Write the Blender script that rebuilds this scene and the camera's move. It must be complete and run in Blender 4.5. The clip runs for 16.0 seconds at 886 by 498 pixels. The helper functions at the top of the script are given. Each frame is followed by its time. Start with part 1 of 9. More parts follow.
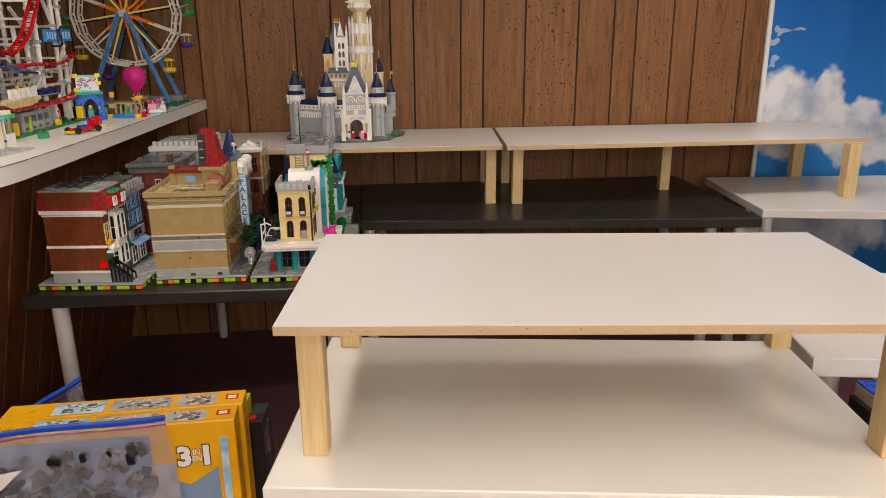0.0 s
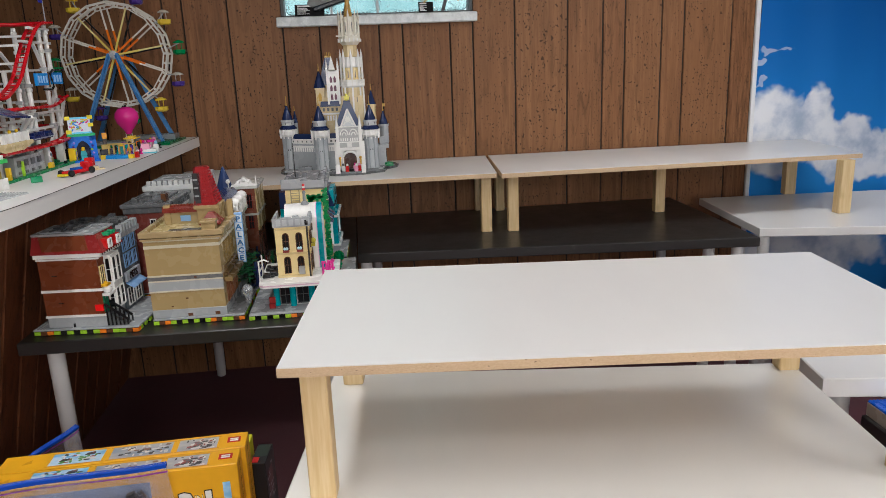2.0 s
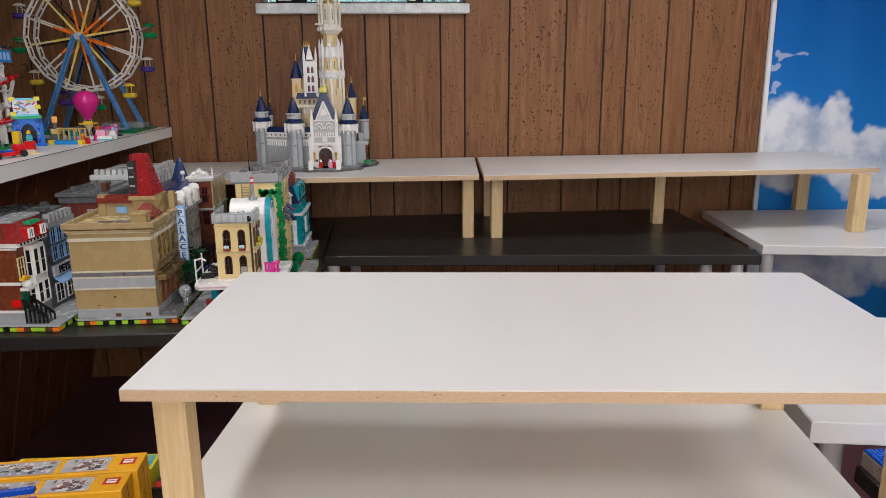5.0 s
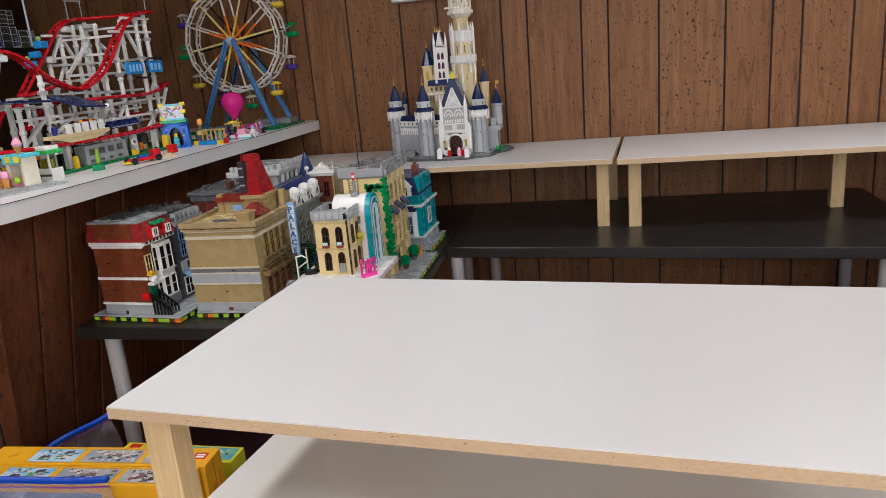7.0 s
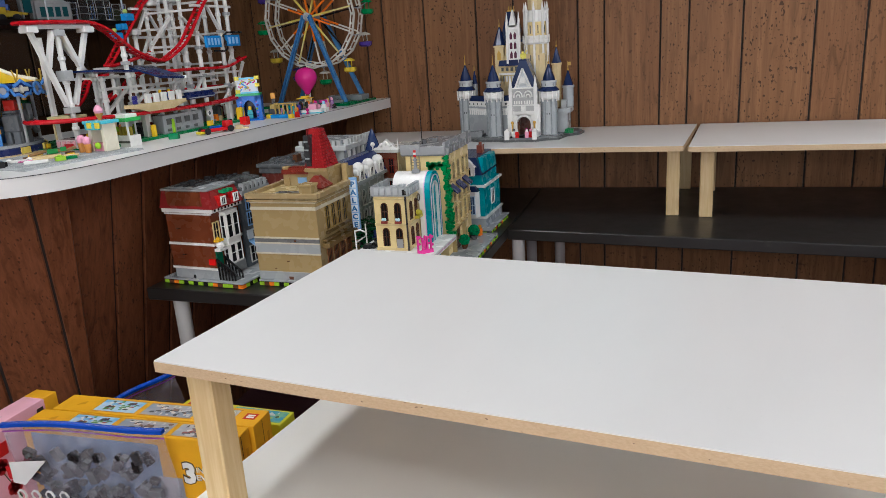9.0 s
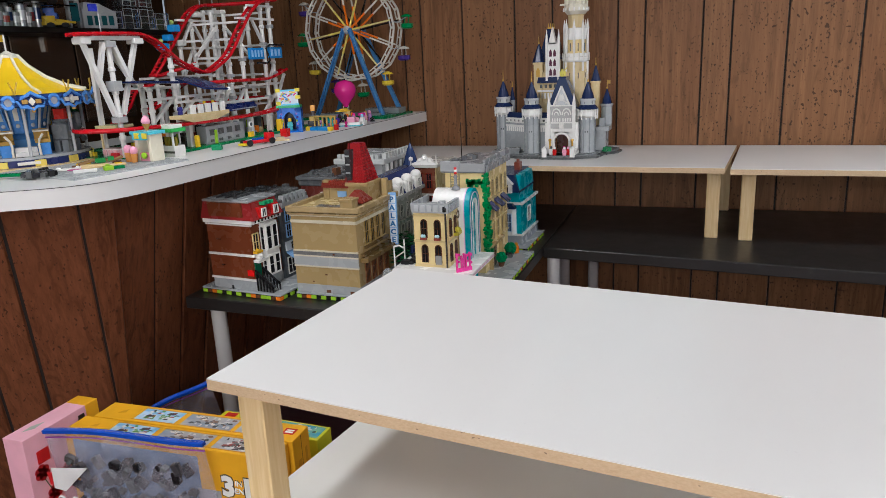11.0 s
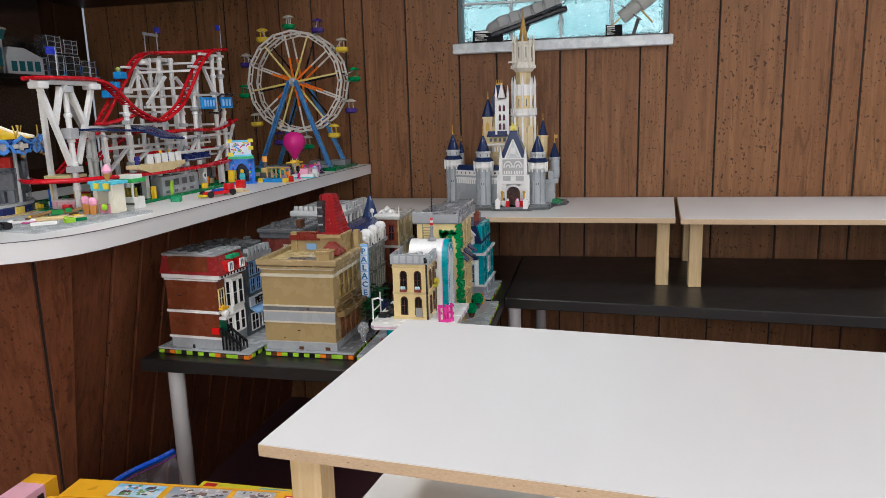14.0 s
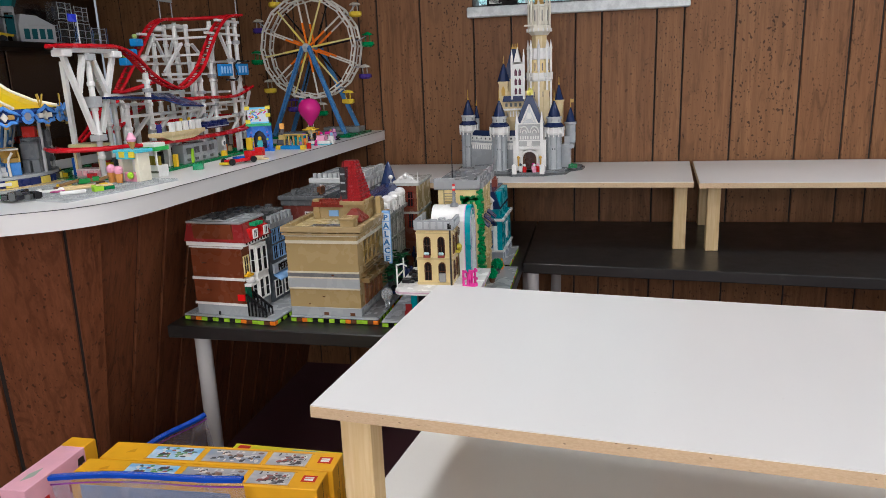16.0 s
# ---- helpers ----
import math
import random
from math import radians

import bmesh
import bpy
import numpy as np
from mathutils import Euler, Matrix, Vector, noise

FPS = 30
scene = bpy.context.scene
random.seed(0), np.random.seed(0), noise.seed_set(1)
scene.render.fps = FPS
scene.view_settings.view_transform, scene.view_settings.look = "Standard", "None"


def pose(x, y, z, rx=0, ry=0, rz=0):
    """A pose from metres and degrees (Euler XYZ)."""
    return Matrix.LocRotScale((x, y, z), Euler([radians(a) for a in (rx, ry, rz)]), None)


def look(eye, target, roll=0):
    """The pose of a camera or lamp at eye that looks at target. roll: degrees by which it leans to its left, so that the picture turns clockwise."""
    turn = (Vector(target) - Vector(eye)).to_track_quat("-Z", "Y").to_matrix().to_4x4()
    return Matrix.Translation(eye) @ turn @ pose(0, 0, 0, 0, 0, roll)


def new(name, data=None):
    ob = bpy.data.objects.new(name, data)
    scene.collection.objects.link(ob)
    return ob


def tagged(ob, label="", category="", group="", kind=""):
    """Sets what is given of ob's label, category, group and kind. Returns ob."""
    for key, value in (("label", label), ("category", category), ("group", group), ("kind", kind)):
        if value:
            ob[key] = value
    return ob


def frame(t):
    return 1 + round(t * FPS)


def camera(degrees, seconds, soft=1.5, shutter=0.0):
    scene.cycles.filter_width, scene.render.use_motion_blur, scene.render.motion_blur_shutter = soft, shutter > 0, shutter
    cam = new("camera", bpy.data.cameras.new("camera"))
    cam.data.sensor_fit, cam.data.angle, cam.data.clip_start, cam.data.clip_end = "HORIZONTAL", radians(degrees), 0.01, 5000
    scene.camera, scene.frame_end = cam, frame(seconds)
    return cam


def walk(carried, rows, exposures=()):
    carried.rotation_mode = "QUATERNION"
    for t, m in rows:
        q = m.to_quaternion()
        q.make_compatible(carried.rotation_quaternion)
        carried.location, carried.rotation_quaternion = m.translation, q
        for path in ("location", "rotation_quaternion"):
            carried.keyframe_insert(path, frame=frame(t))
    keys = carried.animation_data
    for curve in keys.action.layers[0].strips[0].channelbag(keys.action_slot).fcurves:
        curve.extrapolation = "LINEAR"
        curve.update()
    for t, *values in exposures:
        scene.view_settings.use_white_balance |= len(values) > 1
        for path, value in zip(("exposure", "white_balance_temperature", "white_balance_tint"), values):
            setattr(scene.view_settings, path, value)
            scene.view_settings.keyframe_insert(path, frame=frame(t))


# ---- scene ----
cam = camera(63.6, 16.0, soft=0.4)
PATH = [
    (0, (0.562, 0.129, 1.39), (0.756, 2.036, 0.821), -0.5),
    (0.5, (0.555, 0.128, 1.397), (0.647, 2.054, 0.866), -0.6),
    (1, (0.554, 0.138, 1.401), (0.596, 2.071, 0.893), -1.6),
    (1.5, (0.559, 0.174, 1.387), (0.643, 2.108, 0.886), -2.3),
    (2, (0.549, 0.149, 1.396), (0.764, 2.074, 0.9), -2.3),
    (2.5, (0.543, 0.156, 1.394), (0.851, 2.067, 0.891), -2.2),
    (3, (0.589, 0.155, 1.368), (1.015, 2.043, 0.863), -1.1),
    (3.2, (0.613, 0.142, 1.359), (1.042, 2.029, 0.853), -1.1),
    (5.3, (0.76, 0.364, 1.341), (0.782, 2.306, 0.865), -0.8),
    (5.5, (0.78, 0.388, 1.347), (0.681, 2.314, 0.815), -1.6),
    (6, (0.847, 0.42, 1.353), (0.552, 2.327, 0.826), -3.3),
    (6.5, (0.951, 0.446, 1.364), (0.565, 2.335, 0.831), -4.6),
    (7, (1.009, 0.447, 1.36), (0.602, 2.335, 0.839), -4.9),
    (7.5, (1.044, 0.458, 1.34), (0.617, 2.342, 0.822), -4.4),
    (8, (1.058, 0.459, 1.339), (0.567, 2.32, 0.796), -4.0),
    (8.5, (1.059, 0.457, 1.346), (0.492, 2.293, 0.789), -4.0),
    (9, (1.054, 0.456, 1.347), (0.446, 2.28, 0.796), -3.8),
    (11.3, (0.989, 0.45, 1.37), (0.311, 2.262, 0.865), -2.7),
    (11.5, (0.963, 0.447, 1.369), (0.277, 2.26, 0.88), -2.8),
    (12, (0.896, 0.447, 1.371), (0.212, 2.265, 0.892), -3.1),
    (12.5, (0.855, 0.438, 1.378), (0.2, 2.27, 0.912), -3.0),
    (13, (0.824, 0.43, 1.379), (0.25, 2.293, 0.933), -2.6),
    (13.5, (0.81, 0.414, 1.377), (0.343, 2.316, 0.969), -2.1),
    (14, (0.797, 0.416, 1.363), (0.398, 2.338, 0.978), -1.7),
    (14.5, (0.779, 0.43, 1.358), (0.443, 2.358, 0.943), -0.9),
    (15, (0.744, 0.4, 1.363), (0.413, 2.32, 0.909), -0.9),
    (15.5, (0.735, 0.384, 1.366), (0.361, 2.29, 0.891), -1.6),
    (16, (0.746, 0.394, 1.365), (0.341, 2.294, 0.889), -2.2),
]
walk(cam, [(t, look(eye, target, roll)) for t, eye, target, roll in PATH],
     [(0, 0.31, 7300, 16), (0.5, 0.36, 7000, 15), (1.0, 0.38, 6500, 12), (1.5, 0.38, 6150, 10), (3.0, 0.38, 6050, 12), (5.5, 0.38, 6150, 14), (7.0, 0.38, 6050, 13), (9.0, 0.38, 5850, 9), (12.5, 0.41, 5900, 11), (16, 0.43, 5900, 11)])

# ---- light ----
world = bpy.data.worlds.new("world")
scene.world = world
world.use_nodes = True
world.node_tree.nodes["Background"].inputs[0].default_value = (0.9, 0.95, 1.0, 1)
world.node_tree.nodes["Background"].inputs[1].default_value = 0.25
CEIL_Z, BACK_Y, RIGHT_X, LEFT_X, FRONT_Y = 2.32, 3.496, 3.37, -1.52, -3.2
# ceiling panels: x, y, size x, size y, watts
# All unseen; the first fits the shelf's shadow, the rest are added as fill.
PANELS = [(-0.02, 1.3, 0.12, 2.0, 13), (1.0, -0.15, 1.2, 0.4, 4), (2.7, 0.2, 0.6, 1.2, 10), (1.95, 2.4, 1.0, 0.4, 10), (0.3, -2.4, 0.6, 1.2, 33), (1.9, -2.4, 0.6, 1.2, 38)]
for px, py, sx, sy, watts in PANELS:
    lamp = bpy.data.lights.new("unseen_panel_light", "AREA")
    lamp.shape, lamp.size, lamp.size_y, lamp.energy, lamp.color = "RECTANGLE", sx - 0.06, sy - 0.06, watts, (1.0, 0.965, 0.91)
    new("unseen_panel_light", lamp).matrix_world = pose(px, py, CEIL_Z - 0.045)


# ---- mesh tools ----
class Geo:
    """Collects solid shapes into one mesh."""

    def __init__(self):
        self.v, self.f = [], []

    def add(self, verts, faces):
        n = len(self.v)
        self.v += [tuple(p) for p in verts]
        self.f += [tuple(i + n for i in f) for f in faces]
        return self

    def box(self, x0, y0, z0, x1, y1, z1, c=0.0):
        """A box, with chamfered edges where c is given."""
        if not c:
            return self.add([(x, y, z) for z in (z0, z1) for x, y in ((x0, y0), (x1, y0), (x1, y1), (x0, y1))],
                            [(3, 2, 1, 0), (4, 5, 6, 7), (0, 1, 5, 4), (1, 2, 6, 5), (2, 3, 7, 6), (3, 0, 4, 7)])
        rings = []
        for z, i in ((z0, c), (z0 + c, 0), (z1 - c, 0), (z1, c)):
            k = i if i else 0
            a, b = k + (c if not i else c), k
            rings += [(x0 + a, y0 + b, z), (x1 - a, y0 + b, z), (x1 - b, y0 + a, z), (x1 - b, y1 - a, z),
                      (x1 - a, y1 - b, z), (x0 + a, y1 - b, z), (x0 + b, y1 - a, z), (x0 + b, y0 + a, z)]
        faces = [tuple(range(7, -1, -1)), tuple(range(24, 32))]
        for r in range(3):
            faces += [(r * 8 + i, r * 8 + (i + 1) % 8, r * 8 + 8 + (i + 1) % 8, r * 8 + 8 + i) for i in range(8)]
        return self.add(rings, faces)

    def lathe(self, x, y, profile, n=12, phase=0.0, squash=1.0):
        """A turned solid from (radius, z) rows, bottom to top."""
        verts, faces = [], []
        for r, z in profile:
            verts += [(x + r * math.cos(2 * math.pi * (i + phase) / n), y + squash * r * math.sin(2 * math.pi * (i + phase) / n), z) for i in range(n)]
        for k in range(len(profile) - 1):
            faces += [(k * n + i, k * n + (i + 1) % n, k * n + n + (i + 1) % n, k * n + n + i) for i in range(n)]
        faces += [tuple(range(n - 1, -1, -1)), tuple(range((len(profile) - 1) * n, len(profile) * n))]
        return self.add(verts, faces)

    def cyl(self, x, y, z0, z1, r, r2=None, n=12):
        return self.lathe(x, y, [(r, z0), (r if r2 is None else max(r2, 1e-4), z1)], n)

    def prism(self, poly, a, b, axis="z"):
        """A polygon drawn out from a to b along an axis; x: poly is (y, z), y: (x, z), z: (x, y)."""
        put = {"z": lambda p, h: (p[0], p[1], h), "y": lambda p, h: (p[0], h, p[1]), "x": lambda p, h: (h, p[0], p[1])}[axis]
        n = len(poly)
        faces = [tuple(range(n - 1, -1, -1)), tuple(range(n, 2 * n))] + [(i, (i + 1) % n, n + (i + 1) % n, n + i) for i in range(n)]
        if axis == "y":
            faces = [tuple(reversed(f)) for f in faces]
        return self.add([put(p, a) for p in poly] + [put(p, b) for p in poly], faces)

    def beam(self, p, q, w, h=None, up=(0, 0, 1)):
        """A square bar from p to q."""
        h = w if h is None else h
        p, q = Vector(p), Vector(q)
        d = (q - p).normalized()
        u = Vector(up) if abs(d.dot(Vector(up))) < 0.97 else Vector((1, 0, 0))
        s = d.cross(u).normalized()
        t = s.cross(d)
        c = [(-w / 2, -h / 2), (w / 2, -h / 2), (w / 2, h / 2), (-w / 2, h / 2)]
        return self.add([o + s * a + t * b for o in (p, q) for a, b in c], [(3, 2, 1, 0), (4, 5, 6, 7), (0, 1, 5, 4), (1, 2, 6, 5), (2, 3, 7, 6), (3, 0, 4, 7)])

    def tube(self, points, r, n=6, flat=1.0, closed=False):
        pts = [Vector(p) for p in points]
        m = len(pts)
        verts, faces = [], []
        for i, p in enumerate(pts):
            d = (pts[(i + 1) % m] - pts[i - 1]) if closed else (pts[min(i + 1, m - 1)] - pts[max(i - 1, 0)])
            d.normalize()
            u = Vector((0, 0, 1)) if abs(d.z) < 0.95 else Vector((1, 0, 0))
            s = d.cross(u).normalized()
            t = s.cross(d)
            verts += [p + s * r * math.cos(2 * math.pi * (k + 0.5) / n) + t * r * flat * math.sin(2 * math.pi * (k + 0.5) / n) for k in range(n)]
        for i in range(m if closed else m - 1):
            j = (i + 1) % m
            faces += [(i * n + k, i * n + (k + 1) % n, j * n + (k + 1) % n, j * n + k) for k in range(n)]
        if not closed:
            faces += [tuple(range(n - 1, -1, -1)), tuple(range((m - 1) * n, m * n))]
        return self.add(verts, faces)

    def ball(self, x, y, z, r, sz=1.0, n=10, m=6):
        prof = [(max(r * math.sin(math.pi * k / m), 1e-4), z - r * sz * math.cos(math.pi * k / m)) for k in range(m + 1)]
        return self.lathe(x, y, prof, n)

    def studs(self, x0, y0, x1, y1, z, keep=None, n=8):
        """Rows of toy-brick studs, 8 mm apart."""
        for i in range(int(round((x1 - x0) / 0.008))):
            for j in range(int(round((y1 - y0) / 0.008))):
                x, y = x0 + 0.004 + i * 0.008, y0 + 0.004 + j * 0.008
                if keep is None or keep(x, y):
                    self.lathe(x, y, [(0.0024, z - 0.0003), (0.0024, z + 0.0017)], n)
        return self

    def turn(self, m, start=0):
        self.v[start:] = [tuple(m @ Vector(p)) for p in self.v[start:]]
        return self

    def mesh(self, name, smooth=0.0):
        me = bpy.data.meshes.new(name)
        me.from_pydata(self.v, [], self.f)
        me.update()
        if smooth:
            me.shade_smooth()
            me.set_sharp_from_angle(angle=radians(smooth))
        return me


def thing(name, label, category, x=0, y=0, z=0, rz=0, group="", kind=""):
    ob = tagged(new(name), label, category, group, kind)
    ob.matrix_world = pose(x, y, z, 0, 0, rz)
    ob.empty_display_size = 0.02
    return ob


def part(name, geo, material, parent, label="", smooth=0.0):
    ob = new(name, geo.mesh(name, smooth) if isinstance(geo, Geo) else geo)
    if not ob.data.materials:
        ob.data.materials.append(material)
    ob.parent = parent
    return tagged(ob, label)


def solo(name, geo, material, label, category, x=0, y=0, z=0, rz=0, group="", kind="", smooth=0.0):
    ob = new(name, geo.mesh(name, smooth))
    ob.data.materials.append(material)
    ob.matrix_world = pose(x, y, z, 0, 0, rz)
    return tagged(ob, label, category, group, kind)


# ---- materials ----
MATS = {}


class Nodes:
    """Short hand for a material's node tree."""

    def __init__(self, name):
        self.mat = bpy.data.materials.new(name)
        self.mat.use_nodes = True
        self.tree = self.mat.node_tree
        self.b = self.tree.nodes["Principled BSDF"]

    def node(self, kind, **inputs):
        n = self.tree.nodes.new(kind)
        for k, v in inputs.items():
            key = int(k[1:]) if k[0] == "i" and k[1:].isdigit() else k.replace("_", " ")
            self.set(n.inputs[key], v)
        return n

    def set(self, socket, v):
        if isinstance(v, bpy.types.NodeSocket):
            self.tree.links.new(v, socket)
        elif isinstance(v, tuple) and len(v) == 3 and socket.type == "RGBA":
            socket.default_value = (*v, 1)
        else:
            socket.default_value = v

    def math(self, op, a, b=0.0, c=0.0, clamp=False):
        n = self.node("ShaderNodeMath", i0=a, i1=b, i2=c)
        n.operation, n.use_clamp = op, clamp
        return n.outputs[0]

    def mix(self, f, a, b, kind="MIX"):
        n = self.tree.nodes.new("ShaderNodeMix")
        n.data_type, n.blend_type = "RGBA", kind
        self.set(n.inputs[0], f), self.set(n.inputs[6], a), self.set(n.inputs[7], b)
        return n.outputs[2]

    def ramp(self, v, lo, hi):
        n = self.node("ShaderNodeMapRange", i0=v, i1=lo, i2=hi)
        n.interpolation_type = "SMOOTHSTEP"
        return n.outputs[0]

    def coords(self, scale=(1, 1, 1), shift=None, kind="Object"):
        c = self.node("ShaderNodeTexCoord").outputs[kind]
        n = self.node("ShaderNodeMapping", i0=c)
        n.inputs[3].default_value = scale
        if shift is not None:
            self.set(n.inputs[1], shift)
        return n.outputs[0]

    def noise(self, vec, scale, detail=3.0, rough=0.55):
        return self.node("ShaderNodeTexNoise", Vector=vec, Scale=scale, Detail=detail, Roughness=rough).outputs[0]

    def bump(self, h, strength, distance):
        n = self.node("ShaderNodeBump", Height=h, Strength=strength, Distance=distance)
        self.set(self.b.inputs["Normal"], n.outputs[0])

    def out(self, color, rough, metal=0.0, coat=0.0, spec=0.5):
        self.set(self.b.inputs["Base Color"], color)
        self.set(self.b.inputs["Roughness"], rough)
        self.b.inputs["Metallic"].default_value = metal
        self.b.inputs["Coat Weight"].default_value = coat
        self.b.inputs["Specular IOR Level"].default_value = spec
        return self.mat


def plastic(r, g, b, rough=0.28):
    """Moulded toy plastic: glossy, with faint handling marks."""
    key = ("plastic", r, g, b, rough)
    if key not in MATS:
        n = Nodes("toy_plastic")
        co = n.coords()
        a = n.noise(co, 9.0, 2.0)
        info = n.node("ShaderNodeObjectInfo").outputs["Random"]
        shade = n.math("MULTIPLY_ADD", info, 0.08, 0.95)
        fine = n.math("MULTIPLY_ADD", a, 0.03, 0.985)
        col = n.mix(1.0, (r, g, b), n.node("ShaderNodeCombineColor", i0=n.math("MULTIPLY", shade, fine), i1=n.math("MULTIPLY", shade, fine), i2=n.math("MULTIPLY", shade, fine)).outputs[0], "MULTIPLY")
        MATS[key] = n.out(col, n.math("MULTIPLY_ADD", n.noise(co, 30.0, 2.0), 0.10, rough - 0.06), spec=0.32)
    return MATS[key]


WHITE, LGRAY, DGRAY, BLACK = (0.80, 0.79, 0.76), (0.36, 0.38, 0.39), (0.10, 0.105, 0.105), (0.012, 0.012, 0.013)
RED, DRED, TAN, DTAN = (0.50, 0.012, 0.012), (0.16, 0.02, 0.018), (0.64, 0.51, 0.28), (0.38, 0.275, 0.125)
BLUE, NAVY, AZURE, TEAL = (0.01, 0.09, 0.42), (0.012, 0.025, 0.085), (0.045, 0.24, 0.62), (0.0, 0.29, 0.34)
GREEN, LIME, YELLOW, ORANGE = (0.0, 0.17, 0.045), (0.33, 0.60, 0.03), (0.78, 0.50, 0.02), (0.80, 0.20, 0.015)
PINK, MAGENTA, GOLD, BROWN, LYEL = (0.80, 0.36, 0.50), (0.62, 0.02, 0.22), (0.55, 0.33, 0.06), (0.11, 0.045, 0.02), (0.78, 0.62, 0.30)
PURPLE, SAND, CLEAR_BLUE = (0.07, 0.03, 0.28), (0.66, 0.50, 0.26), (0.25, 0.45, 0.75)


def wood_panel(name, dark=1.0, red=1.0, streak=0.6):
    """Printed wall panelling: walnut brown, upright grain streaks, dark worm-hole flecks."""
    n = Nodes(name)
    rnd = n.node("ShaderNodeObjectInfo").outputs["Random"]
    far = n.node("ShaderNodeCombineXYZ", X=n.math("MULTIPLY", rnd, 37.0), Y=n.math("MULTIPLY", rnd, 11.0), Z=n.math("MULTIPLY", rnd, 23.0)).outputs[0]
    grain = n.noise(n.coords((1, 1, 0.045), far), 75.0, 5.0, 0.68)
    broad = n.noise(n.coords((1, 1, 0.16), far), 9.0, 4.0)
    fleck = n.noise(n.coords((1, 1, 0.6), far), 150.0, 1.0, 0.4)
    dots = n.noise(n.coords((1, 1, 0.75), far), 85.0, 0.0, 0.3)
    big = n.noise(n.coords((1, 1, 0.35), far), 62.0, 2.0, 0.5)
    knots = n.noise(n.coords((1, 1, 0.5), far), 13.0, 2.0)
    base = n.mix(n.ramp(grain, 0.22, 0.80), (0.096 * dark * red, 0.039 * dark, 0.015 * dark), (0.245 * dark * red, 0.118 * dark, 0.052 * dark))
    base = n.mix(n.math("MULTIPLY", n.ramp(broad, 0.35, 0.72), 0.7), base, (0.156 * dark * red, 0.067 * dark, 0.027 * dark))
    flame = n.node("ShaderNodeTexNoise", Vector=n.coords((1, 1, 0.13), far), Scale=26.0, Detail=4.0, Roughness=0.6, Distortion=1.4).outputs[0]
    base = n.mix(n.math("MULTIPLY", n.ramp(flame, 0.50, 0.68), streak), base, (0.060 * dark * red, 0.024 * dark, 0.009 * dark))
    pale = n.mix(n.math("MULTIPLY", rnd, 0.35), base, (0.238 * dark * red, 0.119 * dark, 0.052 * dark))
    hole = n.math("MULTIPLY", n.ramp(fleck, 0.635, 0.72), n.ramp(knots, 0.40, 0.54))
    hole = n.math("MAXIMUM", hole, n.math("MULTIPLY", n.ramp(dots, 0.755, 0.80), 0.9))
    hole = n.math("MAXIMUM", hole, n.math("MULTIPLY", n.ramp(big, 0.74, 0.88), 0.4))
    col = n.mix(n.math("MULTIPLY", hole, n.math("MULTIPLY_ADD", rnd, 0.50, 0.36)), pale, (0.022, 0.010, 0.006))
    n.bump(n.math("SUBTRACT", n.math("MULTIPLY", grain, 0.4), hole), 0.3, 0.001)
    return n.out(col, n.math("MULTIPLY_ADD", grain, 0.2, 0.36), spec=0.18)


def melamine(name, c, rough=0.3):
    n = Nodes(name)
    co = n.coords()
    smear = n.noise(n.coords((1.0, 0.35, 1)), 4.5, 4.0)
    dust = n.noise(co, 130.0, 2.0)
    col = n.mix(n.ramp(smear, 0.25, 0.8), c, tuple(k * 0.95 for k in c))
    col = n.mix(n.math("MULTIPLY", n.ramp(dust, 0.72, 0.78), 0.12), col, tuple(k * 0.6 for k in c))
    return n.out(col, n.math("MULTIPLY_ADD", smear, 0.10, rough - 0.05))


def chipboard():
    n = Nodes("chipboard_edge")
    co = n.coords((1, 1, 2.2))
    a, b = n.noise(co, 210.0, 3.0, 0.7), n.noise(co, 70.0, 2.0)
    col = n.mix(n.ramp(a, 0.25, 0.75), (0.50, 0.35, 0.205), (0.58, 0.425, 0.265))
    spot = n.noise(co, 130.0, 1.0, 0.4)
    col = n.mix(n.math("MULTIPLY", n.ramp(b, 0.62, 0.78), 0.35), col, (0.40, 0.26, 0.14))
    col = n.mix(n.math("MULTIPLY", n.ramp(spot, 0.74, 0.79), 0.75), col, (0.10, 0.06, 0.03))
    n.bump(a, 0.2, 0.0006)
    return n.out(col, 0.7)


def pine():
    n = Nodes("pine_wood")
    rnd = n.node("ShaderNodeObjectInfo").outputs["Random"]
    far = n.node("ShaderNodeCombineXYZ", X=n.math("MULTIPLY", rnd, 9.0), Y=rnd, Z=n.math("MULTIPLY", rnd, 5.0)).outputs[0]
    g = n.noise(n.coords((1, 1, 0.06), far), 130.0, 4.0)
    k = n.noise(n.coords((1, 1, 0.5), far), 14.0, 2.0)
    col = n.mix(n.ramp(g, 0.3, 0.75), (0.60, 0.42, 0.20), (0.70, 0.54, 0.30))
    col = n.mix(n.math("MULTIPLY", n.ramp(k, 0.62, 0.74), 0.5), col, (0.45, 0.29, 0.13))
    n.bump(g, 0.15, 0.0006)
    return n.out(col, 0.55)


def black_top():
    n = Nodes("black_brown_foil")
    g = n.noise(n.coords((0.12, 1, 1)), 90.0, 4.0)
    scuff = n.noise(n.coords((1, 1, 1)), 13.0, 5.0, 0.7)
    col = n.mix(g, (0.012, 0.0112, 0.011), (0.023, 0.0215, 0.020))
    col = n.mix(n.math("MULTIPLY", n.ramp(scuff, 0.62, 0.78), 0.35), col, (0.10, 0.09, 0.08))
    n.bump(g, 0.12, 0.0005)
    return n.out(col, n.math("MULTIPLY_ADD", scuff, 0.25, 0.22))


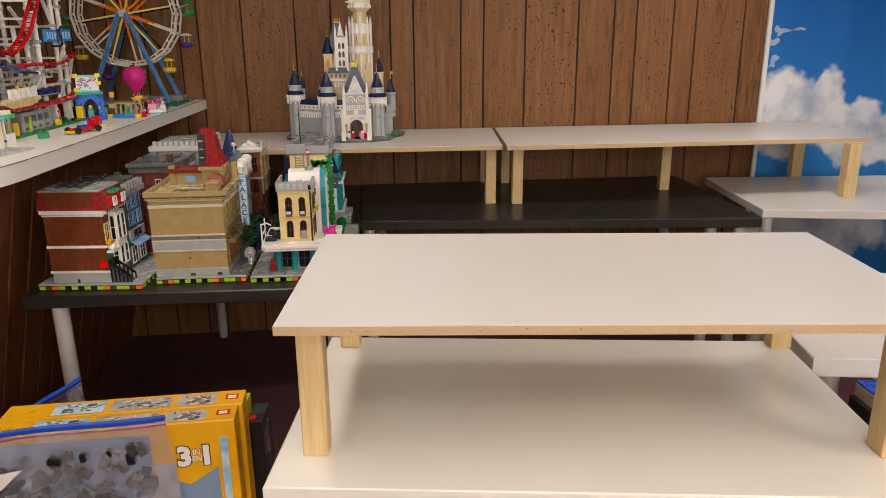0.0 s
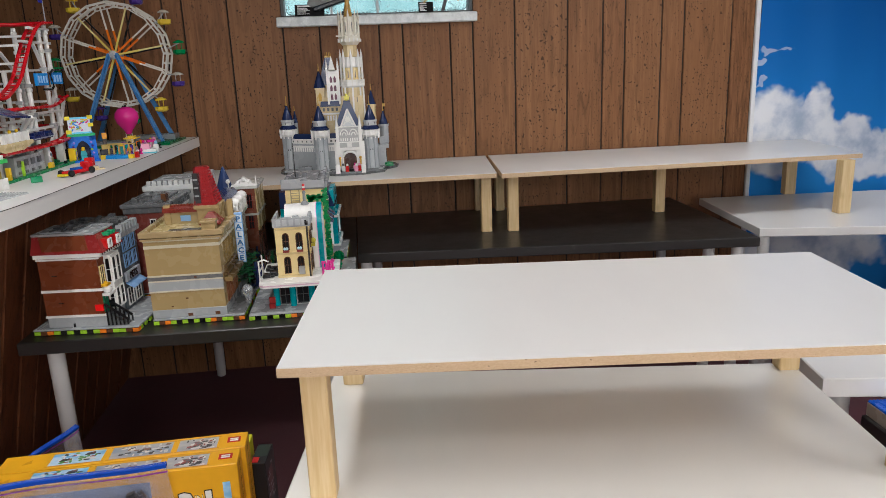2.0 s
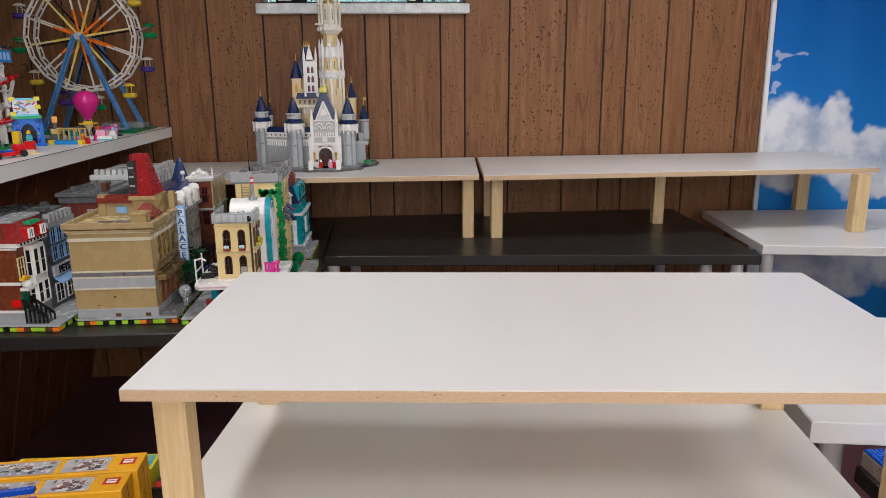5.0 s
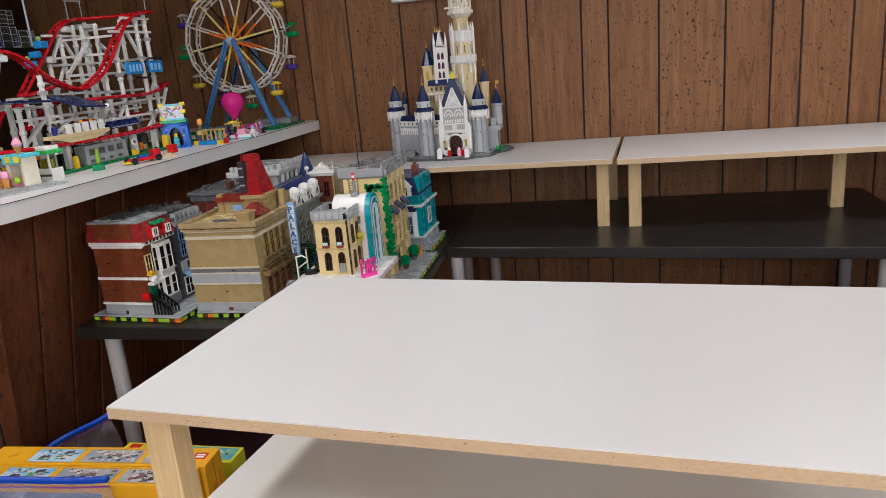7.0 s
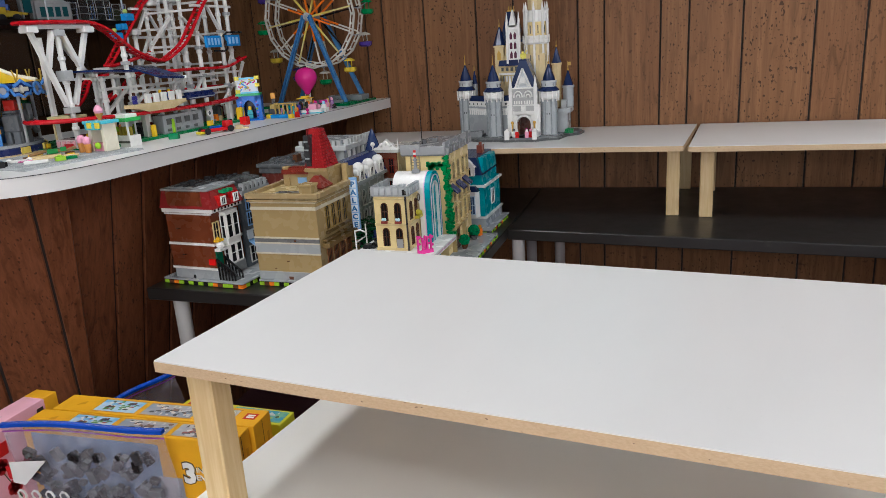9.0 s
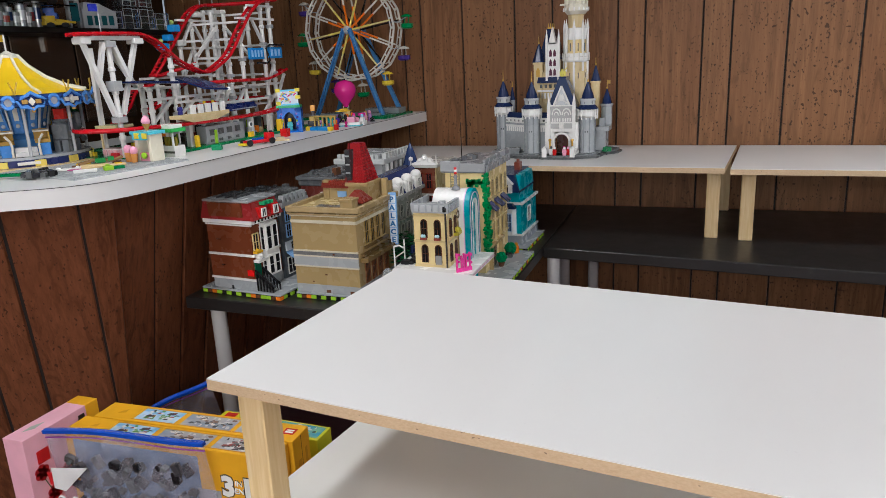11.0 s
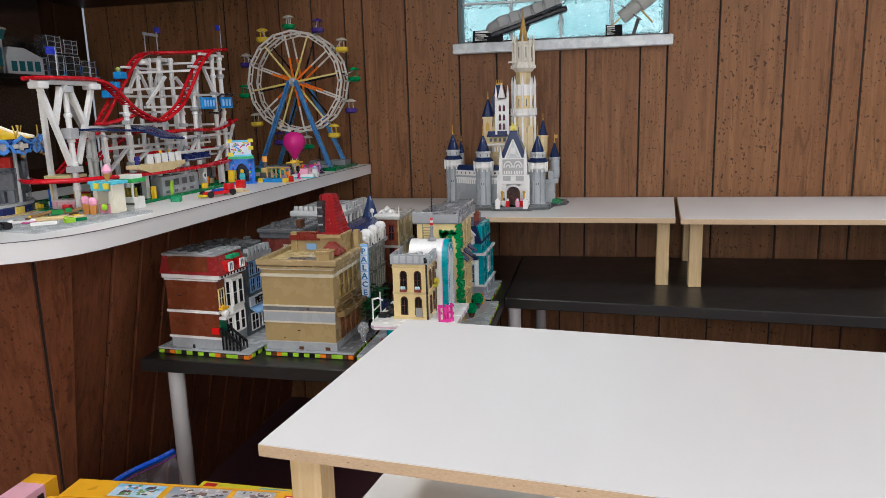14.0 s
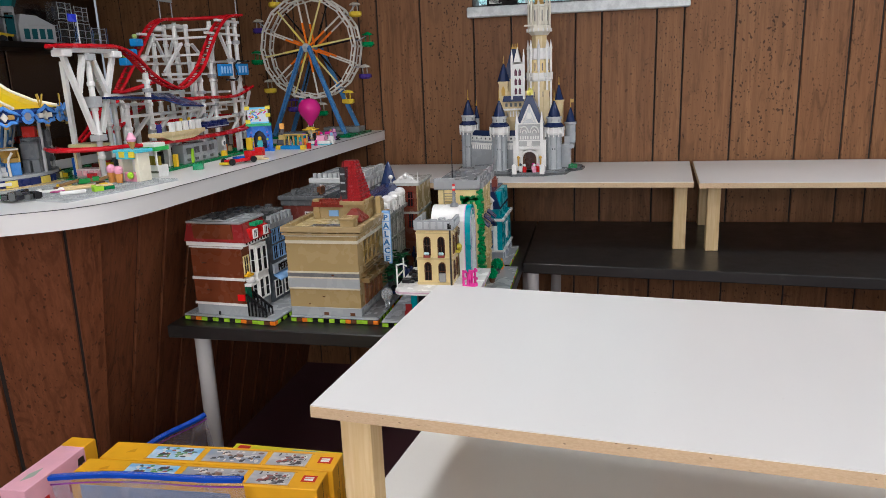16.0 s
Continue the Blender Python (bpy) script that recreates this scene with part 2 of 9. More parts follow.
def carpet():
    n = Nodes("maroon_carpet")
    co = n.coords()
    a, b = n.noise(co, 380.0, 3.0, 0.7), n.noise(co, 6.0, 4.0)
    col = n.mix(a, (0.055, 0.022, 0.026), (0.21, 0.090, 0.100))
    col = n.mix(n.math("MULTIPLY", n.ramp(b, 0.4, 0.75), 0.4), col, (0.095, 0.055, 0.058))
    n.bump(a, 0.9, 0.004)
    return n.out(col, 0.95, spec=0.1)


def painted(name, c, rough=0.6, grain=40.0, rel=0.12):
    n = Nodes(name)
    co = n.coords()
    a, b = n.noise(co, grain, 4.0), n.noise(co, 3.0, 3.0)
    col = n.mix(n.ramp(b, 0.3, 0.8), c, tuple(k * 0.88 for k in c))
    n.bump(a, rel, 0.002)
    return n.out(col, n.math("MULTIPLY_ADD", a, 0.15, rough - 0.07))


def glow(name, c, strength):
    n = Nodes(name)
    n.b.inputs["Emission Color"].default_value = (*c, 1)
    n.b.inputs["Emission Strength"].default_value = strength
    return n.out(c, 0.5)


def marble():
    n = Nodes("grey_marble")
    co = n.coords()
    a, b = n.noise(co, 22.0, 8.0, 0.7), n.noise(co, 150.0, 3.0)
    col = n.mix(n.ramp(a, 0.35, 0.65), (0.50, 0.53, 0.53), (0.72, 0.75, 0.74))
    col = n.mix(n.math("MULTIPLY", n.ramp(b, 0.6, 0.7), 0.4), col, (0.75, 0.77, 0.76))
    return n.out(col, 0.35)


def sky_cloth():
    """Blue printed cloth with white clouds; UV runs in metres from the panelling's end round the corner."""
    n = Nodes("sky_print_cloth")
    uv = n.coords(kind="UV")
    sep = n.node("ShaderNodeSeparateXYZ", i0=uv)
    w1 = n.node("ShaderNodeTexNoise", Vector=uv, Scale=5.5, Detail=3.5, Roughness=0.5)
    dist = n.node("ShaderNodeSeparateColor", i0=w1.outputs["Color"])
    u = n.math("ADD", sep.outputs[0], n.math("MULTIPLY_ADD", dist.outputs[0], 0.34, -0.17))
    v = n.math("ADD", sep.outputs[1], n.math("MULTIPLY_ADD", dist.outputs[1], 0.34, -0.17))
    mask = None
    # clouds: centre u, v, half width, half height
    for cu, cv, ru, rv in ((0.08, 1.00, 0.27, 0.20), (0.30, 1.08, 0.12, 0.17), (0.44, 0.96, 0.20, 0.16), (0.64, 0.88, 0.18, 0.14), (0.76, 0.92, 0.09, 0.10), (0.03, 1.37, 0.05, 0.03), (0.10, 1.41, 0.05, 0.016), (0.03, 1.24, 0.035, 0.014),
                           (1.20, 1.06, 0.17, 0.20), (1.46, 1.10, 0.24, 0.22), (1.06, 0.86, 0.05, 0.09), (0.92, 1.70, 0.34, 0.08), (0.30, 0.40, 0.5, 0.16), (1.2, 0.38, 0.4, 0.14), (0.2, 1.95, 0.3, 0.1)):
        d = n.math("ADD", n.math("POWER", n.math("ABSOLUTE", n.math("DIVIDE", n.math("SUBTRACT", u, cu), ru)), 2.0),
                   n.math("POWER", n.math("ABSOLUTE", n.math("DIVIDE", n.math("SUBTRACT", v, cv), rv)), 2.0))
        one = n.ramp(d, 1.18, 0.62)
        if ru < 0.06:
            one = n.math("MULTIPLY", one, 0.45)
        mask = one if mask is None else n.math("MAXIMUM", mask, one)
    soft = n.noise(uv, 7.0, 4.0, 0.55)
    blue = n.mix(n.ramp(sep.outputs[1], 0.7, 1.7), (0.018, 0.225, 0.60), (0.003, 0.108, 0.38))
    white = n.mix(n.ramp(soft, 0.28, 0.62), (0.36, 0.43, 0.54), (0.74, 0.75, 0.77))
    col = n.mix(n.math("MULTIPLY", mask, n.ramp(soft, 0.05, 0.30)), blue, white)
    n.bump(n.noise(uv, 700.0, 2.0), 0.1, 0.0006)
    return n.out(col, 0.7, spec=0.25)


def metal(name, c, rough):
    n = Nodes(name)
    a = n.noise(n.coords(), 60.0, 3.0)
    return n.out(n.mix(a, c, tuple(k * 0.8 for k in c)), n.math("MULTIPLY_ADD", a, 0.2, rough - 0.1), metal=1.0)


def glassy(name, c, rough=0.03, alpha_like=1.0):
    n = Nodes(name)
    n.b.inputs["Transmission Weight"].default_value = alpha_like
    n.b.inputs["IOR"].default_value = 1.45
    return n.out(c, rough)


M_PANEL = wood_panel("walnut_panelling", 1.17)
M_BAR = wood_panel("bar_panelling", 0.68, 1.34, 0.75)
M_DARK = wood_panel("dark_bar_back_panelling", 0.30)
M_GROOVE = painted("groove_dark", (0.012, 0.007, 0.005), 0.8)
M_WHITE = melamine("white_melamine", (0.69, 0.68, 0.66))
M_WARM = melamine("white_foil_top", (0.83, 0.815, 0.765), 0.25)
M_GREY = melamine("pale_grey_foil", (0.66, 0.65, 0.63), 0.24)
M_CHIP, M_PINE, M_BLACK, M_CARPET = chipboard(), pine(), black_top(), carpet()
M_LEG = painted("grey_white_lacquer", (0.52, 0.51, 0.50), 0.4, 30.0, 0.03)
M_COUNTER = melamine("white_laminate", (0.68, 0.67, 0.65), 0.32)
M_PAINT, M_CEIL = painted("off_white_paint", (0.70, 0.68, 0.63)), painted("ceiling_tile_white", (0.76, 0.75, 0.72), 0.8, 120.0, 0.4)
M_TRIM = painted("white_trim_paint", (0.74, 0.74, 0.73), 0.45)
M_MARBLE, M_SKY = marble(), sky_cloth()
M_CHROME, M_STEEL = metal("chrome", (0.75, 0.75, 0.75), 0.15), metal("grey_metal", (0.35, 0.35, 0.36), 0.4)
M_GLASS = glassy("clear_glass", (1, 1, 1))


def P(c, rough=0.28):
    return plastic(*c, rough)


# ---- the room ----
def structure(name, geo, material, label, category):
    return solo(name, geo, material, label, category, kind="structure")


structure("floor", Geo().box(LEFT_X - 0.1, FRONT_Y - 0.1, -0.1, RIGHT_X + 0.1, BACK_Y + 0.2, 0.0), M_CARPET, "dark maroon short-pile carpet floor", "floor")
structure("ceiling", Geo().box(LEFT_X - 0.1, FRONT_Y - 0.1, CEIL_Z, RIGHT_X + 0.1, BACK_Y + 0.2, CEIL_Z + 0.1), M_CEIL, "plain white ceiling", "ceiling")
WX0, WX1, WZ0, WZ1 = 0.252, 1.099, 1.628, 2.12
PANEL_END = 2.456
back = Geo()
for a, b, c, d in ((LEFT_X, WX0, 0, CEIL_Z), (WX1, RIGHT_X, 0, CEIL_Z), (WX0, WX1, 0, WZ0), (WX0, WX1, WZ1, CEIL_Z)):
    back.box(a, BACK_Y + 0.006, c, b, BACK_Y + 0.16, d)
wall_north = structure("wall_north", back, M_GROOVE, "walnut-brown panelled wall with dark grooves and a small window", "wall")
structure("wall_east", Geo().box(RIGHT_X, FRONT_Y, 0, RIGHT_X + 0.1, BACK_Y, CEIL_Z), M_PAINT, "plain off-white wall behind the printed cloth", "wall")
structure("wall_south", Geo().box(LEFT_X, FRONT_Y - 0.1, 0, RIGHT_X, FRONT_Y, CEIL_Z), M_PAINT, "plain off-white wall", "wall")
# Unseen soffit, inferred from the dim wall top and sized to shade it.
structure("ceiling_soffit", Geo().box(LEFT_X, 0.9, 1.87, -0.42, BACK_Y, CEIL_Z - 0.001), M_DARK, "unseen dark lowered soffit that shades the bar", "soffit")
wall_west = structure("wall_west", Geo().box(LEFT_X - 0.1, FRONT_Y, 0, LEFT_X - 0.006, BACK_Y, CEIL_Z), M_GROOVE, "dark panelled wall behind the bar", "wall")
structure("trim", Geo().box(PANEL_END, BACK_Y - 0.012, 0, PANEL_END + 0.022, BACK_Y + 0.006, CEIL_Z, 0.003), M_TRIM, "narrow white trim strip closing the panelling", "trim")

# panelling boards of random width, a groove between each
GROOVES = [LEFT_X, -1.40, -1.20, -0.95, -0.812, -0.70, -0.55, -0.40, -0.25, -0.168, 0.022, 0.252, 0.411, 0.674, 0.779, 0.994, 1.099, 1.293, 1.541, 1.710, 1.817, 1.995, 2.105, 2.341, PANEL_END]


def boards(parent, edges, z0, z1, cut=None):
    for a, b in zip(edges, edges[1:]):
        spans = [(z0, z1)]
        if cut and a < cut[1] - 0.01 and b > cut[0] + 0.01:
            spans = [(z0, cut[2]), (cut[3], z1)]
        for lo, hi in spans:
            g = Geo().prism([(a + 0.0030, 0.006), (a + 0.0044, 0), (b - 0.0044, 0), (b - 0.0030, 0.006)], lo, hi)
            ob = part("board", g, M_PANEL, parent)
            ob.location = (0, BACK_Y, 0)


boards(wall_north, GROOVES, 0.0, CEIL_Z - 0.001, (WX0, WX1, WZ0, WZ1))

# ---- window with glass blocks ----
window = thing("window_1", "small basement window of wavy glass blocks in a dark frame", "window", (WX0 + WX1) / 2, BACK_Y, WZ0, kind="structure")
hw, hh = (WX1 - WX0) / 2, WZ1 - WZ0
fr = Geo()
for a, b, c, d in ((-hw, -hw + 0.012, 0, hh), (hw - 0.012, hw, 0, hh), (-hw, hw, hh - 0.012, hh), (-hw, hw, 0, 0.008)):
    fr.box(a, 0.0, c, b, 0.1, d)
part("window_frame", fr, P(DGRAY, 0.5), window)
part("window_sill", Geo().box(-hw - 0.022, -0.032, -0.042, hw + 0.018, 0.1, 0.0, 0.004), M_MARBLE, window, "grey marble window sill")


def block_glass():
    n = Nodes("glass_block")
    co = n.coords()
    w = n.node("ShaderNodeTexNoise", Vector=co, Scale=24.0, Detail=2.0, Distortion=2.2).outputs[0]
    n.bump(w, 0.9, 0.02)
    n.b.inputs["Transmission Weight"].default_value = 0.92
    n.b.inputs["IOR"].default_value = 1.3
    return n.out((0.74, 0.93, 0.92), 0.10)


M_BLOCK = block_glass()
M_GROUT = painted("white_grout", (0.62, 0.66, 0.66))
nb = 4
bw = (2 * hw - 0.024) / nb
for i in range(nb):
    for j in range(3):
        x0, z0 = -hw + 0.012 + i * bw, 0.008 + j * 0.158
        blk = part("glass_block", Geo().box(x0 + 0.006, 0.03, z0 + 0.004, x0 + bw - 0.006, 0.075, z0 + 0.152, 0.012), M_BLOCK, window)
        blk.visible_shadow = False
gr = Geo()
for i in range(1, nb):
    gr.box(-hw + 0.012 + i * bw - 0.005, 0.035, 0.008, -hw + 0.012 + i * bw + 0.005, 0.07, hh - 0.012)
for j in range(1, 3):
    gr.box(-hw + 0.012, 0.036, 0.008 + j * 0.158 - 0.006, hw - 0.012, 0.069, 0.008 + j * 0.158 + 0.002)
part("grout", gr, M_GROUT, window)


def daylight():
    n = Nodes("daylight_outside")
    a = n.noise(n.coords(), 5.0, 3.0)
    col = n.mix(n.ramp(a, 0.35, 0.7), (0.33, 0.58, 0.60), (0.82, 0.94, 0.93))
    n.set(n.b.inputs["Emission Color"], col)
    n.b.inputs["Emission Strength"].default_value = 0.95
    return n.out((0, 0, 0), 0.9)


structure("backdrop", Geo().box(WX0 - 0.3, BACK_Y + 0.32, WZ0 - 0.4, WX1 + 0.3, BACK_Y + 0.33, WZ1 + 0.3), daylight(), "bright daylight beyond the glass blocks", "backdrop")

# ---- printed sky cloth on the back and right walls ----
cloth_v, cloth_f, cloth_uv = [], [], []
NU, NV = 90, 40
for i in range(NU + 1):
    uu = 2.9 * i / NU
    for j in range(NV + 1):
        vv = 0.02 + 2.26 * j / NV
        wave = 0.006 * math.sin(uu * 9.0 + 1.2 * math.sin(vv * 2.0)) + 0.004 * math.sin(uu * 23.0 + vv * 1.7) + 0.006 * noise.noise((uu * 3, vv * 1.5, 4.0))
        corner = RIGHT_X - 0.03 - PANEL_END - 0.022
        r = 0.05
        if uu < corner - r:
            p = (PANEL_END + 0.022 + uu, BACK_Y - 0.016 + wave)
        elif uu < corner + r:
            a = (uu - corner + r) / (2 * r) * math.pi / 2
            p = (PANEL_END + 0.022 + corner - r + r * math.sin(a), BACK_Y - 0.016 - r + r * math.cos(a))
        else:
            p = (RIGHT_X - 0.03 + wave, BACK_Y - 0.016 - r - (uu - corner - r))
        cloth_v.append((*p, vv))
        cloth_uv.append((uu, vv))
for i in range(NU):
    for j in range(NV):
        k = i * (NV + 1) + j
        cloth_f.append((k, k + NV + 1, k + NV + 2, k + 1))
me = bpy.data.meshes.new("sky_cloth")
me.from_pydata(cloth_v, [], cloth_f)
layer = me.uv_layers.new(name="metres")
for lp in me.loops:
    layer.data[lp.index].uv = cloth_uv[lp.vertex_index]
me.shade_smooth()
me.materials.append(M_SKY)
tagged(new("sky_cloth", me), "hanging blue cloth printed with white clouds", "backdrop cloth")

# ---- unseen window added behind the camera as a fill light ----
w2 = thing("fill_window", "unseen white-framed window with a glowing pane, added as fill light", "window", 0.9, FRONT_Y + 0.02, 1.45, kind="structure")
g = Geo()
for a, b, c, d in ((-0.85, -0.80, -0.5, 0.5), (0.80, 0.85, -0.5, 0.5), (-0.80, 0.80, 0.45, 0.5), (-0.80, 0.80, -0.5, -0.45), (-0.02, 0.02, -0.45, 0.45)):
    g.box(a, -0.02, c, b, 0.03, d)
part("window_frame", g, M_TRIM, w2)
part("pane", Geo().box(-0.80, -0.018, -0.45, 0.80, -0.012, 0.45), glow("fill_pane", (1.0, 0.97, 0.93), 1.5), w2)
# Area lamp of the added window, brightens fronts and the table under the shelf.
lamp = bpy.data.lights.new("fill_window_light", "AREA")
lamp.shape, lamp.size, lamp.size_y, lamp.energy, lamp.color = "RECTANGLE", 1.55, 0.85, 22, (1.0, 0.97, 0.93)
new("fill_window_light", lamp).matrix_world = pose(0.9, FRONT_Y + 0.08, 1.45, 90, 0, 0)

# ---- unseen ceiling lights ----
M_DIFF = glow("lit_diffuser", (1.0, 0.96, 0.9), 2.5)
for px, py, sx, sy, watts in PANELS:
    cl = thing("unseen_ceiling_light", "unseen flush white ceiling panel light, added to light the room", "ceiling light", px, py, CEIL_Z, group="ceiling lights")
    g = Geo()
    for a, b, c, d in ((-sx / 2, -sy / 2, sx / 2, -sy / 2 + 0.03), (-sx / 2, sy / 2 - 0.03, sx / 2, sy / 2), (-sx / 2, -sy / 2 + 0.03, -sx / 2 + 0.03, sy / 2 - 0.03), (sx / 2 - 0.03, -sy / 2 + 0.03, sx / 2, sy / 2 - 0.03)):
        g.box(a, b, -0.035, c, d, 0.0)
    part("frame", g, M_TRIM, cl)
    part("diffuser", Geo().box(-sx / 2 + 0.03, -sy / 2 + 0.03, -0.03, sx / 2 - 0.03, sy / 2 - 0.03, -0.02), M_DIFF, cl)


# ---- tables ----
def leg_round(parent, x, y, z1, r=0.022, name="leg"):
    return part(name, Geo().lathe(x, y, [(r * 0.6, 0.0), (r * 0.9, 0.004), (r * 0.9, 0.03), (r, 0.034), (r, z1 - 0.004), (r * 1.06, z1 - 0.004), (r * 1.06, z1)], 20), M_LEG, parent, smooth=40)


def table(name, label, corners, top, thick, material, legs):
    """A foil table. corners: front left, front right, back right, back left."""
    cx, cy = sum(p[0] for p in corners) / 4, sum(p[1] for p in corners) / 4
    t = thing(name, label, "table", cx, cy, 0)
    ring = [Vector((x - cx, y - cy)) for x, y in corners]
    rows = []
    for z, k in ((top - thick, 0.0025), (top - thick + 0.0025, 0.0), (top - 0.0025, 0.0), (top, 0.0025)):
        rows += [(*(p - p.normalized() * k * 1.4), z) for p in ring]
    faces = [(3, 2, 1, 0), (12, 13, 14, 15)] + [(r * 4 + i, r * 4 + (i + 1) % 4, r * 4 + 4 + (i + 1) % 4, r * 4 + 4 + i) for r in range(3) for i in range(4)]
    part("tabletop", Geo().add(rows, faces), material, t)
    for lx, ly in legs:
        leg_round(t, lx - cx, ly - cy, top - thick)
    return t


BT = 0.723
table("black_table", "black-brown foil table on white round legs beside the bar", [(-0.390, 2.056), (0.515, 2.030), (0.515, 3.48), (-0.390, 3.48)], BT, 0.036, M_BLACK, [(-0.315, 2.10), (0.44, 2.12), (-0.175, 3.43), (0.478, 3.40)])
table("black_table", "long black-brown foil table along the panelled wall", [(0.519, 2.772), (2.03, 2.612), (2.06, 3.48), (0.519, 3.48)], BT, 0.036, M_BLACK,
      [(0.549, 2.80), (0.600, 3.40), (1.873, 2.70), (1.968, 2.66), (1.99, 3.40)])
table("grey_table", "pale grey foil table in front of the sky cloth", [(2.075, 2.692), (3.20, 2.46), (3.30, 3.25), (2.147, 3.345)], 0.737, 0.034, M_GREY, [(2.11, 2.72), (2.636, 2.63), (2.99, 2.64), (3.2, 3.17)])
table("white_table", "low white foil table with grey edge", [(1.513, 1.470), (2.83, 1.235), (2.93, 1.87), (1.62, 2.055)], 0.709, 0.045, M_WHITE, [(1.60, 1.53), (2.76, 1.33), (1.68, 1.97), (2.84, 1.81)])


def riser(label, zb, corners, top, thick, legs, category="riser", name="display_riser"):
    """A raised shelf: white board with raw chipboard edges on pine posts. corners as for a table; legs: x, y of the middle, width, depth, foot height."""
    cx, cy = sum(p[0] for p in corners) / 4, sum(p[1] for p in corners) / 4
    (ax, ay), (bx, by) = corners[0], corners[1]
    turn = math.atan2(by - ay, bx - ax)
    t = thing(name, label, category, cx, cy, zb, math.degrees(turn))
    h = top - zb
    back = Matrix.Rotation(-turn, 2)
    ring = [back @ Vector((x - cx, y - cy)) for x, y in corners]
    part("tabletop", Geo().prism([p * 0.9985 for p in ring], h - 0.0018, h), M_WHITE, t, "white melamine surface")
    part("board", Geo().prism(ring, h - thick, h - 0.0018), M_CHIP, t, "raw chipboard board")
    for wx, wy, lw, ld, lz in legs:
        p = back @ Vector((wx - cx, wy - cy))
        part("leg", Geo().box(p.x - lw / 2, p.y - ld / 2, lz, p.x + lw / 2, p.y + ld / 2, h - thick, 0.002), M_PINE, t, "pine post")
    return t


# front display: a raised shelf on a low white table
table("white_table", "white foil table under the raised shelf", [(0.378, 1.105), (1.392, 0.956), (1.472, 1.525), (0.458, 1.674)], 0.727, 0.05, M_WARM, [(0.45, 1.16), (1.33, 1.03), (0.52, 1.60), (1.40, 1.47)])
riser("white raised shelf with raw chipboard edge on pine posts", 0.727, [(0.404, 1.163), (1.457, 1.044), (1.519, 1.563), (0.457, 1.690)], 0.969, 0.0165,
      [(0.457, 1.199, 0.042, 0.038, 0), (1.397, 1.087, 0.049, 0.047, 0), (0.505, 1.626, 0.043, 0.038, 0), (1.446, 1.506, 0.044, 0.038, 0)])
riser("white raised shelf with chipboard edge carrying the toy castle", BT, [(-0.235, 2.95), (1.085, 2.915), (1.141, 3.482), (-0.235, 3.482)], 0.978, 0.019,
      [(1.055, 3.014, 0.043, 0.038, 0), (1.102, 3.46, 0.043, 0.030, 0), (-0.19, 3.02, 0.047, 0.038, 0), (-0.19, 3.44, 0.047, 0.038, 0)])
riser("long empty white raised shelf with chipboard edge", BT, [(1.100, 2.896), (2.622, 2.888), (2.722, 3.455), (1.153, 3.484)], 0.978, 0.019,
      [(1.163, 2.994, 0.043, 0.038, 0), (1.194, 3.43, 0.040, 0.038, 0), (1.870, 3.176, 0.044, 0.038, 0), (2.534, 2.866, 0.054, 0.045, 0.0145), (2.580, 3.32, 0.054, 0.038, 0.0145)])

# ---- bar ----
CT = 1.131
bar = thing("bar_counter", "wood-panelled bar with a thick rounded white counter top", "bar counter", 0, 0, 0)
EDGE = [(-0.16, BACK_Y - 0.004), (-0.205, 2.0), (-0.214, 1.80), (-0.222, 1.74), (-0.236, 1.687), (-0.256, 1.648), (-0.282, 1.616), (-0.312, 1.592), (-0.346, 1.570), (-0.485, 1.487)]
DIAG = Vector((-math.cos(radians(25)), -math.sin(radians(25))))
EDGE.append((-1.49, 0.98))
outline = EDGE + [(EDGE[-1][0], EDGE[-1][1] + 0.62), (-1.02, 1.95), (-1.02, BACK_Y - 0.004)]
part("countertop", Geo().prism(outline[::-1], CT - 0.042, CT), M_COUNTER, bar, "white laminate top with thick rounded edge", smooth=30)
part("edge_seam", Geo().tube([(x, y, CT - 0.0002) for x, y in EDGE], 0.0011, 4), P((0.10, 0.095, 0.09)), bar, "thin dark seam of the edge strip")
FACE = [(-0.37, BACK_Y - 0.004), (-0.37, 1.828), (-0.40, 1.745), (-0.40 + DIAG.x * 1.25, 1.745 + DIAG.y * 1.25)]
LEAN_IN = 0.255
dn = (Vector(FACE[3]) - Vector(FACE[2])).normalized()
# where the corners of the leaning front meet the floor
FOOT = [Vector((FACE[0][0] - LEAN_IN, FACE[0][1])), Vector((-0.625, 1.993)), Vector((-0.584, 1.941)), Vector(FACE[3]) + Vector((dn.y, -dn.x)) * LEAN_IN]


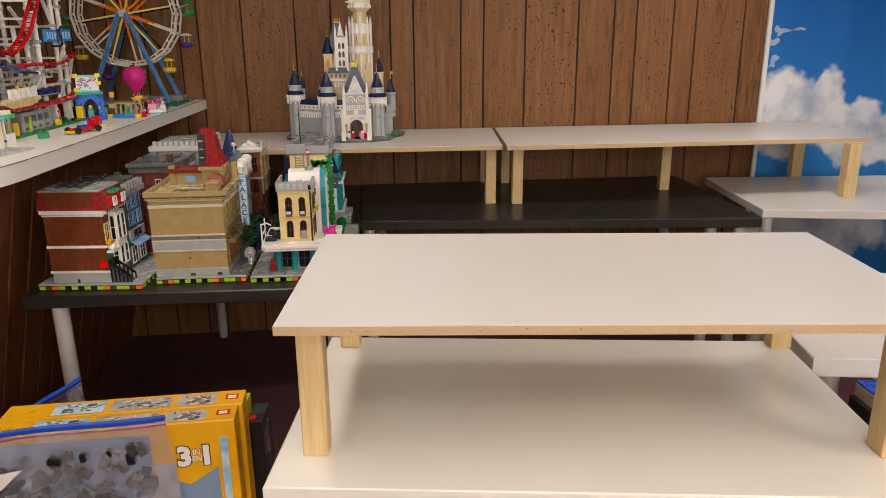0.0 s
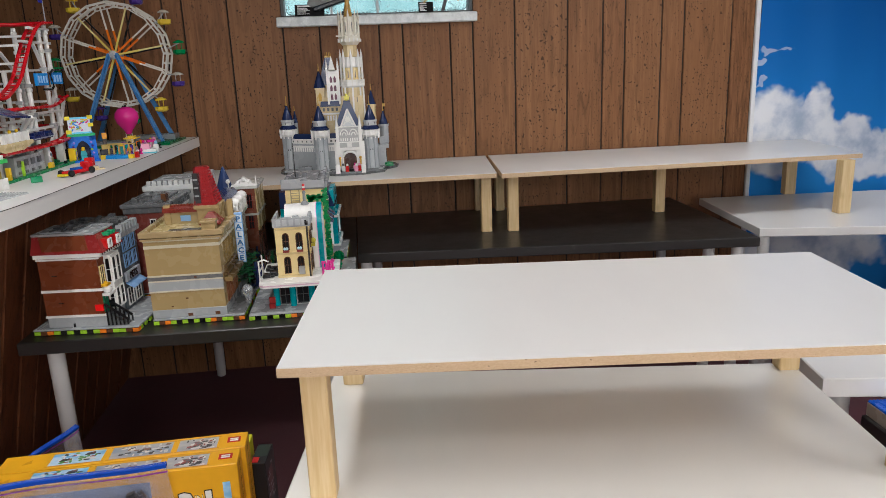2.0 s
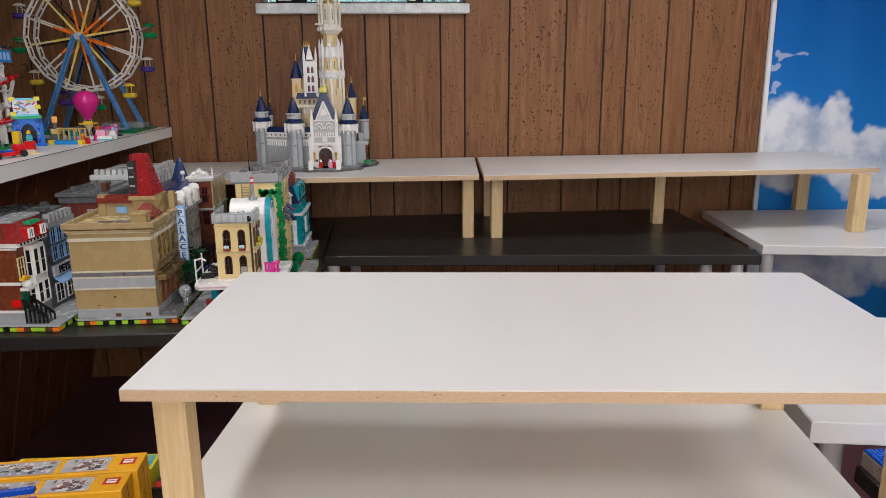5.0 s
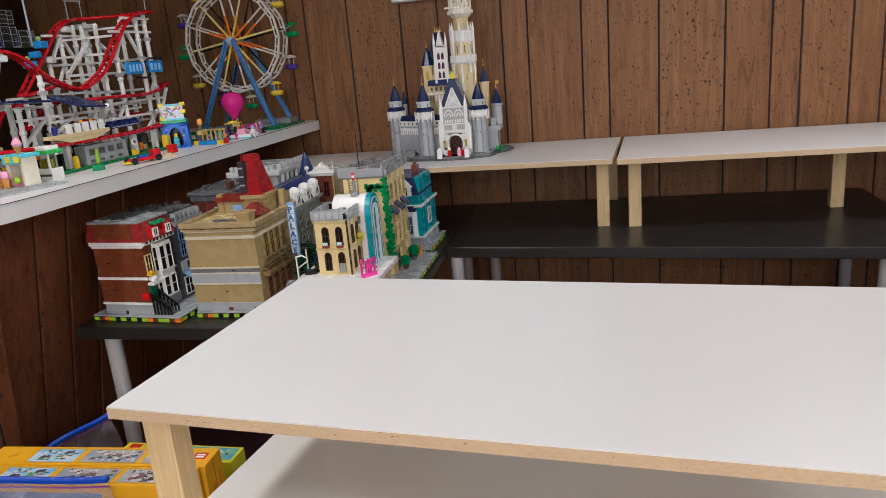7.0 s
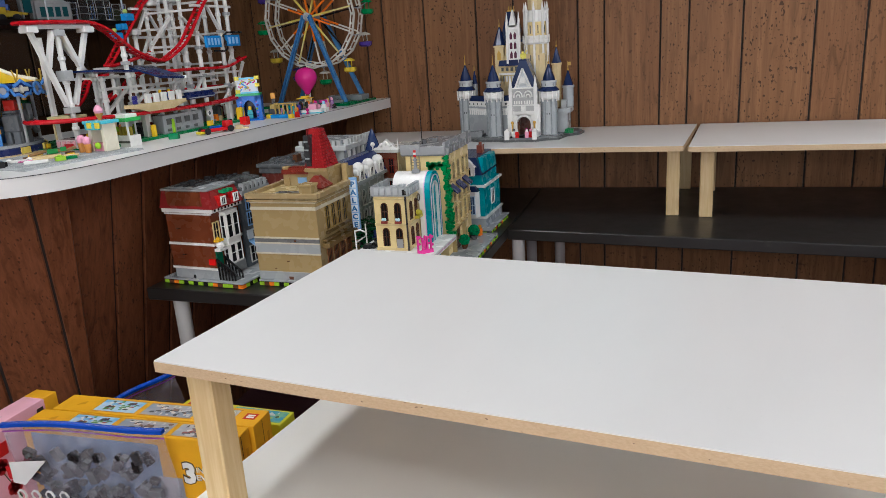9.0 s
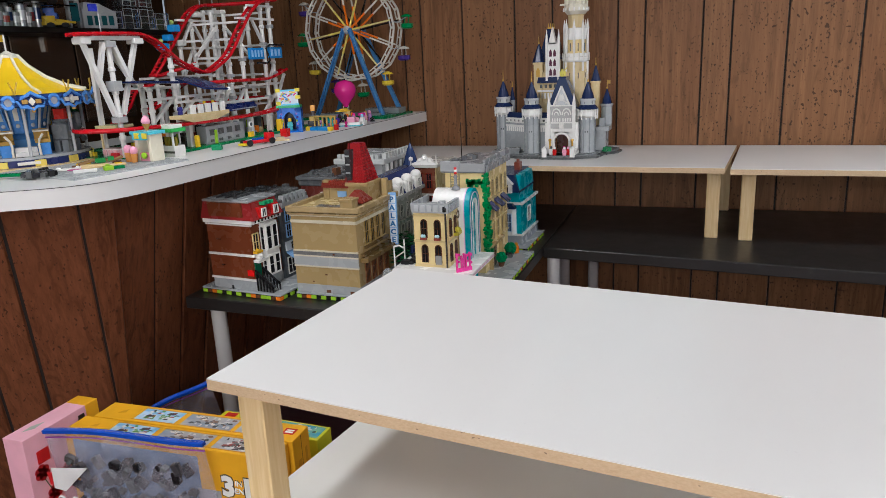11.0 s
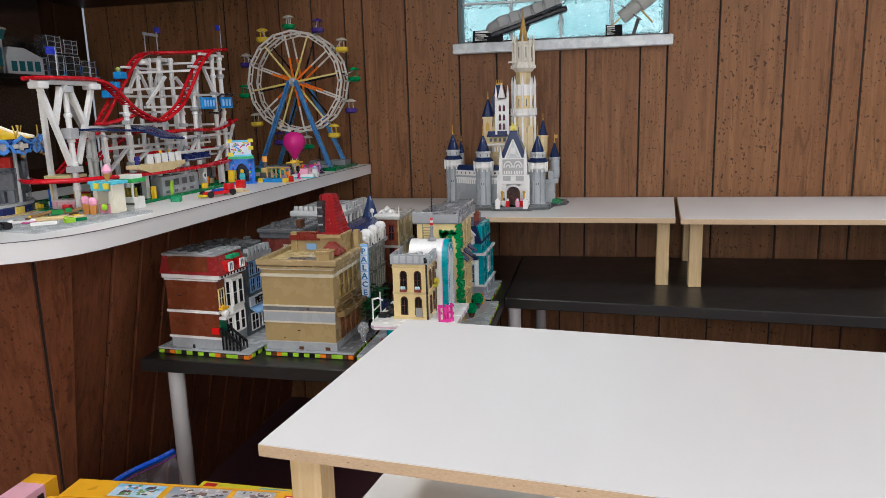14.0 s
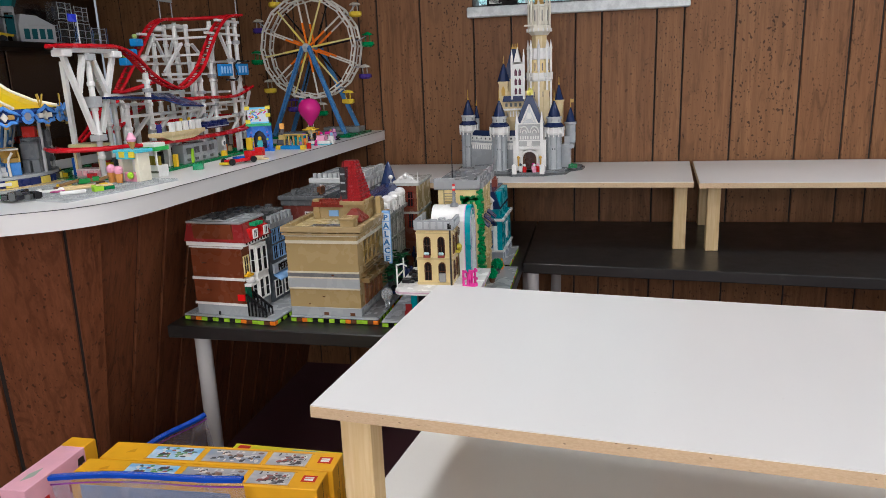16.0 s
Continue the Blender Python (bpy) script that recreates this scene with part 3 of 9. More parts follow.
def bar_side(k, cuts, first=False, last=False):
    """Boards of one face of the bar, leaning in towards the floor, with a dark groove between."""
    p, q, lo, hi = Vector(FACE[k]), Vector(FACE[k + 1]), FOOT[k], FOOT[k + 1]
    d = (q - p).normalized()
    inn = Vector((d.y, -d.x))
    length = (q - p).length
    edges = [0] + [c for c in cuts if c < length - 0.02] + [length]
    zt = CT - 0.0425
    for a, b in zip(edges, edges[1:]):
        up, dn = [], []
        for s, dep in ((a + (0.0045 if a or first else 0), 0.008), (a + (0.0075 if a or first else 0), 0.0), (b - (0.0075 if b < length or last else 0), 0.0), (b - (0.0045 if b < length or last else 0), 0.008)):
            f = s / length
            low = f if k or s > length - 0.01 else s * 0.9616 / (hi - lo).length
            up.append((*(p.lerp(q, f) + inn * dep), zt))
            dn.append((*(lo.lerp(hi, low) + inn * dep), 0.0))
        part("board", Geo().add(dn + up, [(4, 5, 1, 0), (5, 6, 2, 1), (6, 7, 3, 2), (0, 1, 2, 3), (7, 6, 5, 4)]), M_BAR, bar)
    v = [(*(lo + inn * 0.007), 0), (*(hi + inn * 0.007), 0), (*(q + inn * 0.007), zt), (*(p + inn * 0.007), zt)]
    w = [(x + inn.x * 0.02, y + inn.y * 0.02, z) for x, y, z in v]
    part("backing", Geo().add(v + w, [(3, 2, 1, 0), (4, 5, 6, 7), (0, 1, 5, 4), (1, 2, 6, 5), (2, 3, 7, 6), (3, 0, 4, 7)]), M_GROOVE, bar)


bar_side(0, [0.16, 0.33, 0.505, 0.636, 0.765, 0.894, 1.021, 1.137, 1.26, 1.384, 1.504])
bar_side(1, [], False, True)
bar_side(2, [0.19, 0.315, 0.47, 0.60, 0.80, 0.95, 1.08], True)

# ---- toy castle ----
def gold_tip(g, x, y, z, h=0.03, flag=0.0):
    g.lathe(x, y, [(0.0022, z), (0.0035, z + h * 0.15), (0.0015, z + h * 0.3), (0.0012, z + h * 0.8), (0.0003, z + h)], 6)
    if flag:
        g.box(x, y - 0.0008, z + h * 0.55, x + flag, y + 0.0008, z + h * 0.9)


def castle_tower(parent, x, y, r, z1, label=""):
    """A grey round tower: buttressed shaft, white battlement, navy skirt, drum and cone."""
    t = part("tower", Geo().lathe(x, y, [(r * 1.16, 0), (r * 1.16, 0.012), (r, 0.02), (r * 0.98, z1)], 14), P(LGRAY), parent, label, smooth=30)
    for k in range(8):
        a = math.pi * 2 * (k + 0.5) / 8
        part("buttress", Geo().beam((x + r * math.cos(a), y + r * math.sin(a), 0.0), (x + r * 0.99 * math.cos(a), y + r * 0.99 * math.sin(a), z1), 0.0045, 0.0045), P((0.24, 0.26, 0.27)), t)
    g = Geo().lathe(x, y, [(r * 0.98, z1), (r * 1.26, z1 + 0.008), (r * 1.26, z1 + 0.022), (r * 1.18, z1 + 0.024), (r * 1.18, z1 + 0.028)], 16)
    for k in range(12):
        a = math.pi * 2 * k / 12
        part("merlon", Geo().beam((x + r * 1.24 * math.cos(a), y + r * 1.24 * math.sin(a), z1 - 0.006), (x + r * 1.3 * math.cos(a), y + r * 1.3 * math.sin(a), z1 + 0.03), 0.0055, 0.004), P(WHITE), t)
    part("battlement", g, P(WHITE), t)
    part("arrow_slit", Geo().box(x - 0.006, y - r - 0.001, z1 * 0.62, x - 0.003, y - r + 0.004, z1 * 0.62 + 0.006).box(x + 0.003, y - r - 0.001, z1 * 0.62, x + 0.006, y - r + 0.004, z1 * 0.62 + 0.006), P(DGRAY), t)
    part("skirt_roof", Geo().lathe(x, y, [(r * 1.3, z1 + 0.03), (r * 1.3, z1 + 0.034), (r * 0.95, z1 + 0.045)], 16), P(NAVY), t)
    part("drum", Geo().lathe(x, y, [(r * 0.92, z1 + 0.045), (r * 0.92, z1 + 0.058), (r * 1.02, z1 + 0.06), (r * 1.02, z1 + 0.067)], 14), P((0.50, 0.515, 0.52)), t)
    g = Geo()
    for k in range(6):
        a = math.pi * 2 * (k + 0.25) / 6
        g.beam((x + r * 0.93 * math.cos(a), y + r * 0.93 * math.sin(a), z1 + 0.048), (x + r * 0.93 * math.cos(a), y + r * 0.93 * math.sin(a), z1 + 0.057), 0.006, 0.002)
    part("drum_window", g, P(DGRAY), t)
    part("cone", Geo().lathe(x, y, [(r * 0.82, z1 + 0.067), (r * 0.72, z1 + 0.08), (r * 0.28, z1 + 0.112), (r * 0.1, z1 + 0.124)], 12), P(NAVY, 0.2), t, smooth=50)
    g = Geo()
    gold_tip(g, x, y, z1 + 0.122, 0.042)
    part("finial", g, P(GOLD), t)
    return t


def gothic(g, x, y, z, w, h):
    """A pointed-arch opening as a thin plate."""
    g.prism([(x - w / 2, z), (x + w / 2, z), (x + w / 2, z + h * 0.65), (x, z + h), (x - w / 2, z + h * 0.65)], y - 0.002, y, "y")


castle = thing("toy_castle", "tall grey and tan toy-brick castle with navy spires", "toy castle", 0.45, 3.25, 0.978)
castle.scale = (1, 1, 1.035)
# base and rock plate
base_poly = [(-0.235, -0.02), (-0.19, -0.10), (-0.10, -0.155), (-0.02, -0.16), (0.0, -0.175), (0.12, -0.175), (0.14, -0.155), (0.20, -0.13), (0.215, -0.05), (0.26, 0.0), (0.27, 0.06), (0.21, 0.13), (-0.20, 0.14), (-0.24, 0.06)]
part("base", Geo().prism(base_poly, 0.0, 0.008), P(DGRAY), castle)
part("rock_edge", Geo().prism([(x * 0.96, y * 0.96) for x, y in base_poly], 0.008, 0.014), P((0.17, 0.18, 0.185)), castle)
for tx, ty, tr, tz in ((-0.192, 0.02, 0.028, 0.148), (-0.054, -0.085, 0.029, 0.146), (0.153, -0.06, 0.029, 0.139)):
    castle_tower(castle, tx, ty, tr, tz)
# thin corner turret carried on a bracket
tur = part("turret", Geo().lathe(0.212, 0.03, [(0.004, 0.075), (0.012, 0.09), (0.021, 0.105), (0.021, 0.17), (0.024, 0.172), (0.024, 0.18)], 12), P(LGRAY), castle, smooth=30)
part("cone", Geo().lathe(0.212, 0.03, [(0.02, 0.18), (0.017, 0.192), (0.006, 0.222), (0.002, 0.234)], 12), P(NAVY, 0.2), tur)
g = Geo()
gold_tip(g, 0.212, 0.03, 0.232, 0.035, 0.012)
part("finial", g, P(GOLD), tur)
part("annex", Geo().box(0.175, -0.02, 0.014, 0.215, 0.07, 0.085).box(0.18, -0.03, 0.085, 0.228, 0.06, 0.1).box(0.19, -0.012, 0.1, 0.21, 0.05, 0.13), P(LGRAY), castle)
# curtain walls
for wx0, wx1, wy0, wy1 in ((-0.185, -0.07, 0.0, -0.075), (-0.045, 0.02, -0.07, -0.07), (0.105, 0.14, -0.06, -0.06)):
    g = Geo().beam((wx0, wy0 + 0.02, 0.06), (wx1, wy1 + 0.02, 0.06), 0.03, 0.12)
    wall = part("curtain_wall", g, P(LGRAY), castle)
    g, gw, gn = Geo(), Geo(), Geo()
    n = max(3, int(abs(wx1 - wx0) / 0.009))
    for k in range(n):
        f = (k + 0.5) / n
        x, y = wx0 + (wx1 - wx0) * f, wy0 + (wy1 - wy0) * f
        g.box(x - 0.0033, y + 0.0005, 0.088, x + 0.0033, y + 0.012, 0.104)
        if k % 2:
            gw.box(x - 0.004, y + 0.002, 0.125, x + 0.004, y + 0.0045, 0.132)
    g.beam((wx0, wy0 + 0.012, 0.108), (wx1, wy1 + 0.012, 0.108), 0.02, 0.008)
    g.beam((wx0, wy0 + 0.02, 0.128), (wx1, wy1 + 0.02, 0.128), 0.03, 0.02)
    part("machicolation", g, P(WHITE), wall)
    part("slot_windows", gw, P(DGRAY), wall)
    gn.beam((wx0, wy0 + 0.025, 0.148), (wx1, wy1 + 0.025, 0.148), 0.026, 0.02)
    part("wall_roof", gn, P(NAVY, 0.2), wall)
# gatehouse
gx, gy = 0.062, -0.10
body = Geo()
body.box(gx - 0.052, gy, 0.014, gx - 0.026, gy + 0.06, 0.185).box(gx + 0.026, gy, 0.014, gx + 0.052, gy + 0.06, 0.185).box(gx - 0.026, gy, 0.085, gx + 0.026, gy + 0.06, 0.185)
arch = [(gx - 0.027, 0.09)] + [(gx + 0.027 * math.cos(math.pi * k / 10), 0.055 + 0.026 * math.sin(math.pi * k / 10)) for k in range(10, -1, -1)] + [(gx + 0.027, 0.09)]
body.prism(arch[::-1], gy, gy + 0.06, "y")
gate = part("gatehouse", body, P(WHITE), castle, "white gothic gatehouse with an arched gate")
g = Geo()
ring = [(gx + 0.03 * math.cos(math.pi * k / 12), gy - 0.003, 0.056 + 0.03 * math.sin(math.pi * k / 12)) for k in range(13)]
g.tube([(gx + 0.03, gy - 0.003, 0.014)] + ring + [(gx - 0.03, gy - 0.003, 0.014)], 0.004, 6)
g.box(gx - 0.050, gy - 0.005, 0.092, gx + 0.050, gy, 0.098).box(gx - 0.050, gy - 0.007, 0.098, gx + 0.050, gy, 0.102).box(gx - 0.046, gy - 0.004, 0.183, gx + 0.046, gy, 0.187)
for s in (-1, 1):
    # side piers with pinnacles, and twin pointed arches of open tracery
    g.box(gx + s * 0.047 - 0.006, gy - 0.009, 0.014, gx + s * 0.047 + 0.006, gy, 0.186).cyl(gx + s * 0.047, gy - 0.004, 0.186, 0.228, 0.0075, 0.001, 6)
    g.box(gx + s * 0.057 - 0.005, gy - 0.004, 0.014, gx + s * 0.057 + 0.005, gy + 0.02, 0.125)
    g.tube([(gx + s * 0.019 + 0.016 * math.cos(math.pi * k / 8), gy - 0.003, 0.152 + 0.022 * math.sin(math.pi * k / 8)) for k in range(9)], 0.0028, 5)
    g.tube([(gx + s * 0.019 + 0.008 * math.cos(math.pi * k / 6), gy - 0.003, 0.150 + 0.012 * math.sin(math.pi * k / 6)) for k in range(7)], 0.0022, 5)
    for k in range(4):
        g.box(gx + s * (0.006 + k * 0.009) - 0.0025, gy - 0.004, 0.128, gx + s * (0.006 + k * 0.009) + 0.0025, gy, 0.140)
g.box(gx - 0.044, gy - 0.004, 0.122, gx + 0.044, gy, 0.126).box(gx - 0.008, gy - 0.006, 0.104, gx + 0.008, gy, 0.119).box(gx - 0.004, gy - 0.008, 0.107, gx + 0.004, gy, 0.116)
part("tracery", g, P((0.78, 0.77, 0.74)), gate)
# Flat grey plates; the shade of the openings is put into their colour.
part("recess", Geo().box(gx - 0.040, gy - 0.0012, 0.126, gx + 0.040, gy, 0.182).box(gx - 0.040, gy - 0.0012, 0.103, gx - 0.010, gy, 0.121).box(gx + 0.010, gy - 0.0012, 0.103, gx + 0.040, gy, 0.121), P((0.42, 0.42, 0.41)), gate, "grey plate behind the tracery, coloured like a shaded recess")
part("gate_passage", Geo().box(gx - 0.027, gy + 0.03, 0.014, gx + 0.027, gy + 0.055, 0.083), P((0.07, 0.025, 0.018)), gate)
for s in (-1, 1):
    part("gate_door", Geo().prism([(gx + s * 0.026, 0.014), (gx + s * 0.019, 0.014), (gx + s * 0.019, 0.07), (gx + s * 0.026, 0.062)][::s], gy + 0.01, gy + 0.03, "y"), P(BROWN), gate)
# gable, clock and steep roof
part("gable", Geo().prism([(gx - 0.028, 0.187), (gx + 0.028, 0.187), (gx, 0.246)], gy + 0.002, gy + 0.014, "y"), P((0.62, 0.64, 0.66)), gate)
g = Geo()
for s in (-1, 1):
    g.beam((gx + s * 0.031, gy, 0.184), (gx, gy, 0.254), 0.005, 0.006)
    g.beam((gx + s * 0.017, gy, 0.190), (gx + s * 0.004, gy, 0.226), 0.003, 0.003)
    g.beam((gx + s * 0.024, gy, 0.192), (gx, gy, 0.206), 0.003, 0.003)
part("bargeboard", g, P(WHITE), gate)
part("clock", Geo().lathe(0, 0, [(0.0105, 0), (0.0105, 0.005)], 14).turn(Matrix.Translation((gx, gy + 0.002, 0.212)) @ Matrix.Rotation(radians(90), 4, "X")), P((0.80, 0.79, 0.76)), gate)
part("gate_roof", Geo().prism([(gx - 0.058, 0.172), (gx + 0.058, 0.172), (gx + 0.013, 0.280), (gx - 0.013, 0.280)], gy + 0.014, gy + 0.078, "y"), P((0.03, 0.05, 0.12), 0.2), gate)
part("roof_crest", Geo().box(gx - 0.014, gy + 0.016, 0.280, gx + 0.014, gy + 0.076, 0.285), P(NAVY, 0.2), gate)
part("finial", Geo().ball(gx, gy + 0.02, 0.290, 0.006).box(gx - 0.010, gy + 0.019, 0.288, gx + 0.012, gy + 0.021, 0.304).ball(gx, gy + 0.02, 0.308, 0.005).beam((gx + 0.004, gy + 0.02, 0.300), (gx + 0.016, gy + 0.02, 0.316), 0.003), P((0.75, 0.68, 0.12)), gate, "golden yellow ornament")
# forecourt with posts
g = Geo().box(gx - 0.062, gy - 0.07, 0.008, gx + 0.062, gy, 0.014)
part("forecourt", g, P((0.17, 0.18, 0.185)), castle)
for s in (-1, 1):
    part("gate_post", Geo().box(gx + s * 0.052 - 0.009, gy - 0.075, 0.008, gx + s * 0.052 + 0.009, gy - 0.055, 0.036, 0.001).lathe(gx + s * 0.052, gy - 0.065, [(0.013, 0.036), (0.013, 0.039), (0.002, 0.047)], 4, 0.5), P(WHITE), castle)
    part("parapet", Geo().box(gx + s * 0.056 - 0.006, gy - 0.055, 0.014, gx + s * 0.056 + 0.006, gy, 0.03), P(WHITE), castle)
    part("lantern", Geo().cyl(gx + s * 0.042, gy - 0.012, 0.03, 0.06, 0.003, 0.004, 6).ball(gx + s * 0.042, gy - 0.012, 0.062, 0.006, 1, 8, 5), P(GOLD), castle)
# keep
keep = Geo().box(-0.06, 0.0, 0.014, 0.135, 0.12, 0.19).box(-0.05, 0.005, 0.19, 0.13, 0.11, 0.30)
kp = part("keep", keep, P(TAN), castle, "tan keep behind the gatehouse")
g = Geo()
for k in range(7):
    part("corbel", Geo().box(-0.046 + k * 0.0115, 0.0, 0.205, -0.040 + k * 0.0115, 0.006, 0.225), P(WHITE), kp)
g.box(-0.05, -0.001, 0.229, 0.04, 0.006, 0.236)
part("cornice", g, P(WHITE), kp)
for k in range(4):
    part("window", Geo().box(-0.04 + k * 0.018, -0.0015, 0.243, -0.031 + k * 0.018, 0.004, 0.256), P(DGRAY), kp)
part("porch_roof", Geo().prism([(-0.05, 0.262), (0.035, 0.262), (0.03, 0.283), (-0.045, 0.283)], -0.008, 0.03, "y"), P(NAVY, 0.2), kp)
# left tan turret with cone
t = part("turret", Geo().box(-0.064, 0.0, 0.19, -0.03, 0.04, 0.335).box(-0.067, -0.003, 0.33, -0.027, 0.043, 0.337), P(TAN), castle)
part("cone", Geo().lathe(-0.047, 0.02, [(0.027, 0.337), (0.019, 0.36), (0.006, 0.395), (0.001, 0.405)], 8, 0.5), P(NAVY, 0.2), t)
g = Geo()
gold_tip(g, -0.047, 0.02, 0.402, 0.03)
part("finial", g, P(GOLD), t)
g = Geo()
gothic(g, -0.047, 0.0, 0.285, 0.014, 0.035)
part("window", g, P(GOLD, 0.5), t)
# tall navy hall roof with crest
hall = part("hall", Geo().box(-0.045, 0.03, 0.30, 0.035, 0.10, 0.345), P(TAN), castle)
part("hall_roof", Geo().prism([(-0.05, 0.345), (0.04, 0.345), (0.008, 0.455), (-0.018, 0.455)], 0.03, 0.10, "y"), P(NAVY, 0.2), hall)
g = Geo()
for k in range(4):
    g.cyl(-0.015 + k * 0.007, 0.05, 0.455, 0.475, 0.0025, 0.0008, 6)
g.box(-0.018, 0.047, 0.455, 0.009, 0.053, 0.461)
part("crest", g, P(GOLD), hall)
# white gothic front
g = Geo().box(-0.012, -0.005, 0.27, 0.034, 0.03, 0.405).prism([(-0.006, 0.40), (0.024, 0.40), (0.009, 0.46)], -0.005, 0.02, "y")
for x in (-0.012, 0.034):
    g.box(x - 0.004, -0.009, 0.27, x + 0.004, 0.0, 0.415).cyl(x, -0.004, 0.415, 0.452, 0.0055, 0.0006, 6)
front = part("gothic_front", g, P(WHITE), castle)
for i in range(2):
    for j in range(3):
        g = Geo()
        gothic(g, 0.003 + i * 0.0155, -0.005, 0.288 + j * 0.034, 0.010, 0.026)
        part("window", g, P((0.10, 0.02, 0.05)), front)
# main tower
mx, my = 0.091, 0.045
g = Geo().lathe(mx, my, [(0.045, 0.19), (0.045, 0.335)], 8, 0.5)
main = part("main_tower", g, P(TAN), castle, "tall tan and white main tower")
g = Geo()
for k in range(8):
    a = 2 * math.pi * k / 8
    part("pilaster", Geo().beam((mx + 0.045 * math.cos(a), my + 0.045 * math.sin(a), 0.19), (mx + 0.045 * math.cos(a), my + 0.045 * math.sin(a), 0.335), 0.010, 0.007), P(WHITE), main)
g.lathe(mx, my, [(0.046, 0.333), (0.052, 0.34), (0.052, 0.35), (0.049, 0.352), (0.049, 0.364)], 8, 0.5)
part("balcony", g, P(WHITE), main)
part("tower_stage", Geo().lathe(mx, my, [(0.041, 0.35), (0.041, 0.44)], 8, 0.5), P(LYEL), main)
g = Geo().lathe(mx, my, [(0.042, 0.412), (0.0445, 0.416), (0.0445, 0.452), (0.03, 0.454)], 8, 0.5)
for k in range(8):
    a = 2 * math.pi * k / 8
    x, y = mx + 0.044 * math.cos(a), my + 0.044 * math.sin(a)
    part("pinnacle", Geo().lathe(x, y, [(0.0030, 0.364), (0.0050, 0.372), (0.0050, 0.448), (0.0062, 0.452), (0.0006, 0.484)], 6), P(WHITE), main)
part("parapet", g, P(WHITE), main)
part("tower_neck", Geo().lathe(mx, my, [(0.030, 0.445), (0.030, 0.495), (0.040, 0.515)], 8, 0.5), P(TAN), main)
g = Geo().lathe(mx, my, [(0.034, 0.500), (0.046, 0.513), (0.046, 0.534), (0.038, 0.537), (0.038, 0.598), (0.041, 0.600), (0.041, 0.608)], 8, 0.5)
for k in range(8):
    a = 2 * math.pi * k / 8
    x, y = mx + 0.040 * math.cos(a), my + 0.040 * math.sin(a)
    part("pinnacle", Geo().lathe(x, y, [(0.0048, 0.516), (0.0048, 0.600), (0.0058, 0.604), (0.0006, 0.636)], 6), P((0.74, 0.70, 0.58)), main)
g.box(mx - 0.055, my - 0.036, 0.532, mx - 0.03, my - 0.028, 0.538)
part("gallery", g, P((0.74, 0.70, 0.58)), main, "cream upper gallery with pinnacles")
for k in range(8):
    a = 2 * math.pi * (k + 0.5) / 8
    part("window", Geo().beam((mx + 0.0355 * math.cos(a), my + 0.0355 * math.sin(a), 0.550), (mx + 0.0355 * math.cos(a), my + 0.0355 * math.sin(a), 0.588), 0.012, 0.003), P(DGRAY), main)
    part("window", Geo().beam((mx + 0.0383 * math.cos(a), my + 0.0383 * math.sin(a), 0.372), (mx + 0.0383 * math.cos(a), my + 0.0383 * math.sin(a), 0.400), 0.012, 0.003), P(DGRAY), main)
    part("window", Geo().beam((mx + 0.042 * math.cos(a), my + 0.042 * math.sin(a), 0.275), (mx + 0.042 * math.cos(a), my + 0.042 * math.sin(a), 0.295), 0.008, 0.003), P(DGRAY), main)
prof = [(0.019, 0.61)]
for k in range(9):
    prof += [(0.0185 - k * 0.0017, 0.615 + k * 0.010), (0.0165 - k * 0.0016, 0.617 + k * 0.010)]
prof += [(0.002, 0.715), (0.0006, 0.738)]
for k in range(16):
    a = 2 * math.pi * k / 16
    part("corbel", Geo().beam((mx + 0.047 * math.cos(a), my + 0.047 * math.sin(a), 0.512), (mx + 0.047 * math.cos(a), my + 0.047 * math.sin(a), 0.524), 0.006, 0.004), P(WHITE), main)
    part("baluster", Geo().beam((mx + 0.0505 * math.cos(a), my + 0.0505 * math.sin(a), 0.338), (mx + 0.0505 * math.cos(a), my + 0.0505 * math.sin(a), 0.366), 0.005, 0.004), P((0.74, 0.72, 0.66)), main)
part("spire", Geo().lathe(mx, my, prof, 10), P((0.50, 0.30, 0.07)), main, "golden stepped spire")
# right tan turret
t = part("turret", Geo().cyl(0.166, 0.05, 0.1, 0.255, 0.018, None, 10).cyl(0.166, 0.05, 0.255, 0.262, 0.021, None, 10), P(TAN), castle)
part("cone", Geo().lathe(0.166, 0.05, [(0.02, 0.262), (0.015, 0.275), (0.004, 0.312), (0.001, 0.32)], 10), P(NAVY, 0.2), t)
g = Geo()
gold_tip(g, 0.166, 0.05, 0.318, 0.03)
part("finial", g, P(GOLD), t)
# small rear spires
for sx, sy, sz in ((-0.163, 0.05, 0.25), (-0.09, 0.02, 0.20)):
    t = part("spirelet", Geo().cyl(sx, sy, 0.1, sz - 0.05, 0.011, None, 8), P(LGRAY), castle)
    part("cone", Geo().cyl(sx, sy, sz - 0.05, sz, 0.012, 0.001, 8), P(NAVY, 0.2), t)
    g = Geo()
    gold_tip(g, sx, sy, sz - 0.002, 0.022)
    part("finial", g, P(GOLD), t)
part("steps", Geo().box(-0.21, -0.10, 0.014, -0.10, -0.05, 0.022).box(-0.15, -0.12, 0.014, -0.10, -0.08, 0.034), P((0.22, 0.23, 0.24)), castle)
random.seed(4)
g = Geo()
for k in range(40):
    a, r = random.random() * 6.28, random.random() * 0.018
    g.box(0.225 + r * math.cos(a) - 0.003, -0.045 + r * math.sin(a) - 0.003, 0.014, 0.225 + r * math.cos(a) + 0.003, -0.045 + r * math.sin(a) + 0.003, 0.018 + random.random() * 0.014)
part("bush", g, P(GREEN), castle, "green brick-built bush")


# ---- small toy figures: plain pegs ----
FIG = {}


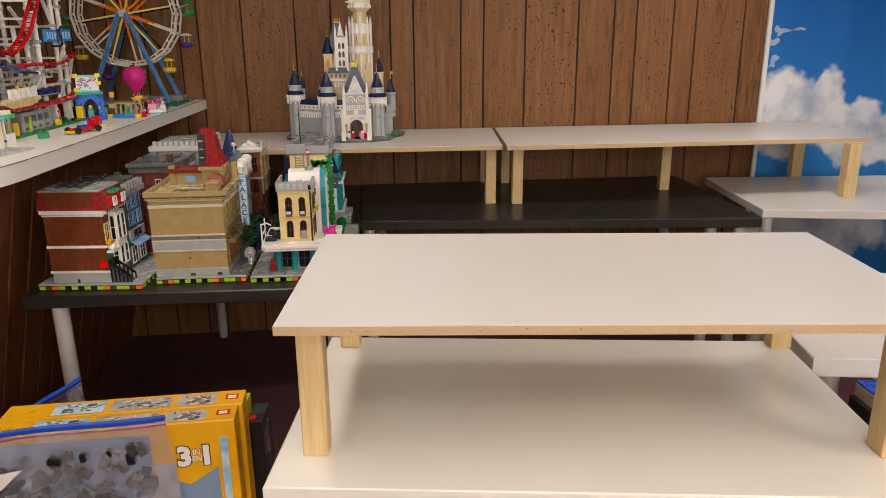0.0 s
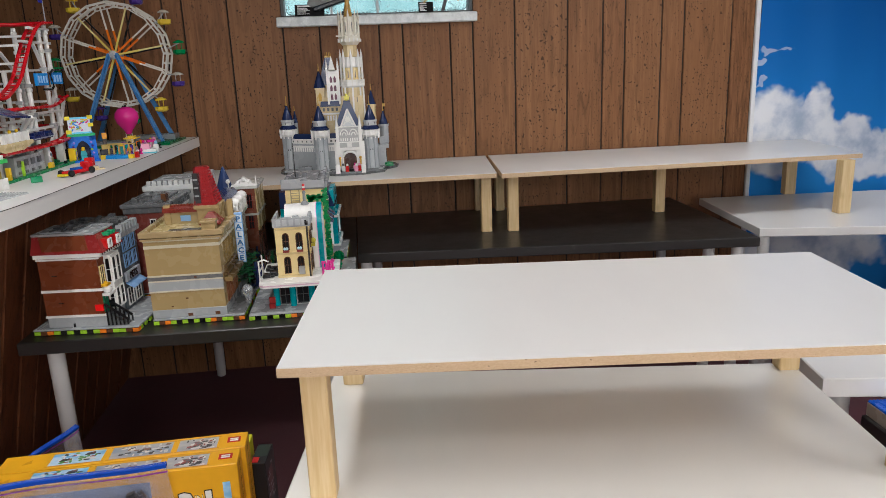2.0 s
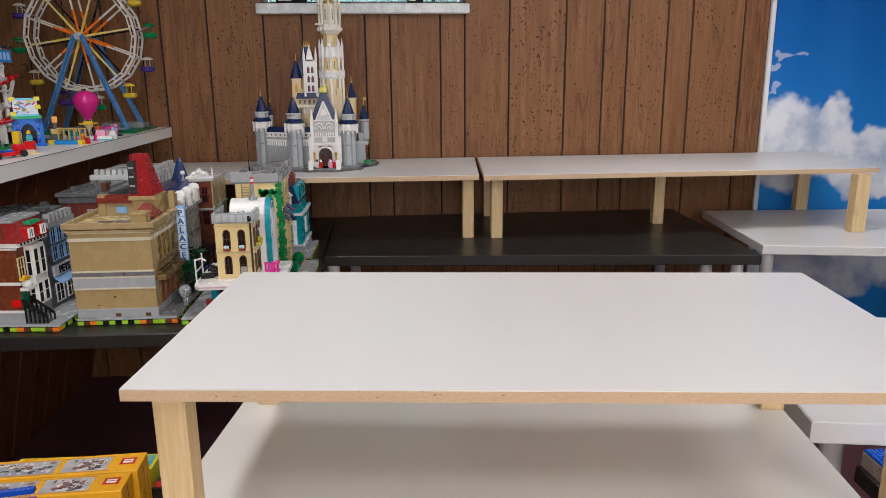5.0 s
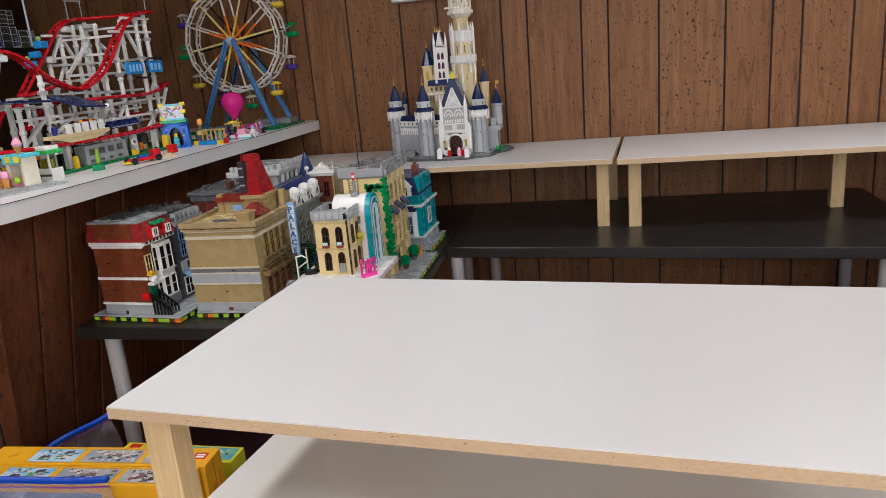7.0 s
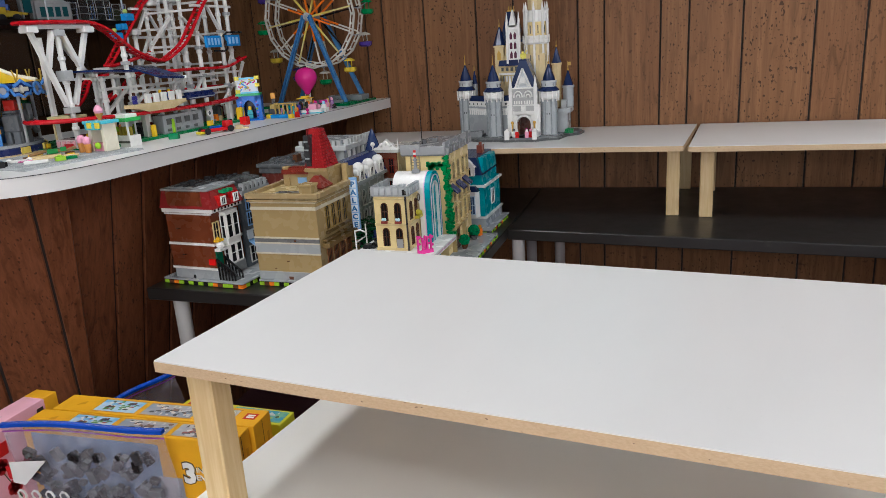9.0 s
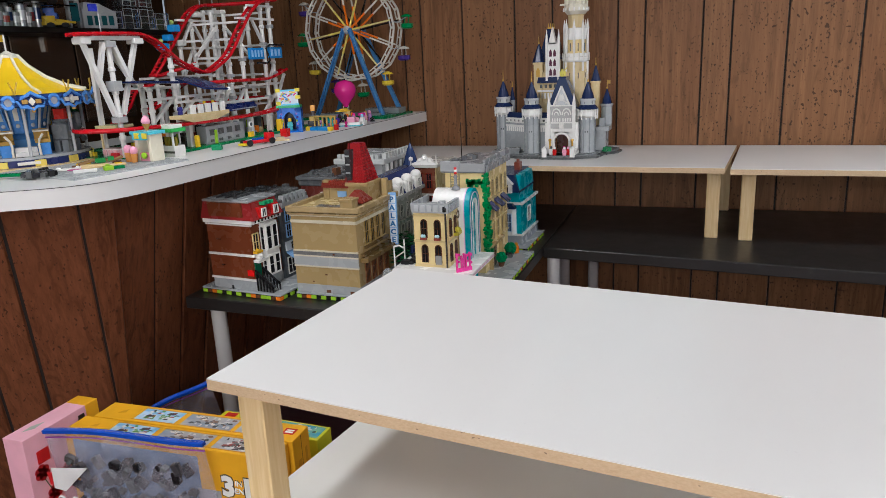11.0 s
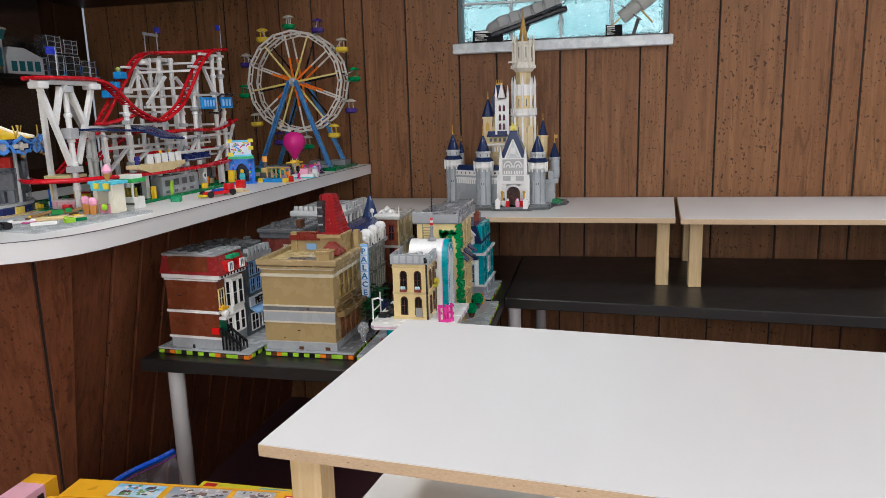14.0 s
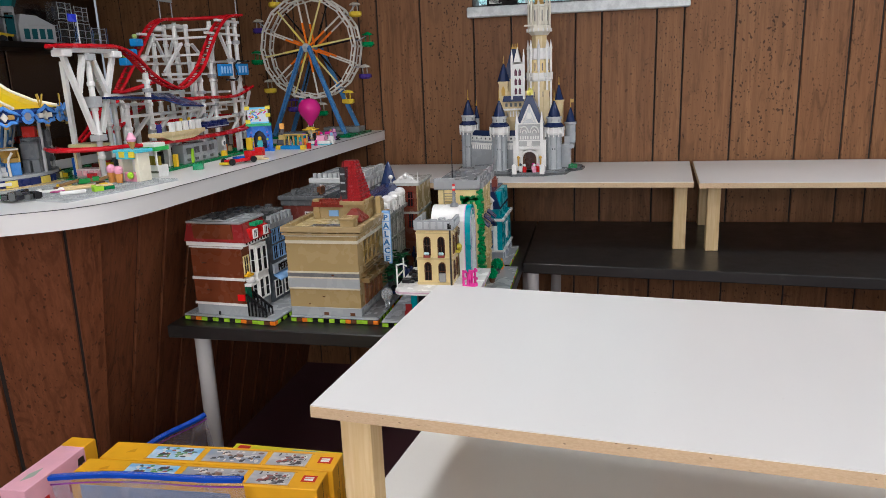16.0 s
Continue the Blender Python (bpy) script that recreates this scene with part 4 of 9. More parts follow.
def toy_figure(x, y, z, body, head, s=1.0, rz=0.0, label="small plain toy figure"):
    key = (body, head)
    if key not in FIG:
        g = Geo().box(-0.0075, -0.004, 0, 0.0075, 0.004, 0.012, 0.001).prism([(-0.0085, 0.0125), (0.0085, 0.0125), (0.006, 0.025), (-0.006, 0.025)], -0.004, 0.004, "y")
        g.cyl(0, 0, 0.026, 0.034, 0.005, None, 10).cyl(0, 0, 0.034, 0.036, 0.0045, 0.002, 10)
        me = g.mesh("toy_figure")
        me.materials.append(P(body)), me.materials.append(P(head))
        for p in me.polygons:
            p.material_index = 1 if p.center.z > 0.0252 else 0
        FIG[key] = me
    ob = new("toy_figure", FIG[key])
    ob.matrix_world = pose(x, y, z, 0, 0, rz) @ Matrix.Scale(s, 4)
    return tagged(ob, label, "toy figure", "small toy figures")


for fx, fy, b_, h_ in ((0.482, 3.10, WHITE, DGRAY), (0.498, 3.085, RED, WHITE), (0.53, 3.105, PINK, MAGENTA), (0.535, 3.082, PINK, WHITE), (0.548, 3.09, RED, PINK)):
    toy_figure(fx, fy, 0.9925, b_, h_, 0.9, random.uniform(-40, 40), "small plain toy figure by the castle gate")

# ---- toy town on the black table ----
M_PANE = Nodes("dark_toy_pane").out((0.006, 0.007, 0.009), 0.3, spec=0.15)
BRICK = {}


def brick_mesh(c, w=0.0154):
    key = (c, w)
    if key not in BRICK:
        g = Geo().box(-w / 2, 0.0, 0.0, w / 2, 0.006, 0.0096, 0.0006)
        me = g.mesh("brick")
        me.materials.append(P(c))
        BRICK[key] = me
    return BRICK[key]


SLOT = (0.02, 0.02, 0.016)
EDGE_ROW = [LIME, BROWN, ORANGE, LIME, SLOT, LIME, SLOT, LIME, SLOT, LIME, ORANGE, BROWN, LIME]


def town_base(parent, w, d, right=True, shift=0):
    """A raised base: coloured bricks round the rim under a grey studded plate."""
    b = part("base", Geo().box(0.004, 0.004, 0, w - 0.004, d - 0.004, 0.0135), P(BLACK), parent, "grey base plate over lime and orange bricks")
    n = int(w / 0.016)
    for k in range(n):
        c = EDGE_ROW[(k + shift) % len(EDGE_ROW)]
        ob = part("brick", brick_mesh(c, w / n - 0.0006), None, b)
        ob.location = ((k + 0.5) * w / n, 0.0005 if c != SLOT else 0.004, 0.002)
    if right:
        m = int(d / 0.016)
        for k in range(m):
            c = EDGE_ROW[(k + shift + 2) % len(EDGE_ROW)]
            ob = part("brick", brick_mesh(c, d / m - 0.0006), None, b)
            ob.location, ob.rotation_euler = (w - (0.0005 if c != SLOT else 0.004), (k + 0.5) * d / m, 0.002), (0, 0, radians(90))
    part("plate", Geo().box(0, 0, 0.0135, w, d, 0.018, 0.0006), P(LGRAY), b)
    return b


def on_face(face, c):
    """Maps shapes drawn on y = 0 facing -y onto a building's face at c."""
    return Matrix.Translation((0, c, 0)) if face == "front" else Matrix.Translation((c, 0, 0)) @ Matrix.Rotation(radians(90), 4, "Z")


def town_window(parent, face, c, u, z, w, h, frame=None, arch=False, sill=None, bars=1, pane=None):
    m = on_face(face, c)
    fm = frame or P(WHITE)
    t = 0.0028
    g = Geo()
    if arch:
        pts = [(u - w / 2, z)] + [(u - w / 2 * math.cos(math.pi * k / 8), z + h - w / 2 + w / 2 * math.sin(math.pi * k / 8)) for k in range(9)] + [(u + w / 2, z)]
        pane_g = Geo().prism(pts[::-1], -0.0006, 0.001, "y")
        g.tube([(x, -0.0008, y) for x, y in pts], 0.0018, 4)
    else:
        pane_g = Geo().box(u - w / 2, -0.0006, z, u + w / 2, 0.001, z + h)
        ring = [(u - w / 2 - t, z - t), (u + w / 2 + t, z - t), (u + w / 2 + t, z + h + t), (u - w / 2 - t, z + h + t), (u - w / 2, z), (u + w / 2, z), (u + w / 2, z + h), (u - w / 2, z + h)]
        faces = []
        for k in range(4):
            j = (k + 1) % 4
            faces += [(k, j, 4 + j, 4 + k), (8 + j, 8 + k, 12 + k, 12 + j), (j, k, 8 + k, 8 + j), (4 + k, 4 + j, 12 + j, 12 + k)]
        g.add([(x, -0.003, y) for x, y in ring] + [(x, 0.001, y) for x, y in ring], faces)
    ob = part("window", g.turn(m), fm, parent)
    part("pane", pane_g.turn(m), pane or M_PANE, ob)
    for k in range(bars):
        x = u - w / 2 + (k + 1) * w / (bars + 1)
        part("muntin", Geo().box(x - 0.0007, -0.0022, z, x + 0.0007, 0.001, z + h - (w / 4 if arch else 0)).turn(m), fm, ob)
    if h > 0.03:
        part("muntin", Geo().box(u - w / 2, -0.002, z + h * 0.5, u + w / 2, 0.001, z + h * 0.5 + 0.0014).turn(m), fm, ob)
    if sill:
        part("sill", Geo().box(u - w / 2 - 0.004, -0.006, z - 0.0045, u + w / 2 + 0.004, 0.001, z - 0.001).turn(m), fm, ob)
    return ob


def boxes_on(face, c, rows):
    g = Geo()
    for u0, u1, out, z0, z1 in rows:
        g.box(u0, -out, z0, u1, 0.002, z1)
    return g.turn(on_face(face, c))


def roof_clutter(parent, x0, y0, x1, y1, z, seed, mat, count=8):
    random.seed(seed)
    for _ in range(count):
        x, y, s = random.uniform(x0, x1), random.uniform(y0, y1), random.uniform(0.004, 0.011)
        part("roof_detail", Geo().box(x - s, y - s, z, x + s, y + s, z + random.uniform(0.004, 0.012), 0.0006), mat, parent)


def lettering(name, text, size, material, parent, m, depth=0.0008, align="CENTER", label="", bold=0.0):
    cu = bpy.data.curves.new(name, "FONT")
    cu.body, cu.size, cu.extrude, cu.align_x, cu.resolution_u, cu.offset = text, size, depth, align, 2, size * bold
    tmp = bpy.data.objects.new(name, cu)
    me = bpy.data.meshes.new_from_object(tmp)
    bpy.data.objects.remove(tmp)
    me.materials.clear()
    me.materials.append(material)
    me.transform(m)
    return part(name, me, material, parent, label)


UPRIGHT = Matrix.Rotation(radians(90), 4, "X")

# red town house
th = thing("toy_house", "dark red toy-brick town house with white bands and black stairs", "toy building", -0.364, 2.104, BT, -5.6, group="toy town")
th.scale = (1.065, 1.0, 1.05)
town_base(th, 0.268, 0.134, True, 0)
part("plinth", Geo().box(0.036, 0.012, 0.018, 0.186, 0.134, 0.046, 0.001), P(LGRAY), th)
body = part("wall", Geo().box(0.036, 0.010, 0.05, 0.184, 0.134, 0.216), P((0.17, 0.044, 0.017)), th, "reddish-brown side wall")
for row in ((0.034, 0.188, 0.003, 0.046, 0.052), (0.034, 0.188, 0.003, 0.114, 0.121), (0.030, 0.196, 0.006, 0.205, 0.216), (0.034, 0.19, 0.003, 0.199, 0.203)):
    part("band", boxes_on("front", 0.010, [row]), P(WHITE), body)
for row in ((0.008, 0.134, 0.003, 0.114, 0.121), (0.006, 0.134, 0.014, 0.205, 0.216)):
    part("band", boxes_on("right", 0.184, [row]), P(WHITE), body)
for row in ((0.066, 0.08, 0.0008, 0.157, 0.159), (0.072, 0.086, 0.0008, 0.084, 0.086), (0.10, 0.105, 0.0008, 0.018, 0.028)):
    part("peg", boxes_on("front", 0.010, [row]), P(BLACK), body)
roof = part("mansard_roof", Geo().add([(0.026, 0.002, 0.216), (0.206, 0.002, 0.216), (0.206, 0.134, 0.216), (0.026, 0.134, 0.216), (0.034, 0.010, 0.262), (0.19, 0.012, 0.262), (0.18, 0.134, 0.262), (0.034, 0.134, 0.262)],
                                      [(3, 2, 1, 0), (4, 5, 6, 7), (0, 1, 5, 4), (1, 2, 6, 5), (2, 3, 7, 6), (3, 0, 4, 7)]), P((0.26, 0.022, 0.022)), th)
part("gable_panel", Geo().prism([(0.056, 0.217), (0.172, 0.217), (0.164, 0.2615), (0.052, 0.2615)], -0.0008, 0.02, "y").turn(Matrix.Translation((0, 0.0045, 0.0))), P((0.17, 0.044, 0.017)), roof, "reddish-brown panel in the red roof")
for k in range(8):
    part("dentil", boxes_on("right", 0.1985, [(0.016 + k * 0.0145, 0.022 + k * 0.0145, 0.0, 0.2075, 0.2135)]), P(BLACK), body)
part("roof_cap", Geo().box(0.032, 0.008, 0.262, 0.188, 0.134, 0.268, 0.001).box(0.05, 0.02, 0.268, 0.15, 0.1, 0.2715), P((0.30, 0.31, 0.315)), roof)
for k in range(3):
    part("vent_strip", Geo().box(0.075 + k * 0.03, 0.016, 0.2715, 0.083 + k * 0.03, 0.12, 0.2755, 0.001), P((0.05, 0.052, 0.055)), roof)
roof_clutter(roof, 0.06, 0.03, 0.16, 0.12, 0.2715, 3, P((0.05, 0.052, 0.055)), 3)
for row in ((0.03, 0.06, 0.012, 0.22, 0.247), (0.085, 0.112, 0.012, 0.22, 0.247)):
    part("dormer", boxes_on("right", 0.196, [row]), P(RED), roof)
part("striped_awning", boxes_on("right", 0.190, [(0.055 + k * 0.008, 0.063 + k * 0.008, 0.016, 0.25, 0.258) for k in (0, 2, 4)]), P((0.02, 0.3, 0.12)), roof)
for u in (0.045, 0.098):
    town_window(roof, "right", 0.209, u, 0.224, 0.014, 0.018)
bay = part("bay", boxes_on("right", 0.184, [(0.05, 0.105, 0.018, 0.052, 0.20)]), P(WHITE), th, "white bay front")
for z, h in ((0.058, 0.048), (0.128, 0.062)):
    for u in (0.064, 0.091):
        town_window(bay, "right", 0.202, u, z, 0.0185, h, bars=0)
    town_window(bay, "front", 0.050, 0.193, z, 0.010, h, bars=0)
town_window(body, "right", 0.184, 0.028, 0.130, 0.02, 0.045, P(LYEL), sill=True)
part("door", boxes_on("right", 0.184, [(0.012, 0.036, 0.004, 0.055, 0.105)]), P((0.01, 0.14, 0.07)), body, "dark green door")
part("ornament", Geo().ball(0.196, 0.022, 0.115, 0.012, 0.8, 8, 5).box(0.186, 0.008, 0.10, 0.205, 0.05, 0.107), P(WHITE), body)
part("flower_box", Geo().box(0.186, 0.01, 0.125, 0.2, 0.035, 0.131).ball(0.196, 0.016, 0.133, 0.006, 1, 6, 4), P((0.8, 0.45, 0.02)), body)
part("awning_flag", Geo().box(0.165, 0.003, 0.062, 0.185, 0.008, 0.078), P((0.75, 0.01, 0.01)), body)
g = Geo()
for k in range(5):
    g.box(0.186 + k * 0.010, 0.012, 0.018, 0.196 + k * 0.010, 0.04, 0.055 - k * 0.008)
part("stairs", g, P(DGRAY), th)
for s in (0.010, 0.042):
    rl = part("railing", Geo().beam((0.186, s, 0.078), (0.24, s, 0.036), 0.003, 0.006), P(BLACK), th, "black stair railing")
    for k in range(6):
        part("baluster", Geo().box(0.188 + k * 0.010, s - 0.002, 0.02, 0.191 + k * 0.010, s + 0.002, 0.074 - k * 0.0078), P(BLACK), rl)
part("studs", Geo().studs(0.002, 0.002, 0.034, 0.13, 0.018), P(LGRAY), th)

# pet shop beside it
ps = thing("toy_shop", "blue-grey toy-brick pet shop with a dark roof", "toy building", -0.351, 2.241, BT, -5.6, group="toy town")
ps.scale = (1.065, 1.0, 1.06)
town_base(ps, 0.268, 0.134, True, 4)
w = part("wall", Geo().box(0.036, 0.0, 0.018, 0.19, 0.13, 0.235), P((0.13, 0.15, 0.17)), ps)
part("roof", Geo().box(0.03, 0.0, 0.235, 0.20, 0.13, 0.246, 0.002).box(0.04, 0.01, 0.246, 0.18, 0.12, 0.262, 0.003), P(DGRAY), ps)
roof_clutter(ps, 0.05, 0.01, 0.19, 0.12, 0.262, 7, P((0.07, 0.072, 0.075)), 9)
part("cornice", boxes_on("right", 0.19, [(0.0, 0.13, 0.012, 0.222, 0.236)]), P(LGRAY), w)
for k in range(6):
    part("merlon", boxes_on("right", 0.19, [(0.006 + k * 0.02, 0.016 + k * 0.02, 0.014, 0.236, 0.256)]), P(LGRAY), w)
for z in (0.135, 0.18):
    for u in (0.035, 0.066, 0.097):
        town_window(w, "right", 0.19, u, z, 0.02, 0.034, P(CLEAR_BLUE))
sign = part("sign", boxes_on("right", 0.19, [(0.012, 0.112, 0.006, 0.096, 0.122)]), P((0.62, 0.68, 0.74)), w)
lettering("lettering", "PETS", 0.026, P(BLACK), sign, bold=0.03, m= Matrix.Translation((0.1968, 0.06, 0.100)) @ Matrix.Rotation(radians(90), 4, "Z") @ UPRIGHT)
part("awning", Geo().add([(0.19, 0.015, 0.094), (0.19, 0.11, 0.094), (0.212, 0.11, 0.08), (0.212, 0.015, 0.08), (0.19, 0.015, 0.09), (0.19, 0.11, 0.09), (0.211, 0.11, 0.077), (0.211, 0.015, 0.077)],
                         [(0, 3, 2, 1), (4, 5, 6, 7), (0, 4, 7, 3), (1, 2, 6, 5), (2, 3, 7, 6)]), P(CLEAR_BLUE), w)
for u in (0.035, 0.09):
    town_window(w, "right", 0.19, u, 0.03, 0.034, 0.044, P(WHITE))

# brick-red house with a broad grey roof
fb = thing("toy_house", "brick-red toy house with a broad flat grey roof", "toy building", -0.192, 2.392, BT, -2, group="toy town")
fb.scale = (0.72, 1, 1)
town_base(fb, 0.180, 0.25, True, 6)
w = part("wall", Geo().box(0.03, 0.0, 0.018, 0.205, 0.235, 0.272), P((0.17, 0.04, 0.03)), fb)
part("roof", Geo().box(0.015, -0.012, 0.290, 0.222, 0.24, 0.302, 0.002).box(0.022, -0.006, 0.272, 0.215, 0.236, 0.290, 0.002).box(0.05, 0.03, 0.302, 0.18, 0.2, 0.306), P((0.11, 0.115, 0.12)), fb)
roof_clutter(fb, 0.03, 0.0, 0.2, 0.2, 0.302, 9, P(DGRAY), 10)
part("corner_trim", boxes_on("right", 0.205, [(0.0, 0.235, 0.004, 0.135, 0.143), (0.0, 0.02, 0.004, 0.018, 0.27), (0.0, 0.235, 0.006, 0.262, 0.272)]), P(WHITE), w)
for z in (0.155, 0.21):
    for u in (0.05, 0.09, 0.13, 0.17):
        town_window(w, "right", 0.205, u, z, 0.02, 0.036)
for u in (0.04, 0.14):
    town_window(w, "front", 0.0, u, 0.215, 0.02, 0.036)
part("chimney", Geo().box(0.175, 0.02, 0.302, 0.195, 0.05, 0.325, 0.001), P(BROWN), fb)

# pale grey hall with carved top
hl = thing("toy_hall", "pale grey toy-brick hall with white columns and carved cornice", "toy building", -0.205, 2.65, BT, -1, group="toy town")
town_base(hl, 0.145, 0.24, True, 2)
w = part("wall", Geo().box(0.03, 0.0, 0.018, 0.20, 0.24, 0.30), P((0.42, 0.43, 0.42)), hl)
g = Geo()
for k in range(9):
    part("merlon", Geo().box(0.036 + k * 0.018, -0.008, 0.318, 0.048 + k * 0.018, 0.004, 0.334), P((0.55, 0.56, 0.55)), hl)
    part("merlon", Geo().box(0.196, 0.012 + k * 0.025, 0.318, 0.212, 0.026 + k * 0.025, 0.336), P((0.55, 0.56, 0.55)), hl)
g.box(0.02, -0.01, 0.30, 0.214, 0.24, 0.318, 0.002)
part("cornice", g, P((0.55, 0.56, 0.55)), hl)
for k in range(6):
    part("column", Geo().cyl(0.207, 0.025 + k * 0.037, 0.12, 0.30, 0.006, None, 8), P(WHITE), hl)
for k in range(5):
    town_window(w, "right", 0.20, 0.044 + k * 0.037, 0.19, 0.018, 0.07)
part("roof", Geo().box(0.03, 0.01, 0.318, 0.19, 0.23, 0.324), P(LGRAY), hl)

# tan cinema
ci = thing("toy_cinema", "tan toy-brick cinema with arched windows and a red-roofed tower", "toy building", -0.052, 2.116, BT, -1.2, group="toy town")
ci.scale = (0.955, 1.0, 1.065)
town_base(ci, 0.262, 0.256, True, 0)
part("pavement", Geo().box(0.213, 0.004, 0.018, 0.26, 0.252, 0.0205), P((0.20, 0.205, 0.21)), ci)
part("plinth", Geo().box(0.0, 0.008, 0.018, 0.212, 0.25, 0.04, 0.001), P(LGRAY), ci)
w = part("wall", Geo().box(0.0, 0.010, 0.04, 0.210, 0.25, 0.236), P(DTAN), ci, "smooth dark tan wall")
part("band", boxes_on("front", 0.010, [(-0.001, 0.211, 0.0022, 0.092, 0.116)]), P(LGRAY), w)
part("band", boxes_on("front", 0.010, [(-0.001, 0.211, 0.0026, 0.120, 0.130)]), P((0.15, 0.15, 0.15)), w)
for row in ((-0.001, 0.211, 0.003, 0.116, 0.12), (-0.001, 0.211, 0.003, 0.130, 0.134), (-0.001, 0.211, 0.003, 0.206, 0.214), (-0.001, 0.211, 0.004, 0.224, 0.2275), (-0.001, 0.211, 0.003, 0.088, 0.092)):
    part("band", boxes_on("front", 0.010, [row]), P((0.60, 0.55, 0.42)), w)
for row in ((0.01, 0.25, 0.003, 0.206, 0.214), (0.01, 0.25, 0.004, 0.224, 0.2275)):
    part("band", boxes_on("right", 0.210, [row]), P((0.60, 0.55, 0.42)), w)
for row in ((0.13, 0.137, 0.003, 0.123, 0.127), (0.098, 0.106, 0.0008, 0.067, 0.070), (0.055, 0.061, 0.0008, 0.047, 0.049), (0.10, 0.114, 0.003, 0.020, 0.028), (0.178, 0.192, 0.003, 0.020, 0.028)):
    part("peg", boxes_on("front", 0.010, [row]), P(BROWN), w)
for box in ((-0.006, 0.0, 0.228, 0.222, 0.256, 0.233), (-0.008, -0.002, 0.236, 0.226, 0.01, 0.250), (-0.008, 0.0105, 0.236, 0.006, 0.25, 0.250), (0.212, 0.0105, 0.236, 0.228, 0.256, 0.250), (0.007, 0.24, 0.236, 0.2115, 0.254, 0.28)):
    part("cornice", Geo().box(*box, 0.0008), P((0.38, 0.28, 0.14)), ci)
part("roof", Geo().box(0.0, 0.01, 0.236, 0.212, 0.24, 0.240), P((0.55, 0.43, 0.20)), ci)
part("skylight", Geo().box(0.06, 0.035, 0.240, 0.15, 0.075, 0.2425), P(DGRAY), ci)
part("corner_pier", Geo().box(0.168, 0.004, 0.236, 0.206, 0.04, 0.266, 0.001).box(0.165, 0.001, 0.266, 0.209, 0.043, 0.272, 0.001), P(DTAN), ci)
part("corner_pier", Geo().box(0.022, 0.16, 0.24, 0.042, 0.18, 0.292, 0.001), P(DTAN), ci)
part("corner_pier", Geo().box(0.206, 0.19, 0.236, 0.222, 0.206, 0.295, 0.001), P(DTAN), ci)
part("roof_wall", Geo().box(0.022, 0.165, 0.24, 0.13, 0.18, 0.272), P((0.40, 0.30, 0.15)), ci)
for u in (0.07, 0.105, 0.14, 0.175):
    town_window(w, "right", 0.210, u, 0.145, 0.02, 0.062, P((0.30, 0.2, 0.06)), arch=True, bars=1)
part("balcony", boxes_on("right", 0.210, [(0.05, 0.195, 0.008, 0.134, 0.14), (0.03, 0.24, 0.012, 0.118, 0.124)]), P((0.16, 0.10, 0.04)), w)
for u in (0.06, 0.10, 0.14, 0.18):
    town_window(w, "right", 0.210, u, 0.044, 0.022, 0.062, P((0.22, 0.09, 0.04)), bars=2)
part("canopy", Geo().box(0.212, 0.02, 0.104, 0.236, 0.215, 0.116, 0.001), P((0.20, 0.13, 0.05)), w)
tower = part("tower", Geo().box(0.13, 0.125, 0.24, 0.196, 0.2, 0.292, 0.001).box(0.124, 0.116, 0.284, 0.198, 0.208, 0.294, 0.001), P(DTAN), ci, "tower with a steep dark red tiled roof")
tr = Geo()
tr.add([(0.130, 0.12, 0.294), (0.190, 0.12, 0.294), (0.190, 0.205, 0.294), (0.130, 0.205, 0.294), (0.132, 0.148, 0.394), (0.166, 0.148, 0.394), (0.166, 0.180, 0.394), (0.132, 0.180, 0.394)],
       [(3, 2, 1, 0), (4, 5, 6, 7), (0, 1, 5, 4), (1, 2, 6, 5), (2, 3, 7, 6), (3, 0, 4, 7)])
part("tower_roof", tr, P((0.27, 0.012, 0.014)), tower)
g = Geo()
for j in range(12):
    f = j / 12
    xr, y0, y1, z = 0.190 - 0.024 * f, 0.12 + 0.028 * f, 0.205 - 0.025 * f, 0.294 + 0.098 * f
    n = 5 - j // 4
    for k in range(n):
        y = y0 + (k + 0.5) * (y1 - y0) / n
        g.lathe(xr - 0.001, y, [(0.0036, z + 0.002), (0.0036, z + 0.007)], 6)
    for k in range(n):
        x = 0.150 + (k + 0.5) * (xr - 0.150) / n
        g.lathe(x, y0 + 0.001, [(0.0026, z + 0.002), (0.0026, z + 0.006)], 6)
part("roof_studs", g, P((0.36, 0.015, 0.018)), tower)
# Solid slab; the hollow tower's inner shade is put into its dark colour.
part("tower_opening", Geo().prism([(0.1285, 0.300), (0.148, 0.300), (0.146, 0.380), (0.1305, 0.380)], 0.118, 0.16, "y"), P((0.04, 0.04, 0.042)), tower, "dark slab coloured as the shaded inside of the open tower")
for z in (0.318, 0.340, 0.362):
    part("tower_bar", Geo().box(0.132, 0.116, z, 0.145, 0.1185, z + 0.004), P(LGRAY), tower)
part("tower_edge", Geo().beam((0.1300, 0.118, 0.296), (0.1325, 0.146, 0.394), 0.005, 0.006), P((0.16, 0.015, 0.015)), tower)
half_ = [(0.172 + 0.018 * math.cos(math.pi * k / 6), 0.272 + 0.018 * math.sin(math.pi * k / 6)) for k in range(7)]
part("tile_roof", Geo().prism(half_, 0.020, 0.13, "x"), P((0.17, 0.022, 0.012)), ci, "dark red tiled ridge")
g = Geo()
for k in range(10):
    for a in (0.5, 1.2, 1.9, 2.6):
        x, y, z = 0.05 + k * 0.008, 0.172 - 0.0185 * math.cos(a), 0.272 + 0.0185 * math.sin(a)
        g.box(x - 0.0025, y - 0.002, z - 0.002, x + 0.0025, y + 0.002, z + 0.002)
part("ridge_studs", g, P((0.24, 0.03, 0.018)), ci)
